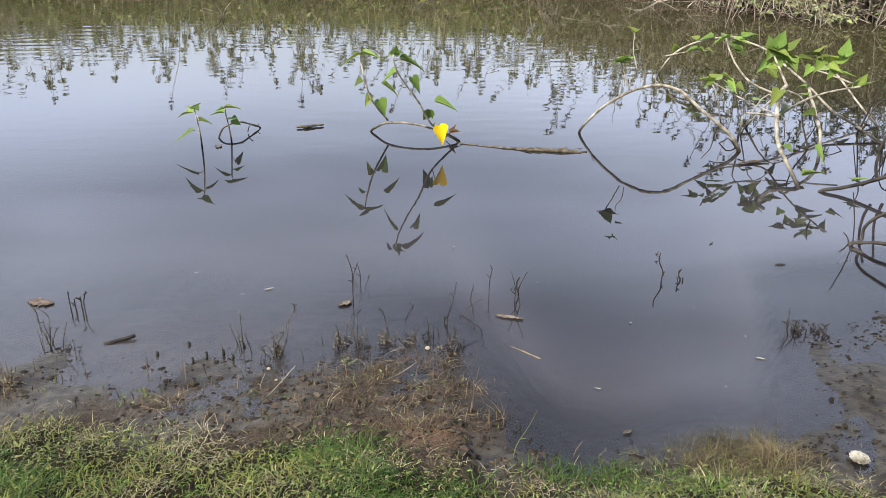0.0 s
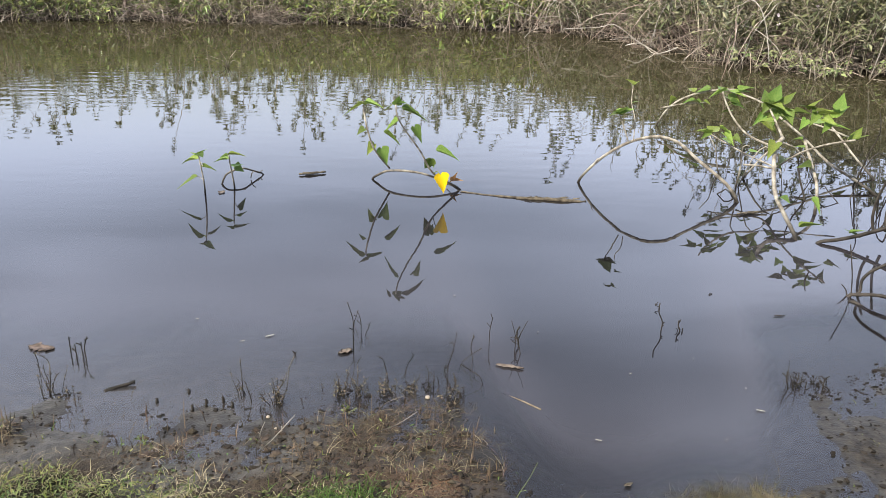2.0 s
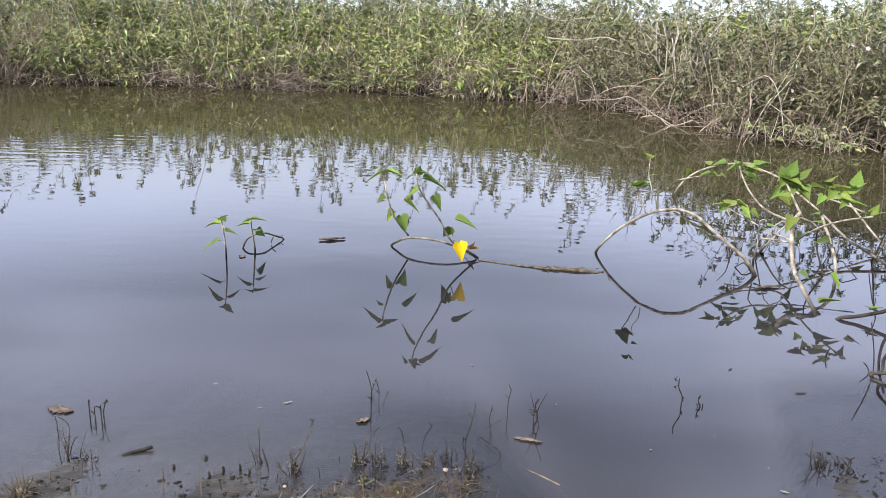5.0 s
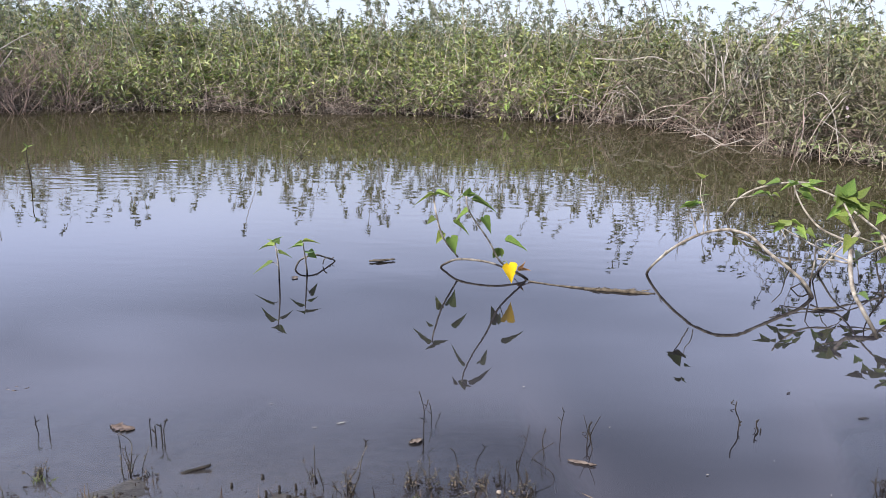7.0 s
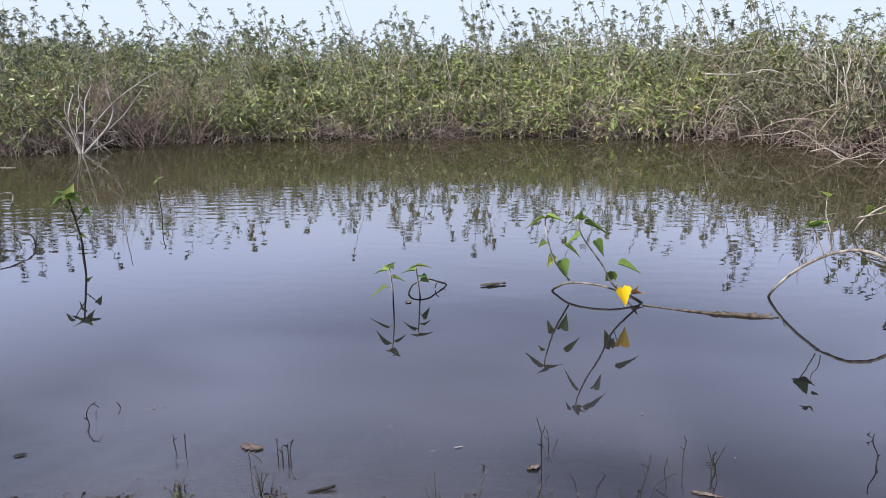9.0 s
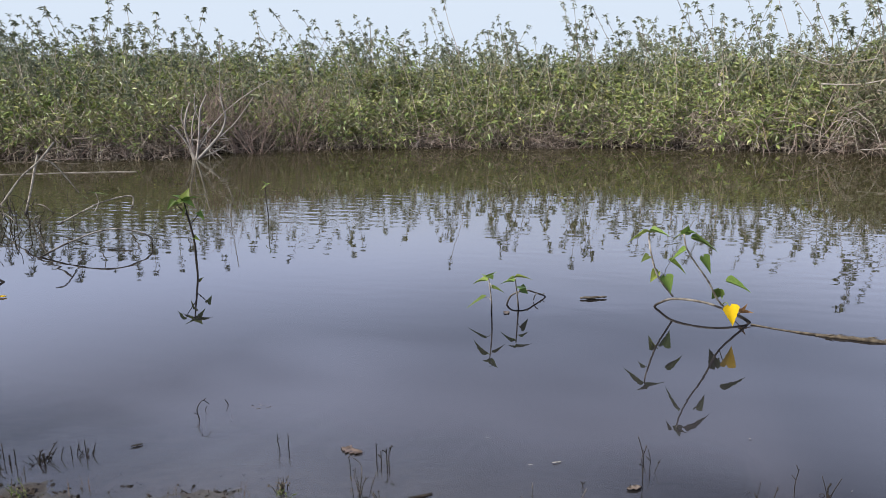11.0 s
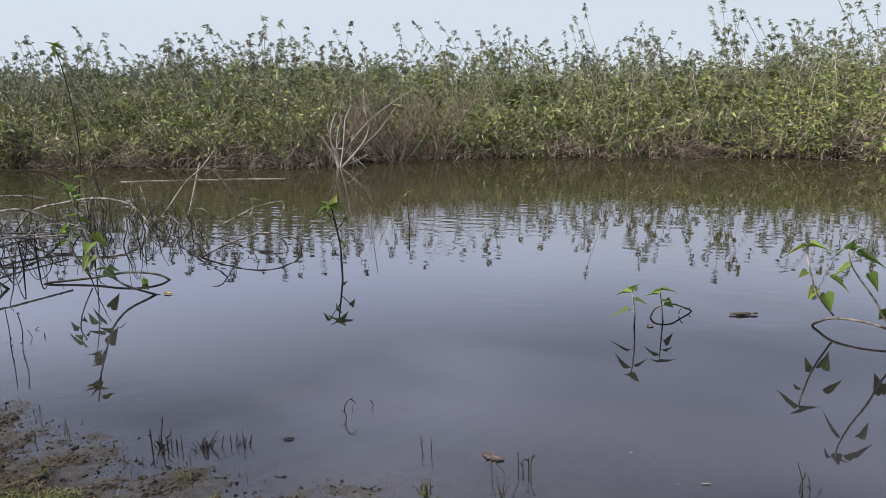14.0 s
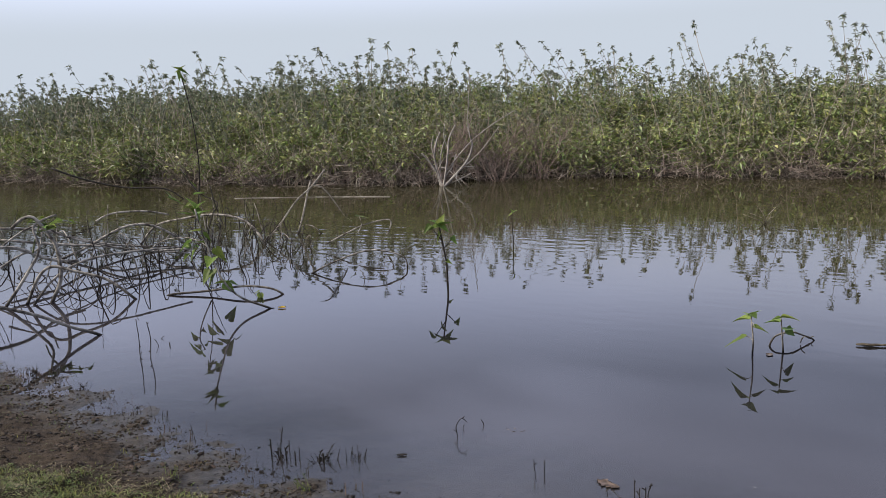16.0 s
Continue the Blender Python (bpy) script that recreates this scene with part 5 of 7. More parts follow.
plant('looped_branch', 'thin bare branch looping over still pond water',
      [([(-6.15, 5.32, -0.090), (-6.07, 5.40, 0.000), (-5.87, 5.60, 0.120), (-5.66, 5.81, 0.195), (-5.49, 5.96, 0.168), (-5.37, 6.06, 0.098), (-5.35, 6.08, 0.000), (-5.34, 6.09, -0.090)], 0.0145, 0.0116),
       ([(-6.95, 6.50, 0.060), (-6.78, 6.66, 0.168), (-6.60, 6.83, 0.270), (-6.38, 7.03, 0.315), (-6.37, 7.03, 0.203), (-6.41, 7.00, 0.129)], 0.0136, 0.0136),
       ([(-6.46, 6.55, 0.218), (-6.42, 6.58, 0.315), (-6.44, 6.57, 0.423)], 0.0099, 0.0066)],
      [((-6.64, 6.79, 0.370), (-6.70, 6.74, 0.402), 0.50, 0.50),
       ((-6.63, 6.80, 0.369), (-6.54, 6.88, 0.348), 0.50, 0.50),
       ((-6.71, 6.73, 0.321), (-6.76, 6.68, 0.380), 0.50, 0.50)], 'branch', stem_grey, leaf_bright, 0)
plant('leaning_cane', 'two long pale straight canes leaning over the water',
      [([(-8.15, 6.51, -0.090), (-8.14, 6.62, 0.000), (-8.09, 6.88, 0.248), (-8.05, 7.12, 0.484), (-7.98, 7.35, 0.651), (-7.93, 7.57, 0.861)], 0.0150, 0.0196),
       ([(-8.17, 7.17, -0.090), (-8.18, 7.22, -0.000), (-8.20, 7.36, 0.254), (-8.23, 7.51, 0.550), (-8.24, 7.59, 0.700)], 0.0195, 0.0200),
       ([(-7.32, 6.71, 0.743), (-7.23, 6.80, 0.707), (-7.14, 6.89, 0.538), (-7.05, 6.97, 0.339)], 0.0142, 0.0107)],
      [], 'branch', stem_pale, leaf_bright, 0)
plant('floating_cane', 'long thin pale cane lying on the pond water',
      [([(-13.01, 10.09, 0.006), (-12.27, 10.40, 0.007), (-11.35, 10.74, 0.006), (-10.41, 11.02, 0.006), (-9.82, 11.16, 0.006)], 0.0100, 0.0080)],
      [], 'branch', cane_grey, leaf_bright, 0)
plant('low_branch', 'thin dark bare branch reaching low over the water',
      [([(-14.12, 9.86, -0.090), (-14.25, 9.77, 0.000), (-14.57, 9.55, 0.230), (-15.17, 9.03, 0.296), (-15.74, 8.52, 0.502), (-16.21, 8.10, 0.768)], 0.0185, 0.0323),
       ([(-11.09, 7.90, -0.090), (-11.09, 7.98, 0.000), (-11.09, 8.18, 0.212), (-11.40, 8.04, 0.410), (-11.71, 7.97, 0.794)], 0.0146, 0.0152),
       ([(-10.47, 7.18, -0.090), (-10.46, 7.23, 0.000), (-10.45, 7.36, 0.511), (-10.48, 7.43, 1.070), (-10.59, 7.45, 1.802), (-10.70, 7.41, 2.360)], 0.0181, 0.0111),
       ([(-10.03, 7.48, -0.090), (-10.09, 7.47, -0.000), (-10.24, 7.47, 0.329), (-10.34, 7.49, 0.587)], 0.0179, 0.0137)],
      [((-10.65, 6.96, 0.447), (-10.52, 7.15, 0.341), 0.50, 0.50),
       ((-10.64, 6.98, 0.463), (-10.69, 6.91, 0.599), 0.50, 0.50),
       ((-10.47, 7.22, 0.352), (-10.57, 7.08, 0.261), 0.50, 0.80),
       ((-10.44, 7.27, 0.478), (-10.33, 7.40, 0.509), 0.50, 0.50),
       ((-10.50, 7.18, 0.182), (-10.62, 7.01, 0.243), 0.40, 0.50),
       ((-10.43, 7.28, 0.608), (-10.49, 7.19, 0.745), 0.50, 0.50),
       ((-10.46, 7.24, 2.342), (-10.52, 7.15, 2.419), 0.45, 0.50),
       ((-10.46, 7.24, 2.342), (-10.36, 7.36, 2.280), 0.45, 0.50),
       ((-10.45, 7.24, 2.334), (-10.47, 7.22, 2.153), 0.50, 0.80),
       ((-10.46, 7.24, 2.351), (-10.44, 7.34, 2.434), 0.45, 0.50),
       ((-10.45, 7.25, 2.301), (-10.41, 7.30, 2.133), 0.45, 0.80),
       ((-10.45, 7.24, 2.334), (-10.42, 7.11, 2.315), 0.45, 0.50)], 'branch', stem_dark, leaf_bright, 0)
plant('lone_seedling', 'dark-stemmed seedling with broad green leaves standing in pond',
      [([(-4.55, 5.68, -0.090), (-4.55, 5.68, 0.000), (-4.55, 5.68, 0.153), (-4.57, 5.67, 0.317), (-4.59, 5.66, 0.453), (-4.60, 5.65, 0.544)], 0.0183, 0.0105),
       ([(-4.58, 5.66, 0.398), (-4.63, 5.63, 0.471), (-4.66, 5.60, 0.537)], 0.0078, 0.0052),
       ([(-4.57, 5.67, 0.317), (-4.52, 5.70, 0.379), (-4.50, 5.72, 0.421)], 0.0078, 0.0052)],
      [((-4.60, 5.65, 0.544), (-4.67, 5.56, 0.496), 0.60, 0.60),
       ((-4.59, 5.65, 0.549), (-4.58, 5.72, 0.642), 0.60, 0.40),
       ((-4.60, 5.65, 0.544), (-4.66, 5.57, 0.607), 0.60, 0.50),
       ((-4.59, 5.66, 0.538), (-4.47, 5.72, 0.583), 0.45, 0.40),
       ((-4.59, 5.65, 0.544), (-4.50, 5.68, 0.475), 0.60, 0.70),
       ((-4.58, 5.66, 0.468), (-4.61, 5.60, 0.380), 0.55, 0.80),
       ((-4.66, 5.60, 0.537), (-4.70, 5.53, 0.471), 0.60, 0.70),
       ((-4.50, 5.72, 0.421), (-4.45, 5.72, 0.349), 0.65, 0.80),
       ((-4.55, 5.68, 0.197), (-4.49, 5.69, 0.168), 0.60, 0.70)], 'water plant', stem_dark, leaf_bright, 0)
plant('lone_seedling', 'tiny far seedling with two leaves in the pond',
      [([(-5.00, 7.65, -0.090), (-5.00, 7.65, -0.000), (-5.01, 7.65, 0.149), (-5.01, 7.64, 0.317), (-5.00, 7.65, 0.383)], 0.0099, 0.0066)],
      [((-5.00, 7.65, 0.376), (-4.94, 7.69, 0.407), 0.50, 0.50),
       ((-5.01, 7.65, 0.363), (-5.06, 7.62, 0.325), 0.50, 0.80),
       ((-5.00, 7.65, 0.376), (-5.03, 7.63, 0.431), 0.50, 0.50)], 'water plant', stem_dark, leaf_bright, 0)
plant('bleached_dead_bush', 'bleached leafless forked dead bush standing at the waterline',
      [([(-9.93, 13.05, -0.090), (-9.96, 13.04, 0.000), (-10.04, 13.01, 0.316), (-10.10, 13.00, 0.607), (-10.08, 13.05, 0.891), (-10.02, 13.12, 1.115)], 0.0413, 0.0237),
       ([(-9.96, 13.02, -0.090), (-9.93, 13.04, 0.000), (-9.87, 13.09, 0.403), (-9.83, 13.12, 0.769), (-9.80, 13.14, 0.996), (-9.69, 13.22, 1.252)], 0.0353, 0.0236),
       ([(-10.00, 12.98, -0.090), (-9.92, 13.05, -0.000), (-9.72, 13.21, 0.242), (-9.52, 13.36, 0.519), (-9.44, 13.43, 0.802), (-9.48, 13.42, 1.033), (-9.51, 13.40, 1.206)], 0.0471, 0.0236),
       ([(-10.07, 13.10, -0.090), (-9.97, 13.15, 0.000), (-9.70, 13.27, 0.119), (-9.46, 13.38, 0.238)], 0.0296, 0.0177),
       ([(-9.98, 13.05, -0.090), (-10.00, 13.04, -0.000), (-10.06, 12.99, 0.295), (-10.19, 12.89, 0.558), (-10.29, 12.81, 0.702)], 0.0354, 0.0236),
       ([(-9.95, 13.02, -0.090), (-9.97, 13.04, 0.000), (-10.03, 13.09, 0.403), (-10.03, 13.16, 0.710), (-9.98, 13.28, 1.048)], 0.0295, 0.0179),
       ([(-9.97, 13.03, -0.090), (-9.95, 13.04, 0.000), (-9.90, 13.08, 0.195), (-9.78, 13.17, 0.396), (-9.71, 13.22, 0.646)], 0.0295, 0.0177),
       ([(-9.86, 13.11, 0.332), (-9.65, 13.26, 0.643), (-9.35, 13.47, 0.994), (-8.95, 13.73, 1.315), (-8.64, 13.92, 1.505)], 0.0236, 0.0118),
       ([(-9.54, 13.34, 0.428), (-9.29, 13.51, 0.680), (-9.06, 13.66, 1.013), (-8.95, 13.72, 1.179)], 0.0236, 0.0118),
       ([(-9.45, 13.40, 0.953), (-9.48, 13.37, 1.320), (-9.46, 13.39, 1.657), (-9.42, 13.42, 2.269)], 0.0177, 0.0118),
       ([(-10.06, 12.96, 0.610), (-10.10, 12.92, 0.842), (-10.06, 12.96, 1.067)], 0.0236, 0.0118),
       ([(-9.83, 13.13, 0.769), (-9.89, 13.08, 1.001), (-9.87, 13.10, 1.283)], 0.0177, 0.0118),
       ([(-9.72, 13.21, 0.242), (-9.57, 13.31, 0.384), (-9.38, 13.45, 0.373)], 0.0177, 0.0118)],
      [], 'bush', cane_grey, leaf_bright, 0)
plant('arching_cane', 'long bleached canes arching from the bank into the pond',
      [([(1.46, 15.04, 1.196), (2.02, 14.97, 1.174), (2.54, 14.89, 1.241), (2.97, 14.81, 1.026), (3.41, 14.71, 0.736), (3.81, 14.61, 0.195)], 0.0218, 0.0273),
       ([(1.81, 12.75, 0.304), (2.34, 12.66, 0.349), (2.58, 12.61, 0.398), (2.91, 12.54, 0.184), (3.25, 12.45, 0.000), (3.39, 12.42, -0.090)], 0.0093, 0.0232),
       ([(2.97, 15.04, 0.173), (3.00, 15.03, 0.377), (3.15, 15.00, 0.490), (3.69, 14.87, 0.450)], 0.0221, 0.0166),
       ([(2.75, 12.50, 0.102), (2.98, 12.45, 0.144), (3.20, 12.39, -0.001), (3.51, 12.30, 0.113)], 0.0139, 0.0185),
       ([(0.83, 15.74, 1.839), (1.58, 15.68, 1.521), (1.98, 15.64, 1.538), (2.38, 15.58, 1.594)], 0.0171, 0.0171),
       ([(2.39, 15.40, 1.059), (2.98, 15.30, 0.958), (3.37, 15.21, 0.809), (3.76, 15.12, 0.512)], 0.0225, 0.0169)],
      [], 'canes', cane_grey, leaf_bright, 0)
plant('upright_cane', 'tall bare grey canes standing at the bank edge',
      [([(3.85, 14.44, -0.002), (3.87, 14.52, 0.746), (3.78, 14.61, 1.313), (3.70, 14.68, 1.782)], 0.0431, 0.0164),
       ([(3.92, 14.42, 0.000), (3.86, 14.50, 0.459), (3.68, 14.64, 1.123), (3.59, 14.71, 1.502)], 0.0324, 0.0164),
       ([(3.96, 14.41, 0.002), (4.01, 14.49, 0.363), (4.14, 14.56, 0.742)], 0.0324, 0.0219),
       ([(4.07, 14.38, 0.035), (4.23, 14.45, 0.654), (4.39, 14.49, 1.123)], 0.0270, 0.0164),
       ([(4.91, 14.11, 0.068), (4.97, 14.14, 0.393), (4.88, 14.24, 0.759), (4.61, 14.42, 1.262)], 0.0324, 0.0164),
       ([(3.74, 14.47, 0.023), (3.64, 14.61, 0.547), (3.69, 14.69, 0.930)], 0.0270, 0.0164),
       ([(4.35, 14.29, 1.586), (4.81, 14.23, 1.310), (5.22, 14.16, 1.172), (5.49, 14.10, 1.037)], 0.0216, 0.0164),
       ([(5.06, 14.05, 2.102), (4.60, 14.33, 1.854), (4.25, 14.53, 1.588)], 0.0162, 0.0164),
       ([(4.59, 14.22, 0.054), (4.54, 14.34, 0.566), (4.63, 14.41, 1.031)], 0.0270, 0.0164)],
      [], 'canes', stem_grey, leaf_bright, 0)
plant('vine_shoot', 'green vine shoot with yellowing leaves hanging in the thicket',
      [([(1.41, 16.53, 0.019), (1.51, 16.52, 0.303), (1.61, 16.51, 0.473), (1.87, 16.48, 0.697), (2.02, 16.46, 0.863)], 0.0179, 0.0120)],
      [((1.82, 16.49, 0.674), (1.95, 16.47, 0.586), 0.80, 1.00),
       ((1.90, 16.48, 0.730), (1.82, 16.49, 0.574), 0.80, 1.00),
       ((1.50, 16.52, 0.461), (1.44, 16.53, 0.528), 0.80, 1.00)], 'vine', stem_green, leaf_yellow, 0)
plant('vine_shoot', 'green leafy vine shoot hanging at the thicket foot',
      [([(1.41, 16.53, 0.019), (1.51, 16.52, 0.213), (1.62, 16.51, 0.327), (1.73, 16.50, 0.350)], 0.0179, 0.0120)],
      [((1.61, 16.46, 0.330), (1.40, 16.48, 0.239), 0.60, 0.80),
       ((1.61, 16.46, 0.330), (1.73, 16.45, 0.197), 0.60, 0.90),
       ((1.53, 16.47, 0.240), (1.38, 16.48, 0.148), 0.60, 0.80),
       ((1.68, 16.45, 0.353), (1.81, 16.44, 0.265), 0.60, 0.80),
       ((1.51, 16.47, 0.194), (1.58, 16.46, 0.082), 0.60, 0.90),
       ((1.72, 16.45, 0.354), (1.76, 16.44, 0.443), 0.60, 0.70),
       ((1.61, 16.46, 0.353), (1.56, 16.46, 0.465), 0.60, 0.70)], 'vine', stem_green, leaf_bright, 0)
plant('reed_tuft', 'thin bare grey reeds standing in pond water',
      [([(-2.75, 9.97, -0.090), (-2.75, 9.97, 0.000), (-2.76, 9.96, 0.096), (-2.82, 9.95, 0.206)], 0.0082, 0.0045),
       ([(-2.76, 9.96, -0.090), (-2.75, 9.97, -0.000), (-2.72, 9.97, 0.116), (-2.64, 10.00, 0.217)], 0.0082, 0.0045),
       ([(-2.75, 9.97, -0.090), (-2.76, 9.97, 0.000), (-2.79, 9.96, 0.083), (-2.95, 9.91, 0.154)], 0.0082, 0.0045),
       ([(-2.76, 9.96, -0.090), (-2.74, 9.97, 0.000), (-2.70, 9.98, 0.082), (-2.66, 9.99, 0.095)], 0.0082, 0.0045),
       ([(-2.74, 9.97, -0.090), (-2.77, 9.96, 0.000), (-2.83, 9.95, 0.056), (-3.00, 9.90, 0.128)], 0.0082, 0.0045)],
      [], 'reed', stem_pale, leaf_bright, 0)
plant('upright_twig', 'thin dark forked twig standing in shallow water',
      [([(-0.36, 2.80, -0.090), (-0.36, 2.80, 0.000), (-0.36, 2.80, 0.054), (-0.36, 2.80, 0.117), (-0.38, 2.80, 0.192)], 0.0041, 0.0025),
       ([(-0.33, 2.91, -0.090), (-0.34, 2.91, -0.000), (-0.34, 2.91, 0.045), (-0.35, 2.91, 0.092)], 0.0032, 0.0021),
       ([(-0.38, 2.99, -0.090), (-0.38, 2.99, 0.000), (-0.37, 2.99, 0.032), (-0.36, 2.99, 0.066)], 0.0032, 0.0022),
       ([(-0.33, 2.89, -0.090), (-0.32, 2.89, 0.000), (-0.31, 2.90, 0.026), (-0.30, 2.90, 0.057)], 0.0021, 0.0021)],
      [], 'twig', stem_dark, leaf_bright, 0)
plant('upright_twig', 'thin crooked dark twig standing in shallow water',
      [([(0.93, 2.99, -0.090), (0.93, 2.99, 0.000), (0.93, 2.99, 0.045), (0.91, 2.99, 0.090), (0.91, 2.99, 0.130)], 0.0045, 0.0034),
       ([(0.98, 3.21, -0.090), (0.98, 3.21, 0.000), (0.96, 3.21, 0.015), (0.96, 3.22, 0.022)], 0.0024, 0.0024)],
      [], 'twig', stem_dark, leaf_bright, 0)
plant('upright_twig', 'short dark twig stub standing in shallow water',
      [([(1.01, 2.98, -0.090), (1.01, 2.99, 0.000), (1.00, 2.99, 0.026), (1.00, 2.99, 0.052)], 0.0068, 0.0034),
       ([(1.02, 2.99, -0.090), (1.02, 2.99, 0.000), (1.02, 2.99, 0.016)], 0.0045, 0.0034),
       ([(1.00, 2.99, -0.090), (1.00, 2.99, 0.000), (0.99, 2.99, 0.016)], 0.0034, 0.0023)],
      [], 'twig', stem_dark, leaf_bright, 0)
plant('upright_twig', 'cluster of thin dark twigs standing in shallow water',
      [([(0.30, 2.78, -0.090), (0.29, 2.78, 0.000), (0.29, 2.78, 0.063), (0.27, 2.78, 0.137)], 0.0030, 0.0020),
       ([(0.32, 2.76, -0.090), (0.31, 2.76, 0.000), (0.30, 2.76, 0.063), (0.32, 2.76, 0.121), (0.33, 2.75, 0.151)], 0.0035, 0.0020),
       ([(0.31, 2.83, -0.090), (0.31, 2.83, 0.000), (0.30, 2.83, 0.038), (0.30, 2.83, 0.069)], 0.0061, 0.0041),
       ([(0.30, 2.89, -0.090), (0.30, 2.89, 0.000), (0.28, 2.89, 0.004)], 0.0021, 0.0021),
       ([(0.19, 2.84, -0.090), (0.19, 2.84, 0.000), (0.19, 2.84, 0.057), (0.20, 2.84, 0.121)], 0.0031, 0.0020)],
      [], 'twig', stem_dark, leaf_bright, 0)
plant('upright_twig', 'thin bare bent twigs standing in shallow water',
      [([(0.02, 2.53, -0.090), (0.02, 2.53, 0.000), (0.02, 2.53, 0.060), (0.04, 2.53, 0.143), (0.05, 2.53, 0.213)], 0.0036, 0.0018),
       ([(0.13, 2.70, -0.090), (0.12, 2.70, -0.000), (0.11, 2.70, 0.055), (0.12, 2.70, 0.117)], 0.0039, 0.0019),
       ([(0.03, 2.50, -0.090), (0.03, 2.50, 0.000), (0.01, 2.50, 0.048), (0.01, 2.50, 0.090)], 0.0036, 0.0027),
       ([(0.16, 2.53, -0.090), (0.15, 2.53, 0.000), (0.13, 2.53, 0.035), (0.07, 2.54, 0.069)], 0.0036, 0.0027),
       ([(0.06, 2.66, -0.090), (0.07, 2.66, 0.000), (0.10, 2.66, 0.038), (0.15, 2.66, 0.077)], 0.0024, 0.0019),
       ([(0.05, 2.84, -0.090), (0.04, 2.84, 0.000), (0.02, 2.84, -0.011)], 0.0020, 0.0015)],
      [], 'twig', stem_dark, leaf_bright, 0)
plant('upright_twig', 'pair of dark wet twigs standing in shallow water',
      [([(-0.19, 2.53, -0.090), (-0.20, 2.53, 0.000), (-0.21, 2.53, 0.056), (-0.22, 2.53, 0.092), (-0.23, 2.53, 0.097)], 0.0032, 0.0023),
       ([(-0.14, 2.57, -0.090), (-0.14, 2.57, -0.000), (-0.13, 2.57, 0.049), (-0.11, 2.57, 0.084), (-0.12, 2.57, 0.108)], 0.0028, 0.0018)],
      [], 'twig', stem_dark, leaf_bright, 0)
plant('plant_stubs', 'row of short black stubs standing in shallow water',
      [([(-1.44, 2.67, -0.090), (-1.44, 2.67, 0.000), (-1.44, 2.67, 0.045), (-1.44, 2.67, 0.080)], 0.0044, 0.0022),
       ([(-1.41, 2.65, -0.090), (-1.41, 2.65, 0.000), (-1.41, 2.65, 0.030), (-1.41, 2.65, 0.059)], 0.0043, 0.0032),
       ([(-1.38, 2.64, -0.090), (-1.38, 2.64, 0.000), (-1.38, 2.64, 0.039), (-1.38, 2.64, 0.075)], 0.0043, 0.0032),
       ([(-1.37, 2.64, -0.090), (-1.37, 2.64, 0.000), (-1.37, 2.64, 0.048), (-1.36, 2.65, 0.093)], 0.0043, 0.0032)],
      [], 'twig', stem_dark, leaf_bright, 0)
plant('dry_sprig', 'pale dry branching sprig standing at the pond edge',
      [([(-1.38, 2.37, -0.090), (-1.38, 2.37, 0.000), (-1.37, 2.37, 0.071), (-1.37, 2.38, 0.138), (-1.40, 2.36, 0.181)], 0.0039, 0.0020),
       ([(-1.40, 2.40, -0.090), (-1.39, 2.41, 0.000), (-1.38, 2.42, 0.046), (-1.36, 2.42, 0.070)], 0.0030, 0.0020),
       ([(-1.50, 2.54, -0.090), (-1.50, 2.54, -0.000), (-1.50, 2.54, 0.044), (-1.50, 2.53, 0.081)], 0.0021, 0.0021),
       ([(-1.42, 2.45, -0.090), (-1.42, 2.45, 0.000), (-1.43, 2.45, 0.050), (-1.43, 2.45, 0.083)], 0.0020, 0.0015)],
      [], 'twig', stem_sprig, leaf_bright, 0)
plant('dry_sprig', 'pale dry sprigs with knotted tips at the water edge',
      [([(-0.56, 2.35, -0.090), (-0.56, 2.35, 0.000), (-0.54, 2.36, 0.072), (-0.53, 2.36, 0.138), (-0.51, 2.36, 0.191)], 0.0035, 0.0022),
       ([(-0.58, 2.36, -0.090), (-0.58, 2.36, -0.000), (-0.57, 2.36, 0.057), (-0.55, 2.36, 0.089), (-0.54, 2.37, 0.122)], 0.0035, 0.0026),
       ([(-0.58, 2.35, -0.090), (-0.58, 2.35, 0.000), (-0.58, 2.35, 0.062), (-0.59, 2.35, 0.109)], 0.0035, 0.0017),
       ([(-0.58, 2.71, -0.090), (-0.58, 2.71, -0.000), (-0.59, 2.71, 0.018)], 0.0030, 0.0030),
       ([(-0.59, 2.71, -0.090), (-0.58, 2.71, -0.000), (-0.57, 2.71, 0.016)], 0.0030, 0.0030),
       ([(-0.71, 2.41, -0.090), (-0.71, 2.41, 0.000), (-0.71, 2.41, 0.081), (-0.71, 2.41, 0.154)], 0.0036, 0.0018),
       ([(-0.67, 2.38, -0.090), (-0.67, 2.37, 0.000), (-0.68, 2.37, 0.047), (-0.69, 2.37, 0.084)], 0.0035, 0.0022),
       ([(-0.62, 2.37, -0.090), (-0.62, 2.36, 0.000), (-0.63, 2.36, 0.032), (-0.64, 2.36, 0.045)], 0.0026, 0.0018)],
      [], 'twig', stem_sprig, leaf_bright, 0)
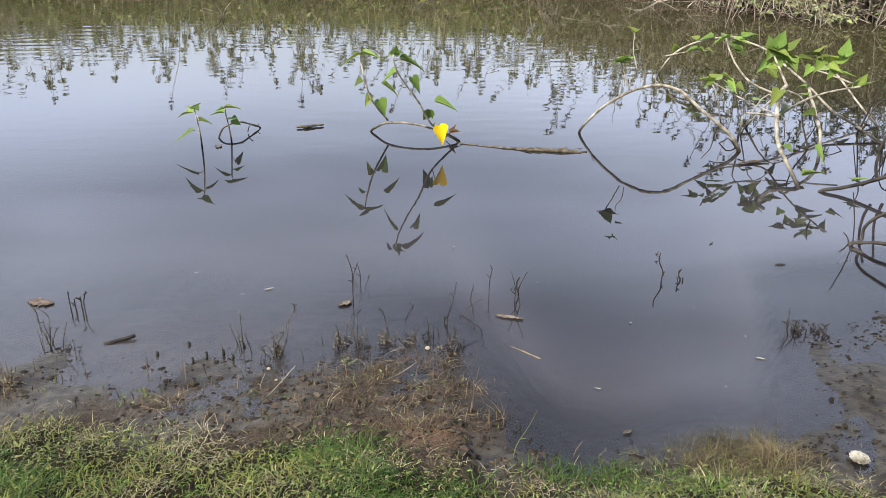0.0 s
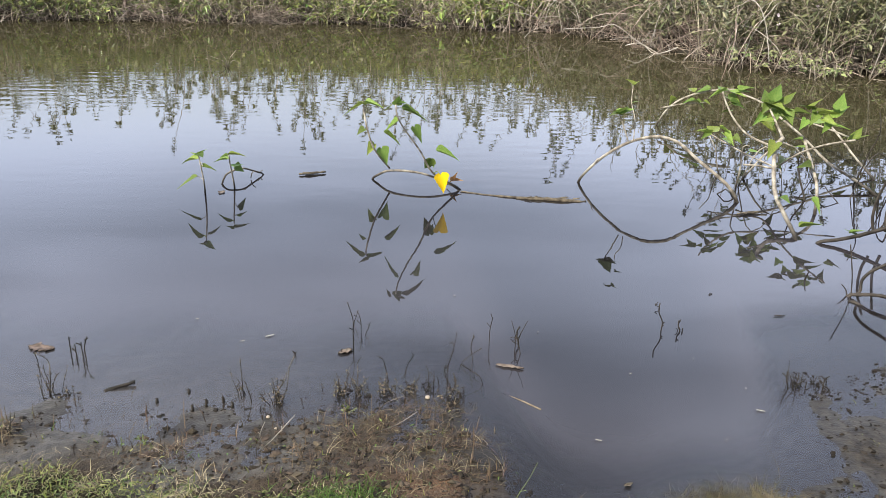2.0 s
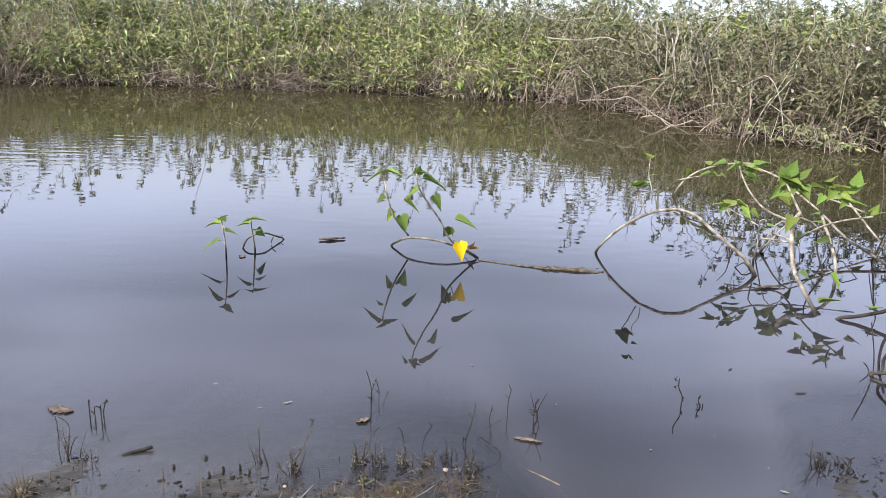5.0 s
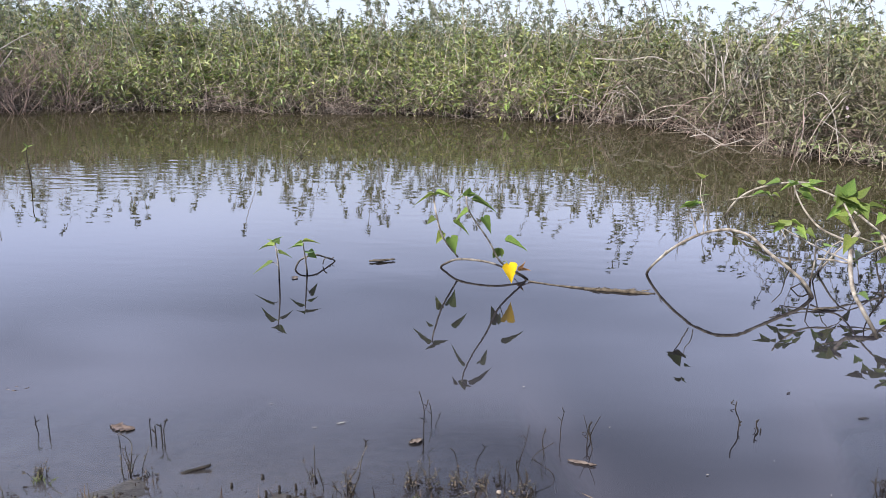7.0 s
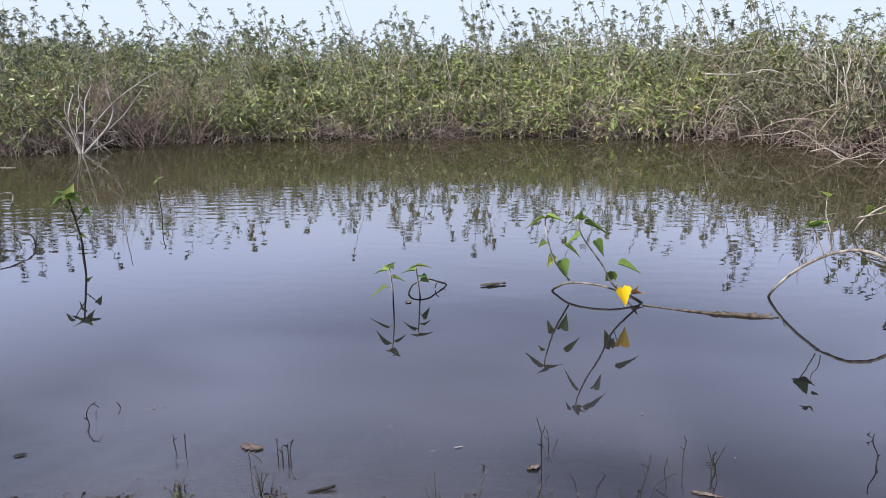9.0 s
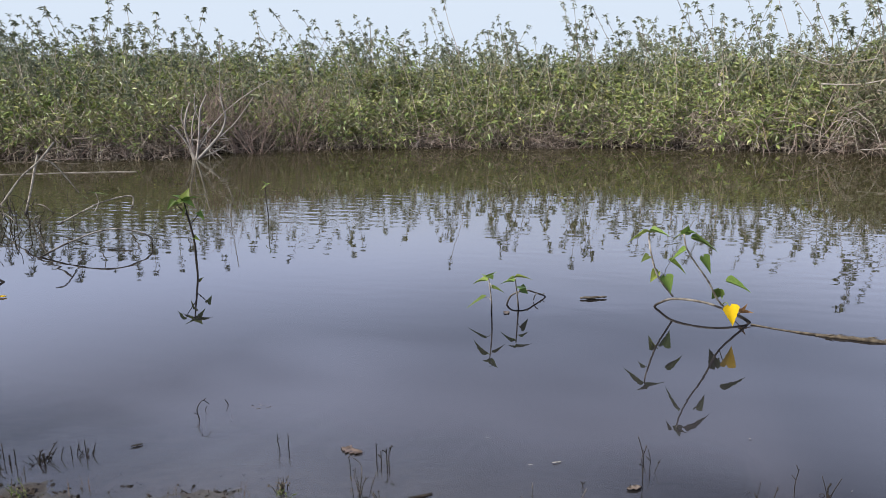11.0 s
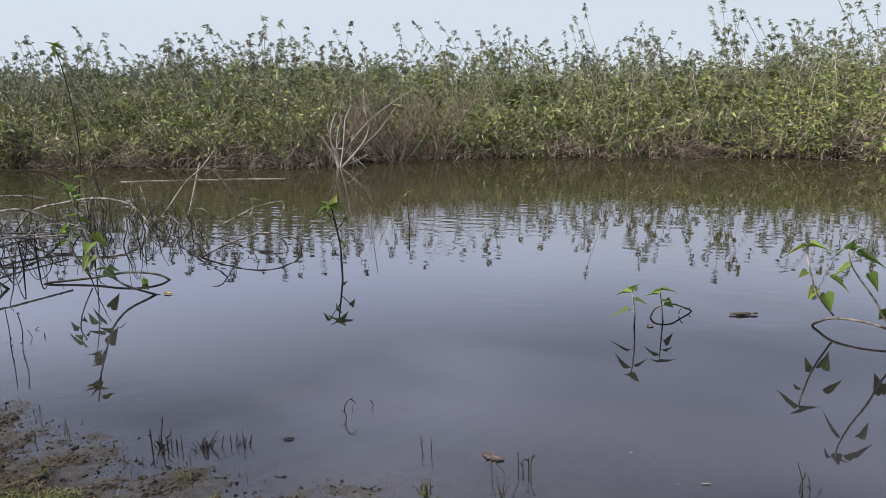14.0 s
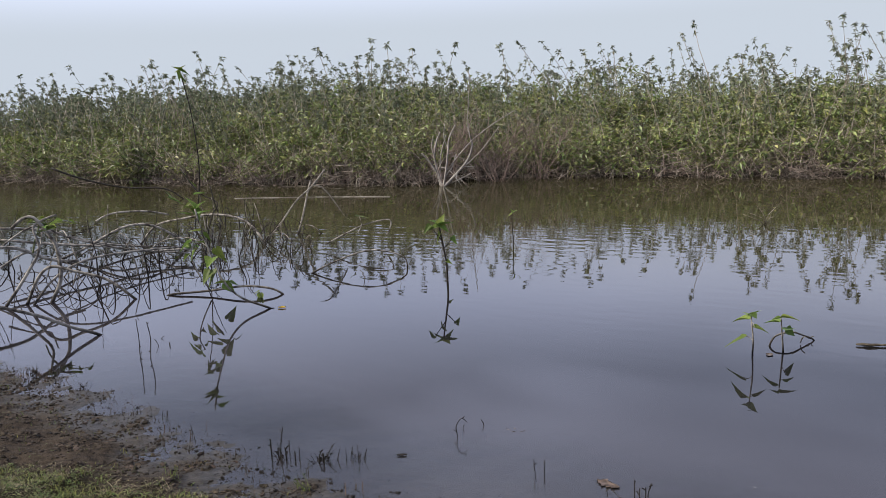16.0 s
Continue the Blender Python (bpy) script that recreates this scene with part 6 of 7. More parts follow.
plant('plant_stubs', 'black soggy plant stubs rising from wet mud',
      [([(-3.06, 2.15, -0.090), (-3.06, 2.15, -0.000), (-3.06, 2.15, 0.055), (-3.06, 2.15, 0.098)], 0.0053, 0.0040),
       ([(-3.03, 2.18, -0.090), (-3.03, 2.18, -0.000), (-3.02, 2.18, 0.077), (-3.01, 2.19, 0.156)], 0.0053, 0.0026),
       ([(-2.99, 2.18, -0.090), (-2.99, 2.18, 0.000), (-2.99, 2.18, 0.050), (-2.98, 2.19, 0.067)], 0.0065, 0.0039),
       ([(-2.95, 2.20, -0.090), (-2.95, 2.20, 0.000), (-2.95, 2.20, 0.042)], 0.0065, 0.0039),
       ([(-2.93, 2.20, -0.090), (-2.93, 2.21, 0.000), (-2.93, 2.21, 0.068)], 0.0052, 0.0026),
       ([(-3.03, 2.17, -0.090), (-3.03, 2.17, 0.000), (-3.04, 2.16, 0.037)], 0.0053, 0.0039),
       ([(-3.02, 2.23, -0.090), (-3.02, 2.23, 0.000), (-3.02, 2.23, 0.072)], 0.0040, 0.0027)],
      [], 'twig', stem_dark, leaf_bright, 0)
plant('plant_stubs', 'short black soggy stubs rising from wet mud',
      [([(-2.83, 2.24, -0.090), (-2.83, 2.24, 0.000), (-2.83, 2.25, 0.041), (-2.82, 2.26, 0.057)], 0.0064, 0.0038),
       ([(-2.82, 2.28, -0.090), (-2.82, 2.28, 0.000), (-2.81, 2.29, 0.038), (-2.79, 2.31, 0.076)], 0.0051, 0.0026),
       ([(-2.78, 2.29, -0.090), (-2.77, 2.30, 0.000), (-2.76, 2.31, 0.053)], 0.0051, 0.0026),
       ([(-2.73, 2.34, -0.090), (-2.73, 2.35, 0.000), (-2.72, 2.36, 0.059)], 0.0038, 0.0026),
       ([(-2.69, 2.36, -0.090), (-2.69, 2.36, 0.000), (-2.69, 2.36, 0.070)], 0.0038, 0.0025),
       ([(-2.66, 2.37, -0.090), (-2.66, 2.37, 0.000), (-2.65, 2.38, 0.054)], 0.0038, 0.0025),
       ([(-2.81, 2.26, -0.090), (-2.81, 2.25, 0.000), (-2.81, 2.25, 0.042)], 0.0076, 0.0051),
       ([(-2.74, 2.33, -0.090), (-2.74, 2.33, 0.000), (-2.74, 2.33, 0.048)], 0.0038, 0.0025)],
      [], 'twig', stem_dark, leaf_bright, 0)
plant('upright_twig', 'thin dark hooked twigs standing in shallow water',
      [([(-2.42, 2.81, -0.090), (-2.43, 2.81, 0.000), (-2.43, 2.80, 0.055), (-2.41, 2.82, 0.094), (-2.39, 2.84, 0.071)], 0.0040, 0.0027),
       ([(-2.38, 2.99, -0.090), (-2.39, 2.99, -0.000), (-2.40, 2.98, 0.032)], 0.0041, 0.0027),
       ([(-2.47, 2.90, -0.090), (-2.46, 2.90, 0.000), (-2.45, 2.90, 0.023)], 0.0027, 0.0027)],
      [], 'twig', stem_dark, leaf_bright, 0)
plant('upright_twig', 'two thin dark twigs standing in calm water',
      [([(-1.88, 2.64, -0.090), (-1.89, 2.64, 0.000), (-1.89, 2.63, 0.044), (-1.89, 2.63, 0.082)], 0.0035, 0.0023),
       ([(-1.85, 2.65, -0.090), (-1.85, 2.65, 0.000), (-1.85, 2.65, 0.043), (-1.85, 2.65, 0.081)], 0.0035, 0.0023)],
      [], 'twig', stem_dark, leaf_bright, 0)
plant('upright_twig', 'thin straight twigs standing in calm pond water',
      [([(-5.14, 2.80, -0.090), (-5.14, 2.80, 0.000), (-5.13, 2.80, 0.131), (-5.14, 2.80, 0.274)], 0.0062, 0.0041),
       ([(-5.03, 2.81, -0.090), (-5.03, 2.81, -0.000), (-5.02, 2.82, 0.141), (-5.03, 2.81, 0.264)], 0.0061, 0.0041),
       ([(-5.19, 3.07, -0.090), (-5.18, 3.07, 0.000), (-5.18, 3.07, 0.025)], 0.0085, 0.0042),
       ([(-5.26, 3.03, -0.090), (-5.26, 3.03, 0.000), (-5.27, 3.01, 0.054)], 0.0043, 0.0032),
       ([(-5.41, 3.14, -0.090), (-5.40, 3.15, 0.000), (-5.39, 3.17, 0.014)], 0.0044, 0.0033)],
      [], 'twig', stem_dark, leaf_bright, 0)
plant('plant_stubs', 'dark stubs and small twigs on shallow mud',
      [([(1.30, 2.54, -0.090), (1.29, 2.54, 0.000), (1.28, 2.54, 0.035), (1.28, 2.55, 0.070)], 0.0051, 0.0031),
       ([(1.31, 2.54, -0.090), (1.31, 2.54, -0.000), (1.29, 2.55, 0.059)], 0.0041, 0.0021),
       ([(1.33, 2.54, -0.090), (1.32, 2.54, 0.000), (1.32, 2.54, 0.049), (1.32, 2.54, 0.073)], 0.0041, 0.0021),
       ([(1.36, 2.55, -0.090), (1.36, 2.55, 0.000), (1.36, 2.55, 0.029)], 0.0041, 0.0031),
       ([(1.33, 2.60, -0.090), (1.32, 2.61, 0.000), (1.31, 2.61, 0.082)], 0.0021, 0.0016),
       ([(1.42, 2.54, -0.090), (1.42, 2.54, 0.000), (1.42, 2.54, 0.041), (1.43, 2.53, 0.063)], 0.0052, 0.0031),
       ([(1.45, 2.52, -0.090), (1.44, 2.53, 0.000), (1.42, 2.54, 0.016), (1.40, 2.55, 0.043)], 0.0052, 0.0031)],
      [], 'twig', stem_dark, leaf_bright, 0)
plant('dry_sprig', 'dry brown sprigs at the muddy shoreline',
      [([(-0.37, 2.43, -0.090), (-0.37, 2.43, -0.000), (-0.37, 2.43, 0.052), (-0.38, 2.43, 0.095)], 0.0027, 0.0018),
       ([(-0.35, 2.43, -0.090), (-0.35, 2.43, 0.000), (-0.34, 2.43, 0.063), (-0.33, 2.44, 0.109)], 0.0026, 0.0018),
       ([(-0.30, 2.42, -0.090), (-0.30, 2.42, 0.000), (-0.30, 2.42, 0.084), (-0.30, 2.42, 0.130)], 0.0035, 0.0018),
       ([(-0.25, 2.43, -0.090), (-0.26, 2.43, -0.000), (-0.27, 2.43, 0.052)], 0.0026, 0.0018),
       ([(-0.18, 2.46, -0.090), (-0.19, 2.46, 0.000), (-0.20, 2.46, 0.036)], 0.0027, 0.0018),
       ([(-0.09, 2.47, -0.090), (-0.10, 2.47, 0.000), (-0.10, 2.47, 0.057)], 0.0027, 0.0018),
       ([(-0.05, 2.49, -0.090), (-0.05, 2.49, 0.000), (-0.05, 2.49, 0.060), (-0.06, 2.49, 0.095)], 0.0027, 0.0018),
       ([(-0.04, 2.49, -0.090), (-0.03, 2.49, 0.000), (-0.03, 2.49, 0.053)], 0.0036, 0.0027),
       ([(-0.01, 2.50, -0.090), (-0.01, 2.50, 0.000), (-0.02, 2.50, 0.043)], 0.0027, 0.0018),
       ([(-0.34, 2.65, -0.090), (-0.33, 2.65, 0.000), (-0.31, 2.65, 0.029)], 0.0019, 0.0019),
       ([(0.03, 2.47, -0.090), (0.04, 2.47, -0.000), (0.05, 2.47, 0.038), (0.04, 2.47, 0.073)], 0.0035, 0.0027),
       ([(0.08, 2.43, -0.090), (0.07, 2.44, 0.000), (0.05, 2.44, 0.018), (0.02, 2.44, 0.032)], 0.0044, 0.0026),
       ([(-0.12, 2.47, -0.090), (-0.12, 2.47, 0.000), (-0.13, 2.47, 0.038)], 0.0027, 0.0018)],
      [], 'twig', stem_sprig, leaf_bright, 0)
plant('leaning_weed', 'thin green weed stalk leaning over the inlet bank',
      [([(0.20, 1.83, -0.090), (0.21, 1.82, -0.000), (0.22, 1.82, 0.056), (0.25, 1.82, 0.119), (0.27, 1.82, 0.174)], 0.0020, 0.0010)],
      [], 'twig', stem_green, leaf_bright, 0)
plant('dead_stalk', 'long pale dead stalks lying over the dry grass',
      [([(-0.61, 2.05, -0.090), (-0.58, 2.06, -0.000), (-0.53, 2.07, 0.055), (-0.47, 2.09, 0.121), (-0.46, 2.09, 0.134)], 0.0031, 0.0023),
       ([(-0.54, 2.07, -0.090), (-0.54, 2.07, 0.000), (-0.57, 2.07, 0.060), (-0.55, 2.07, 0.120)], 0.0023, 0.0015),
       ([(-0.31, 2.16, -0.090), (-0.26, 2.16, 0.000), (-0.15, 2.17, 0.050), (-0.08, 2.17, 0.103)], 0.0031, 0.0016),
       ([(-0.37, 2.32, -0.090), (-0.34, 2.33, 0.000), (-0.26, 2.34, -0.020), (-0.20, 2.34, -0.020)], 0.0034, 0.0017)],
      [], 'twig', stem_grey, leaf_bright, 0)


plant('leafy_sprig', 'bright green leafy sprig growing over the fallen branches',
      [([(-7.70, 3.40, 0.450), (-7.68, 3.44, 0.600), (-7.62, 3.52, 0.690), (-7.52, 3.60, 0.720), (-7.40, 3.68, 0.700)], 0.0110, 0.0060),
       ([(-7.68, 3.44, 0.600), (-7.72, 3.50, 0.700), (-7.78, 3.52, 0.760)], 0.0080, 0.0050)],
      [], 'water plant', stem_green, leaf_bright, 9)


# ---------------------------------------------------------------- small things on and in the water
def log_on_water():
    rng = random.Random(3)
    ob = thing("floating_log", "thin dark waterlogged branch floating on the pond", "log", (0.1, 4.94, 0))
    sh = Shape()
    sh.tube([(0, 0, 0.005), (0.14, -0.05, 0.0), (0.28, -0.09, 0.002), (0.42, -0.12, 0.004)], 0.004, 0.009, 7, 3, 0.3)
    part("thin_end", sh.mesh("thin_end", bark), ob)
    sh = Shape()
    sh.tube([(0.36, -0.11, 0.0), (0.45, -0.13, 0.004), (0.56, -0.14, 0.005), (0.67, -0.15, 0.003), (0.80, -0.15, -0.012)], 0.010, 0.016, 9, 4, 0.5)
    part("bark_end", sh.mesh("bark_end", bark), ob)
    for _ in range(14):
        s = rng.uniform(0.40, 0.74)
        q = Vector((s, -0.135, 0.012))
        part("bark_flake", Shape().tube([q, q + Vector((rng.uniform(0.02, 0.05), rng.uniform(-0.01, 0.01), rng.uniform(0.0, 0.012)))], 0.004, 0.002, 4, 1, 0.4).mesh("bark_flake", stem_dry if rng.random() < 0.25 else bark), ob)


log_on_water()


def curled_scrap(name, label, category, at, turn, length, width, curl, material, lift=0.0, tilt=0.0):
    """A curled dry leaf or husk with some thickness, lying on its belly."""
    rng = random.Random(int(length * 1000 + at[0] * 100))
    jag = [[rng.uniform(0.35, 1.25) for _ in range(11)] for _ in range(2)]
    sh = Shape()
    nu, nv, thick = 11, 7, max(0.0012, length * 0.008)
    for layer in (0, 1):
        for i in range(nu):
            s = i / (nu - 1)
            w = width * 0.4 * math.sin(math.pi * min(0.04 + 0.94 * s, 1)) ** 0.8
            for k in range(nv):
                q = 2 * k / (nv - 1) - 1
                z = 0.35 * curl * width * q * q * (0.6 + 0.4 * math.sin(3 * s)) + 0.02 * length * (2 * s - 1) ** 2 + rng.uniform(-0.04, 0.04) * width
                sh.v.append(Vector(((s - 0.5) * length, w * q * jag[0 if q < 0 else 1][i], z - layer * thick + lift)))
    n = nu * nv
    for i in range(nu - 1):
        for k in range(nv - 1):
            a = i * nv + k
            sh.f.append((a, a + 1, a + nv + 1, a + nv))
            sh.f.append((a + n, a + nv + n, a + nv + 1 + n, a + 1 + n))
    rim = [k for k in range(nv)] + [i * nv + nv - 1 for i in range(1, nu)] + [(nu - 1) * nv + k for k in reversed(range(nv - 1))] + [i * nv for i in reversed(range(1, nu - 1))]
    for a, b in zip(rim, rim[1:] + rim[:1]):
        sh.f.append((b, a, a + n, b + n))
    ob = tagged(new(name, sh.mesh(name, material)), label, category)
    ob.matrix_basis = pose(*at, tilt, 0, turn)
    return ob


leaf_brown = surface("brown_leaf", (0.16, 0.12, 0.10), (0.05, 0.037, 0.031), 0.6, 40, 160, 0.4)
leaf_tan = surface("tan_leaf", (0.17, 0.14, 0.12), (0.06, 0.045, 0.038), 0.6, 40, 160, 0.4)
curled_scrap("floating_husk", "curled grey-brown husk floating on the pond", "husk", (-0.925, 5.27, 0.003), 22, 0.19, 0.06, 0.5, bark, 0.001)
curled_scrap("floating_husk", "long curled dark leaf floating beside the water shrub", "leaf", (1.88, 4.61, 0.004), 20, 0.18, 0.05, 0.4, bark, 0.001)
curled_scrap("brown_leaf", "brown dead leaf floating in shallow water", "leaf", (-1.58, 2.72, 0.0015), -8, 0.11, 0.09, 0.12, leaf_brown)
curled_scrap("tan_leaf", "crumpled tan leaf floating in shallow water", "leaf", (0.26, 2.65, 0.0015), -14, 0.11, 0.035, 0.5, leaf_tan)
curled_scrap("tan_leaf", "crumpled pale husk caught by twigs in shallow water", "leaf", (-0.385, 2.74, 0.002), 30, 0.06, 0.045, 0.5, leaf_tan)
curled_scrap("sunken_leaf", "pale sunken leaf under the pond surface", "leaf", (-2.22, 3.02, -0.004), 12, 0.10, 0.06, 0.2, leaf_tan)
curled_scrap("sunken_leaf", "small pale leaf at the pond surface", "leaf", (-1.43, 4.80, 0.001), 80, 0.07, 0.06, 0.25, leaf_tan)
curled_scrap("yellow_scrap", "small yellow fallen leaf floating beside a bent stem", "leaf", (-5.25, 4.23, 0.004), 30, 0.07, 0.05, 0.4, leaf_yellow, 0.002)
curled_scrap("grey_scrap", "small grey scrap at the inlet edge", "scrap", (0.57, 1.95, 0.006), 30, 0.034, 0.02, 0.3, bark)
curled_scrap("dark_scrap", "thin dark scrap of leaf floating on the pond", "scrap", (1.50, 3.16, 0.003), 5, 0.05, 0.018, 0.3, stem_dark)
curled_scrap("dark_scrap", "thin dark scrap of leaf floating on the pond", "scrap", (1.26, 3.38, 0.003), 40, 0.03, 0.012, 0.3, stem_dark)
curled_scrap("dark_scrap", "small dark scrap floating near the bank", "scrap", (-2.53, 2.49, 0.003), 40, 0.05, 0.025, 0.6, stem_dark)
for sx, sy, turn, ln in ((-0.71, 2.86, 30, 0.04), (-0.81, 2.81, 10, 0.02), (0.52, 2.18, -20, 0.022), (1.13, 2.53, 80, 0.012), (1.13, 2.38, -20, 0.03), (0.72, 2.62, 15, 0.012), (0.40, 2.95, 50, 0.01), (0.05, 3.3, 10, 0.012), (-1.05, 3.0, 0, 0.014), (0.95, 2.2, 40, 0.012), (1.0, 2.75, 70, 0.01), (-3.6, 2.55, 10, 0.02)):
    curled_scrap("pale_chip", "tiny pale chip floating on the water", "chip", (sx, sy, 0.002), turn, ln, ln * 0.3, 0.3, litter_white, 0.002)


def driftwood(name, label, pts, r0, r1, material):
    at = Vector(pts[0])
    ob = thing(name, label, "stick", at)
    part("stick", Shape().tube(pts, r0, r1, 7, 4, 0.4).mesh("stick", material, shift=at), ob)
    return ob


driftwood("sodden_stick", "black sodden stick poking from wet mud", [(-1.21, 2.42, -0.004), (-1.17, 2.44, 0.004), (-1.115, 2.465, 0.012)], 0.008, 0.006, stem_dark)
driftwood("sunken_stick", "thin brown stick lying in shallow water", [(0.22, 2.47, -0.004), (0.28, 2.42, 0.0), (0.35, 2.36, 0.0)], 0.002, 0.004, stem_dry)
driftwood("sunken_stick", "dark narrow stick standing slanted in the pond", [(1.80, 3.60, -0.02), (1.795, 3.58, 0.02), (1.80, 3.57, 0.055)], 0.006, 0.002, stem_dark)
for bx, by, bh in ((-0.82, 2.33, 0.03), (-0.86, 2.30, 0.025), (-0.77, 2.36, 0.02), (-1.0, 2.35, 0.015), (-0.91, 2.42, 0.012), (-0.73, 2.33, 0.02)):
    driftwood("mud_stub", "short black stub poking from wet mud", [(bx, by, -0.01), (bx + 0.004, by, bh * 0.6), (bx, by + 0.004, bh)], 0.006, 0.004, stem_dark)


def crumpled_litter():
    """A crumpled scrap of white wrapping, folded in layers."""
    bm = bmesh.new()
    bmesh.ops.create_icosphere(bm, subdivisions=4, radius=1)
    for v in bm.verts:
        c = v.co.copy()
        fold = abs(noise.noise(c * 2.2)) * 0.55 + abs(noise.noise(c * 5.0 + Vector((3, 1, 0)))) * 0.28
        v.co = c * (1.05 - fold)
    bmesh.ops.scale(bm, vec=(0.031, 0.023, 0.016), verts=bm.verts)
    me = bpy.data.meshes.new("litter")
    bm.to_mesh(me)
    bm.free()
    me.materials.append(litter_white)
    ob = tagged(new("crumpled_litter", me), "crumpled white scrap of litter on the mud", "litter")
    ob.matrix_basis = pose(1.22, 1.835, float(ground_height(1.22, 1.835)) + 0.014, 4, 6, -20)


crumpled_litter()


def snail_shell(at, size):
    bm = bmesh.new()
    bmesh.ops.create_uvsphere(bm, u_segments=20, v_segments=12, radius=1)
    for v in bm.verts:
        a = math.atan2(v.co.y, v.co.x)
        v.co *= 0.72 + 0.28 * (a / math.pi * 0.5 + 0.5)
        v.co.z *= 0.8 + 0.15 * math.sin(3 * a)
    bmesh.ops.scale(bm, vec=(size, size * 0.85, size * 0.75), verts=bm.verts)
    me = bpy.data.meshes.new("snail_shell")
    bm.to_mesh(me)
    bm.free()
    me.materials.append(shell_mat)
    me.polygons.foreach_set("use_smooth", [True] * len(me.polygons))
    ob = tagged(new("snail_shell", me), "small pale snail shell on the mud", "shell")
    ob.matrix_basis = pose(at[0], at[1], float(ground_height(*at)) + size * 0.45, 30, 10, 40)


snail_shell((-0.05, 2.42), 0.011)
snail_shell((-0.59, 2.27), 0.008)
snail_shell((-0.55, 2.20), 0.006)


# ---------------------------------------------------------------- grass, weeds and clods on the near bank
def scatter(seed, n, x0, x1, y0, y1):
    rng = np.random.default_rng(seed)
    return rng, rng.uniform(x0, x1, n), rng.uniform(y0, y1, n)


def turf_depth(x, y):
    return np.interp(x, TURF_X, TURF_Y) - y + 0.05 * rough_noise(x, y, 8, ((0.3, 0.6), (0.1, 0.5)))


def grass(name, label, seed, count, keep, high, width, material, bend=(0.3, 1.1), area=(-6.0, 2.6, 0.75, 2.5)):
    rng, x, y = scatter(seed, count, *area)
    ok = rng.random(count) < keep(x, y)
    x, y = x[ok], y[ok]
    n = len(x)
    z = ground_height(x, y) - 0.004
    a = rng.uniform(0, 6.28, n)
    lean = np.stack([np.cos(a), np.sin(a), np.zeros(n)], 1)
    clump = 0.75 + 0.35 * rough_noise(x, y, 17, ((0.35, 0.8), (0.12, 0.5)))
    h = rng.uniform(*high, n) * np.clip(clump, 0.35, 1.4)
    v, t = blade_arrays(np.stack([x, y, z], 1), lean, h, rng.uniform(*width, n), rng.uniform(*bend, n))
    return tagged(new(name, array_mesh(name, v, t, material)), label, "grass", kind="stuff")


def patch(x, y, seed, size):
    return np.clip(0.5 + rough_noise(x, y, seed, ((size, 0.6), (size * 0.35, 0.35))), 0, 1)


grass("green_grass", "short green grass covering the near bank", 51, 150000,
      lambda x, y: np.clip(turf_depth(x, y) / 0.16, 0, 1) * (0.25 + 0.75 * patch(x, y, 61, 0.5)) * np.where((x > -5) & (x < 1.9), 1, 0.5), (0.018, 0.05), (0.0022, 0.0044), grass_green, (0.6, 1.9))
grass("dry_grass", "short dry straw mixed into the bank grass", 52, 170000,
      lambda x, y: np.clip((turf_depth(x, y) + 0.06) / 0.12, 0, 1) * (0.15 + 0.7 * (1 - patch(x, y, 61, 0.5))), (0.014, 0.045), (0.0012, 0.0026), grass_dry, (0.8, 2.1))


def brown_patch(x, y):
    a = np.exp(-(((x + 0.14) / 0.3) ** 2 + ((y - 2.1) / 0.26) ** 2) ** 2)
    b = 0.8 * np.exp(-(((x + 0.85) / 0.25) ** 2 + ((y - 2.07) / 0.06) ** 2))
    c = 0.8 * np.exp(-(((x + 1.48) / 0.12) ** 2 + ((y - 2.14) / 0.07) ** 2))
    d = 0.5 * np.exp(-(((x + 5.5) / 0.45) ** 2 + ((y - 2.12) / 0.1) ** 2))
    return np.clip(a + b + c + d, 0, 1) * patch(x, y, 77, 0.2)


grass("dry_grass", "matted brown dry grass on the muddy spit", 53, 110000, lambda x, y: brown_patch(x, y), (0.015, 0.05), (0.0011, 0.0026), thatch, (0.9, 2.2), (-6.0, 1.0, 1.7, 2.5))
grass("dry_grass", "pale straws strewn over the muddy spit", 56, 34000, lambda x, y: 0.4 * brown_patch(x, y), (0.025, 0.075), (0.0012, 0.0024), grass_dry, (0.9, 2.2), (-6.0, 1.0, 1.7, 2.5))
grass("dead_stems", "thin dark dead stems standing over the muddy spit", 59, 26000, lambda x, y: 0.4 * brown_patch(x, y) + 0.10 * np.exp(-((shore(x) - y - 0.12) / 0.1) ** 2), (0.03, 0.10), (0.002, 0.004), thatch, (0.05, 0.8), (-6.0, 1.0, 1.7, 2.5))
tuft_grass = surface("tuft_grass", (0.125, 0.10, 0.055), (0.034, 0.032, 0.014), 0.8, 5, 40, 0.0, "island", 0.55, 0.03, glow=0.08)
grass("dry_grass", "tuft of tall dry grass beside the inlet", 54, 17000,
      lambda x, y: np.exp(-(((x - 0.88) / 0.2) ** 2 + ((y - 1.84) / 0.10) ** 2) ** 2) * 0.5, (0.03, 0.095), (0.0011, 0.0024), tuft_grass, (0.5, 2.0), (0.5, 1.3, 1.6, 2.05))
grass("green_grass", "sparse green sprouts on the muddy shore", 55, 16000,
      lambda x, y: np.clip((shore(x) - y) / 0.3, 0, 1) * (patch(x, y, 91, 0.25) > 0.72) * 0.5, (0.015, 0.04), (0.002, 0.004), grass_green, (0.4, 1.2), (-6.0, 2.6, 1.2, 2.5))

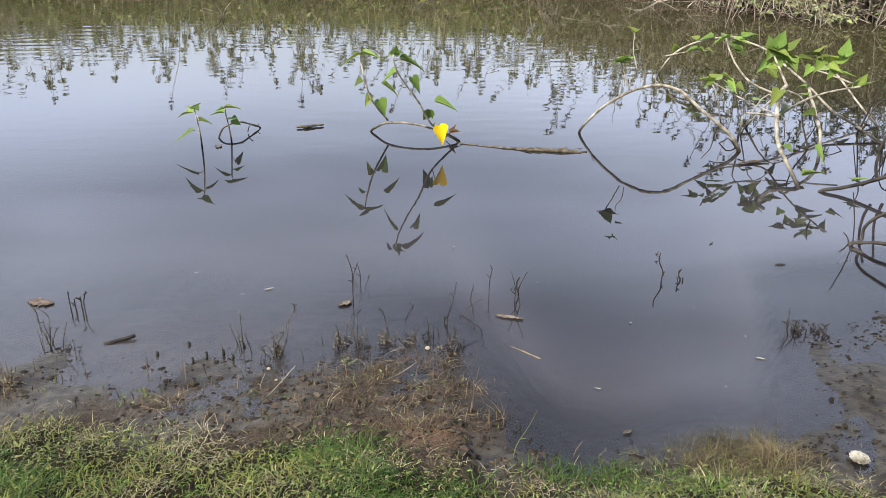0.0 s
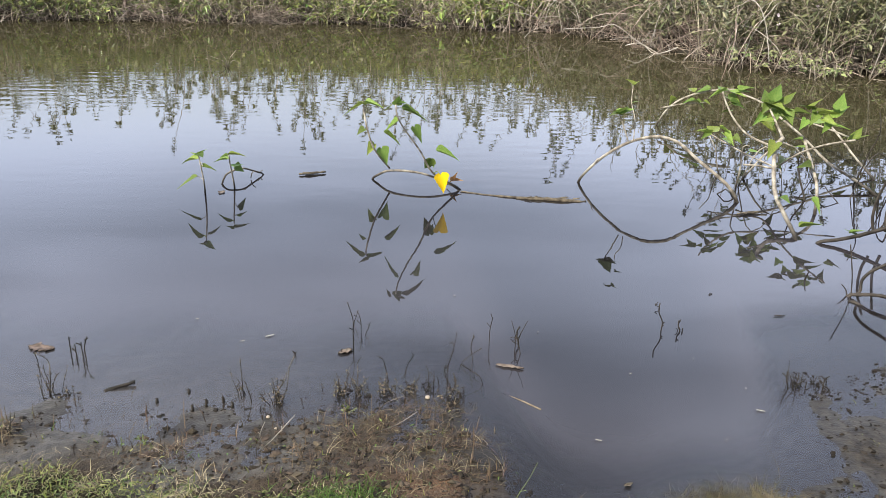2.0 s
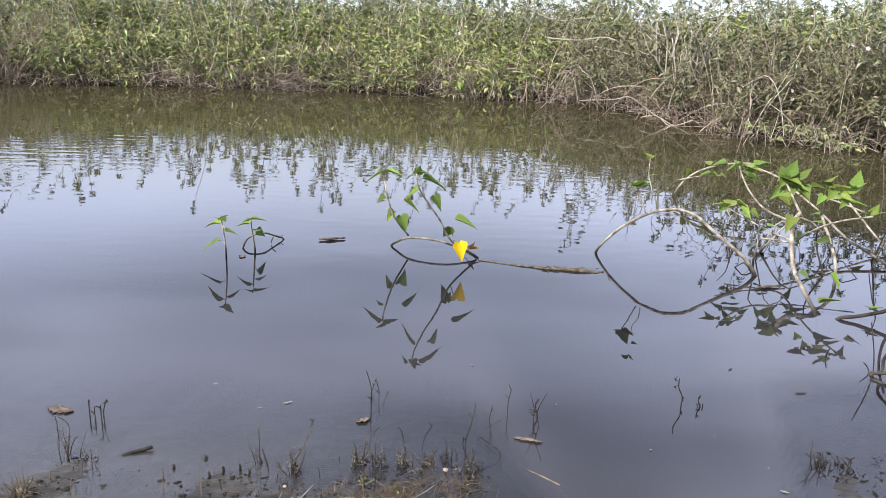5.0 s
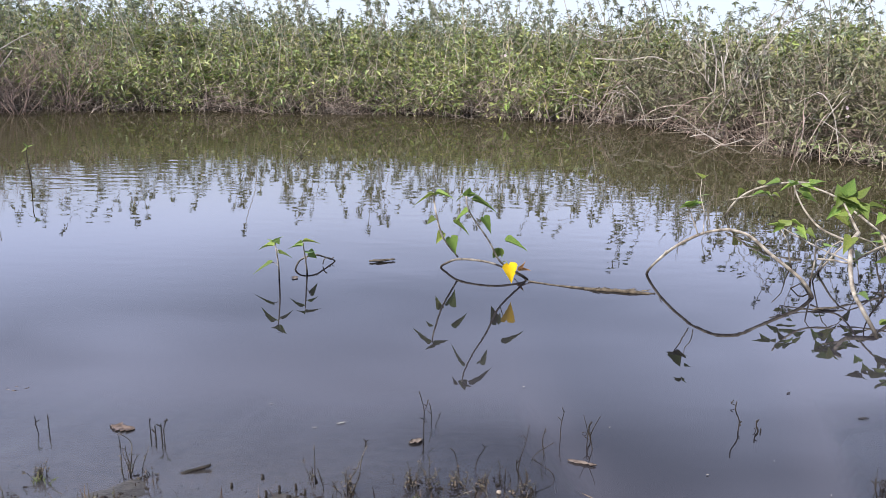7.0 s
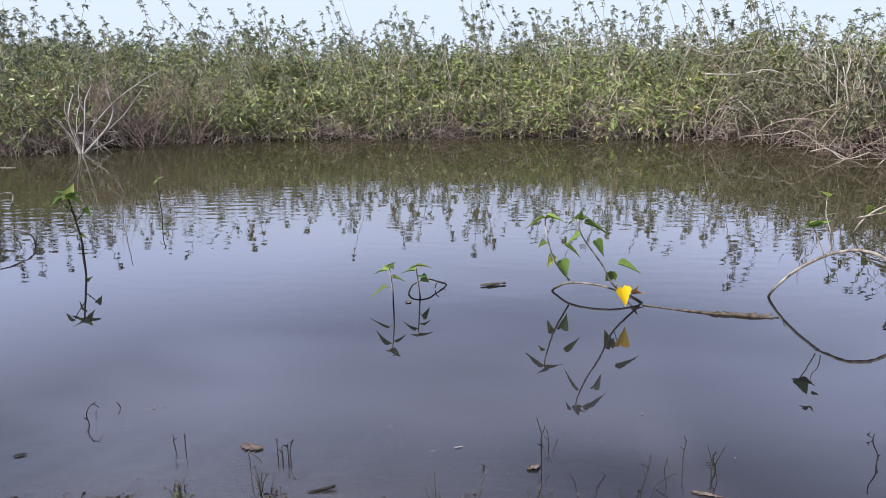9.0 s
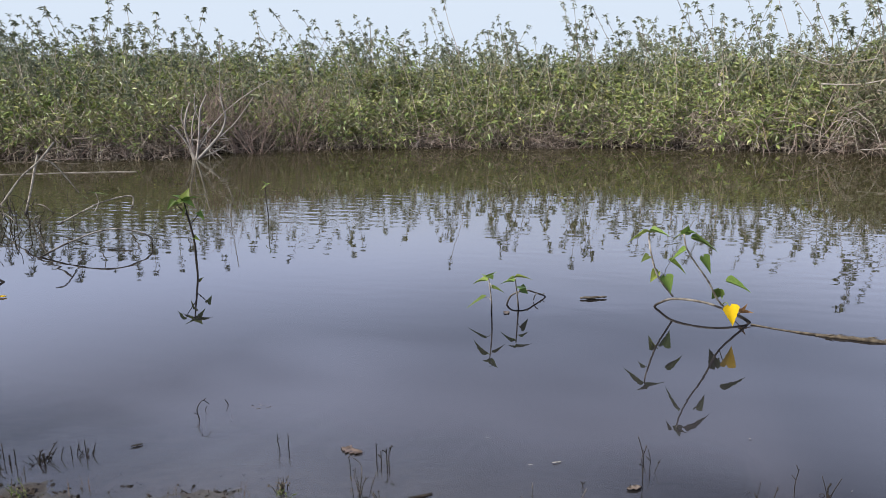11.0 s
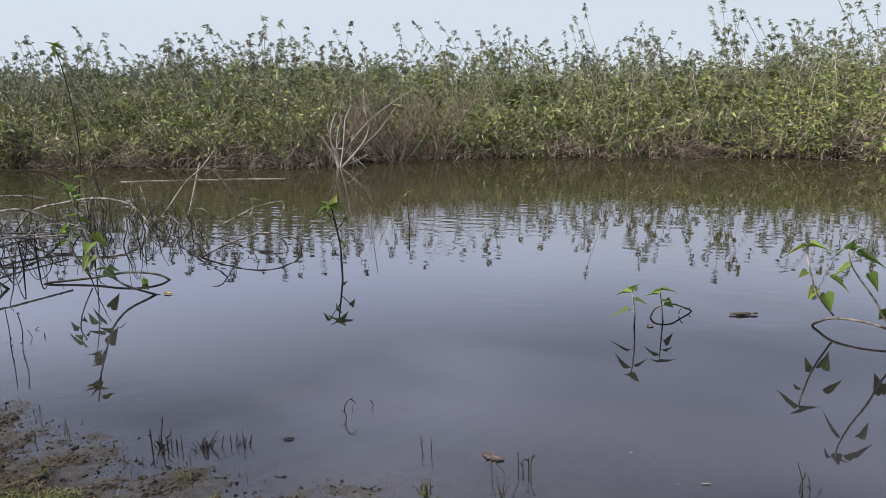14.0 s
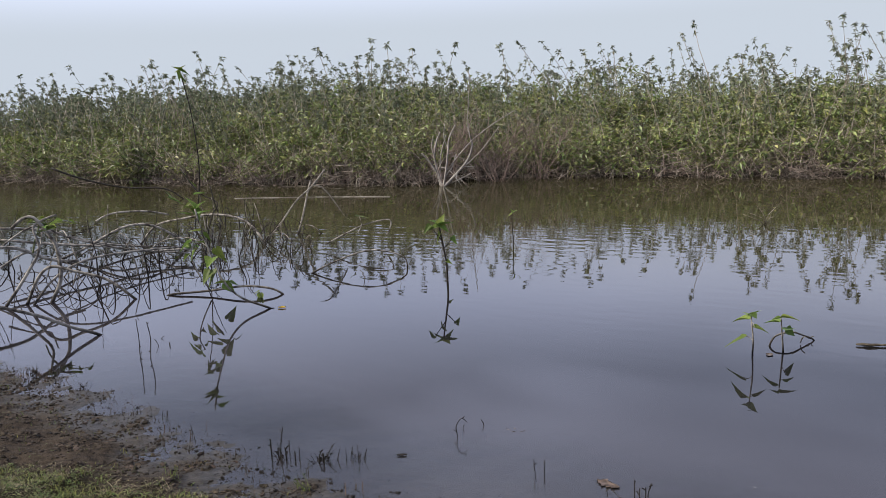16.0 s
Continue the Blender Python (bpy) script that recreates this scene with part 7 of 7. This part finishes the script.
lush_green = surface("lush_grass", (0.058, 0.098, 0.021), (0.034, 0.066, 0.013), 0.5, 3, 40, 0.0, "island", 0.45, 0.03, glow=0.2)
grass("lush_grass", "lush bright green grass tufts at the bank edge", 57, 60000,
      lambda x, y: np.clip(np.exp(-(((x + 0.30) / 0.10) ** 2 + ((y - 1.80) / 0.07) ** 2)) + np.exp(-(((x + 0.12) / 0.16) ** 2 + ((y - 1.60) / 0.07) ** 2)) + 0.7 * np.exp(-(((x - 0.45) / 0.14) ** 2 + ((y - 1.74) / 0.05) ** 2))
                           + 0.6 * np.exp(-(((x + 1.2) / 0.2) ** 2 + ((y - 1.62) / 0.08) ** 2)), 0, 1), (0.025, 0.06), (0.0016, 0.0034), lush_green, (0.5, 1.6), (-1.6, 0.9, 1.4, 2.0))


def weeds():
    rng, x, y = scatter(58, 130000, -6.0, 2.4, 0.75, 2.35)
    lush = np.exp(-(((x + 0.25) / 0.28) ** 2 + ((y - 1.68) / 0.1) ** 2)) + 0.8 * np.exp(-(((x + 1.1) / 0.3) ** 2 + ((y - 1.85) / 0.08) ** 2))
    ok = rng.random(len(x)) < np.clip(turf_depth(x, y) / 0.2, 0.25 * brown_patch(x, y), 1) * np.clip(0.22 + 0.6 * patch(x, y, 63, 0.4) ** 2 + 0.6 * lush, 0, 1)
    x, y = x[ok], y[ok]
    n = len(x)
    pos = np.stack([x, y, ground_height(x, y) + 0.004 + 0.036 * rng.random(n) ** 1.5], 1)
    way = np.stack([rng.normal(0, 1, n), rng.normal(0, 1, n), rng.uniform(-0.2, 0.7, n)], 1)
    size = rng.uniform(0.006, 0.020, n)
    me = array_mesh("weed_leaves", *leaf_arrays(pos, way, np.array([[0, 0, 1.0]]) + rng.normal(0, 0.3, (n, 3)), size, size * rng.uniform(0.22, 0.48, n)), weed_leaf)
    tagged(new("weed_leaves", me), "small broad weed leaves among the bank grass", "weeds", kind="stuff")


weeds()


def clods(label, seed, count, area, keep, middle, most, material):
    """Crumbs and lumps of mud strewn along the shore."""
    bm = bmesh.new()
    bmesh.ops.create_icosphere(bm, subdivisions=1, radius=1)
    bv = np.array([v.co[:] for v in bm.verts])
    bt = np.array([[v.index for v in f.verts] for f in bm.faces])
    bm.free()
    rng, x, y = scatter(seed, count, *area)
    ok = (turf_depth(x, y) < 0.1) & (rng.random(len(x)) < keep(x, y, shore(x) - y))
    x, y = x[ok], y[ok]
    n = len(x)
    size = np.minimum(np.exp(rng.normal(middle, 0.6, n)), most)
    sc = size[:, None, None] * rng.uniform(0.6, 1.5, (n, 1, 3)) * np.array([1.2, 1, 0.6])
    v = bv[None] * (1 + rng.uniform(-0.6, 0.6, (n, len(bv), 1))) * sc + np.stack([x, y, ground_height(x, y) + size * 0.15], 1)[:, None]
    t = bt[None] + len(bv) * np.arange(n)[:, None, None]
    tagged(new("mud_clods", array_mesh("mud_clods", v.reshape(-1, 3), t.reshape(-1, 3), material, False)), label, "mud", kind="stuff")


clods("dark wet clods and crumbs of mud on the shore", 66, 30000, (-6.0, 2.6, 1.2, 2.75),
      lambda x, y, d: (d > -0.12) * (0.05 + 0.6 * (patch(x, y, 71, 0.22) > 0.68) + 0.35 * np.exp(-((d - 0.08) / 0.09) ** 2) + 0.5 * ((x > 1.1) & (d > 0)) + 0.3 * ((x > -0.5) & (x < 0.3))), -5.95, 0.010, clod_mat)
crumb_mat = surface("brown_soil_crumb", (0.060, 0.046, 0.034), (0.018, 0.014, 0.011), 0.85, 30, 150, 0.6, "island", 0.5, 0.02)
clods("crumbly brown soil lumps on the bare bank", 67, 30000, (-6.0, -2.0, 1.2, 2.4),
      lambda x, y, d: np.clip((d - 0.08) / 0.2, 0, 1) * (0.08 + 0.9 * (patch(x, y, 73, 0.3) > 0.55)), -5.65, 0.013, crumb_mat)
clods("crumbly brown soil lumps on the muddy spit", 68, 5000, (-1.0, 0.6, 1.6, 2.4),
      lambda x, y, d: np.clip((d - 0.05) / 0.2, 0, 1) * 0.7, -5.6, 0.012, crumb_mat)


def sprig_tuft(at, seed, count, high, label, stem, bud):
    """A little tuft of thin forked stalks with small shrivelled leaves along their upper half."""
    rng = np.random.default_rng(seed)
    ob = thing("dry_sprig", label, "sprig", (*at, 0), "shore sprigs")
    ground_z = float(ground_height(*at))
    pos, way = [], []
    for _ in range(count):
        a, r = rng.uniform(0, 6.28), abs(rng.normal(0, 0.025))
        b, q = rng.uniform(0, 6.28), rng.uniform(0.05, 0.6)
        p = shoot(rng, np.array([r * math.cos(a), r * math.sin(a), ground_z - 0.01]), (q * math.cos(b), q * math.sin(b)), high * rng.uniform(0.35, 1.0), 0.004)
        part("stalk", Shape().tube(p, 0.0016, 0.0009, 5, 2, 0.3).mesh("stalk", stem), ob)
        k = int(rng.integers(3, 9))
        pos.append(along_line(p, rng.uniform(0.35, 1.0, k)))
        way.append(np.stack([rng.normal(0, 1, k), rng.normal(0, 1, k), rng.uniform(-0.4, 0.9, k)], 1))
    pos, way = np.concatenate(pos), np.concatenate(way)
    size = rng.uniform(0.005, 0.014, len(pos))
    tagged(part("leaves", array_mesh("leaves", *leaf_arrays(pos, way, rng.normal(0, 1, (len(pos), 3)), size, size * 0.5), bud), ob), kind="stuff")


bud_tan = surface("shrivelled_leaf", (0.20, 0.165, 0.115), (0.075, 0.060, 0.042), 0.8, 30, 120, 0.0, "island", 0.5, 0.03, glow=0.1)
for k, (sx, sy, high, count) in enumerate(((-1.38, 2.37, 0.13, 6), (-0.70, 2.41, 0.10, 5), (-0.57, 2.35, 0.11, 14), (-0.36, 2.43, 0.08, 16), (-0.29, 2.42, 0.12, 10), (-0.20, 2.45, 0.08, 14), (-0.11, 2.45, 0.07, 12), (0.02, 2.42, 0.09, 10), (-1.40, 2.14, 0.09, 14), (-1.70, 2.34, 0.08, 16), (-1.32, 2.38, 0.05, 8))):
    sprig_tuft((sx, sy), 300 + k, count, high, "tuft of thin dry sprigs with shrivelled leaves at the shore", stem_sprig, bud_tan)
for k, (sx, sy, high, count) in enumerate(((-3.02, 2.18, 0.09, 12), (-2.82, 2.26, 0.07, 18), (-2.70, 2.37, 0.07, 10), (-0.05, 2.49, 0.06, 8), (0.06, 2.40, 0.05, 10), (1.33, 2.58, 0.06, 12), (1.41, 2.56, 0.05, 10), (-4.85, 2.22, 0.07, 8), (-5.37, 2.17, 0.10, 14))):
    sprig_tuft((sx, sy), 340 + k, count, high, "tuft of black soggy sprigs standing in wet mud", stem_dark, clod_mat)
for k, (sx, sy, high, count) in enumerate(((-2.67, 1.99, 0.07, 12), (-3.26, 1.75, 0.06, 10), (-0.33, 2.33, 0.05, 6), (-0.95, 2.10, 0.05, 8), (-1.68, 2.30, 0.06, 6))):
    sprig_tuft((sx, sy), 380 + k, count, high, "small green weed sprouting from the bare mud", stem_green, weed_leaf)


# ---------------------------------------------------------------- thin branches among the fallen tangle, flowers in the thicket
def thin_branches(label, at, seed, count, wide, deep, lo, hi, flat, materials):
    rng = np.random.default_rng(seed)
    ob = thing("twig_tangle", label, "twigs", at, "twig tangles")
    for _ in range(count):
        b = np.array([rng.uniform(-wide, wide), rng.uniform(-deep, deep), -0.05])
        a, ln = rng.uniform(0, 6.28), rng.uniform(lo, hi)
        s = np.linspace(0, 1, 5)[:, None]
        d = np.array([[math.cos(a), 0.5 * math.sin(a), 0.0]])
        if rng.random() < flat:
            p = b + d * ln * s + np.array([[0, 0, 1]]) * (rng.uniform(0.08, 0.4) * np.sin(3.1 * s))
        else:
            p = b + d * ln * 0.25 * s + np.array([[0, 0, 1]]) * ln * 0.7 * s
        p = p + rng.normal(0, 0.03, (5, 3)) * s
        part("twig", Shape().tube(p, rng.uniform(0.004, 0.010), 0.003, 5, 2, 0.2).mesh("twig", materials[int(rng.integers(len(materials)))]), ob)


thin_branches("tangle of thin bare twigs caught in the fallen branches", (-8.4, 4.4, 0), 71, 60, 1.2, 0.9, 0.4, 1.4, 0.7, (stem_grey, stem_dark, stem_dark))
thin_branches("thin bare twigs standing and looping in the pond", (-8.6, 6.4, 0), 72, 70, 1.5, 1.0, 0.25, 0.95, 0.4, (stem_grey, stem_dark, stem_dark, stem_dark))
thin_branches("thin bare twigs standing beside the water shrub", (2.6, 5.0, 0), 73, 16, 0.7, 0.6, 0.3, 0.9, 0.6, (stem_pale, stem_dark))


def flower(at, material, label, size, turn):
    """A funnel-shaped bloom with five soft lobes, facing the water."""
    sh = Shape()
    rings, sides = ((0.12, 0.0), (0.2, 0.4), (0.45, 0.75), (0.85, 0.95), (1.0, 0.92)), 15
    for r, z in rings:
        for k in range(sides):
            a = 2 * math.pi * k / sides
            q = r * (1 + (0.12 * math.cos(5 * a) if r > 0.4 else 0))
            sh.v.append(Vector((q * math.cos(a), q * math.sin(a), z)) * size)
    for i in range(len(rings) - 1):
        for k in range(sides):
            a, b = i * sides + k, i * sides + (k + 1) % sides
            sh.f.append((a, b, b + sides, a + sides))
    sh.f.append(tuple(reversed(range(sides))))
    ob = tagged(new("flower", sh.mesh("flower", material)), label, "flower", "thicket flowers")
    ob.matrix_basis = pose(*at, 70, 0, turn)


petal = surface("petal", (0.62, 0.55, 0.58), (0.5, 0.42, 0.48), 0.6, 30, 90, 0.1, glow=0.25)
for fx, fy, fz, turn in ((4.92, 11.0, 0.83, 20), (5.09, 10.92, 1.34, 5), (5.28, 10.88, 1.3, -15), (4.55, 11.34, 0.68, 30), (4.57, 11.32, 0.57, 0), (-0.19, 15.95, 1.19, 10)):
    flower((fx, fy, fz), petal, "pale pink funnel-shaped flower among thicket stems", 0.028, turn)
flower((-24.2, 11.95, 0.49), petal, "white flower low among thicket stems", 0.06, 50)


# rougher, thinner grass over the rest of the bank
grass("bank_grass", "rough patchy grass on the bank behind the shore", 81, 60000, lambda x, y: (0.3 + 0.7 * patch(x, y, 93, 1.6)) * np.clip((np.interp(x, TURF_X, TURF_Y) - y) / 0.3, 0, 1) * np.where((x > -6) & (x < 2.6) & (y > 0.75), 0, 1), (0.04, 0.13), (0.004, 0.010), grass_green, (0.4, 1.6), (-14.0, 12.0, -9.0, 1.6))
grass("bank_straw", "dry straw scattered through the rough bank grass", 82, 40000, lambda x, y: (1 - 0.7 * patch(x, y, 93, 1.6)) * np.clip((np.interp(x, TURF_X, TURF_Y) - y) / 0.2, 0, 1) * np.where((x > -6) & (x < 2.6) & (y > 0.75), 0, 1), (0.04, 0.12), (0.003, 0.008), grass_dry, (0.7, 1.9), (-14.0, 12.0, -9.0, 1.6))
grass("bank_grass", "short green grass on the bank underfoot", 83, 90000, lambda x, y: np.clip((np.minimum(np.minimum(x + 6.5, 5.0 - x), y + 2.2)) / 1.8, 0, 1) * (0.35 + 0.65 * patch(x, y, 61, 0.5)) * np.clip((np.interp(x, TURF_X, TURF_Y) - y) / 0.2, 0, 1) * np.where((x > -6) & (x < 2.6) & (y > 0.76), 0, 1), (0.025, 0.07), (0.004, 0.008), grass_green, (0.6, 1.9), (-6.5, 5.0, -2.2, 1.6))
grass("bank_straw", "dry straw mixed into the grass underfoot", 84, 70000, lambda x, y: np.clip((np.minimum(np.minimum(x + 6.5, 5.0 - x), y + 2.2)) / 1.8, 0, 1) * (1 - 0.6 * patch(x, y, 61, 0.5)) * np.clip((np.interp(x, TURF_X, TURF_Y) - y) / 0.2, 0, 1) * np.where((x > -6) & (x < 2.6) & (y > 0.76), 0, 1), (0.025, 0.07), (0.003, 0.006), grass_dry, (0.8, 2.1), (-6.5, 5.0, -2.2, 1.6))
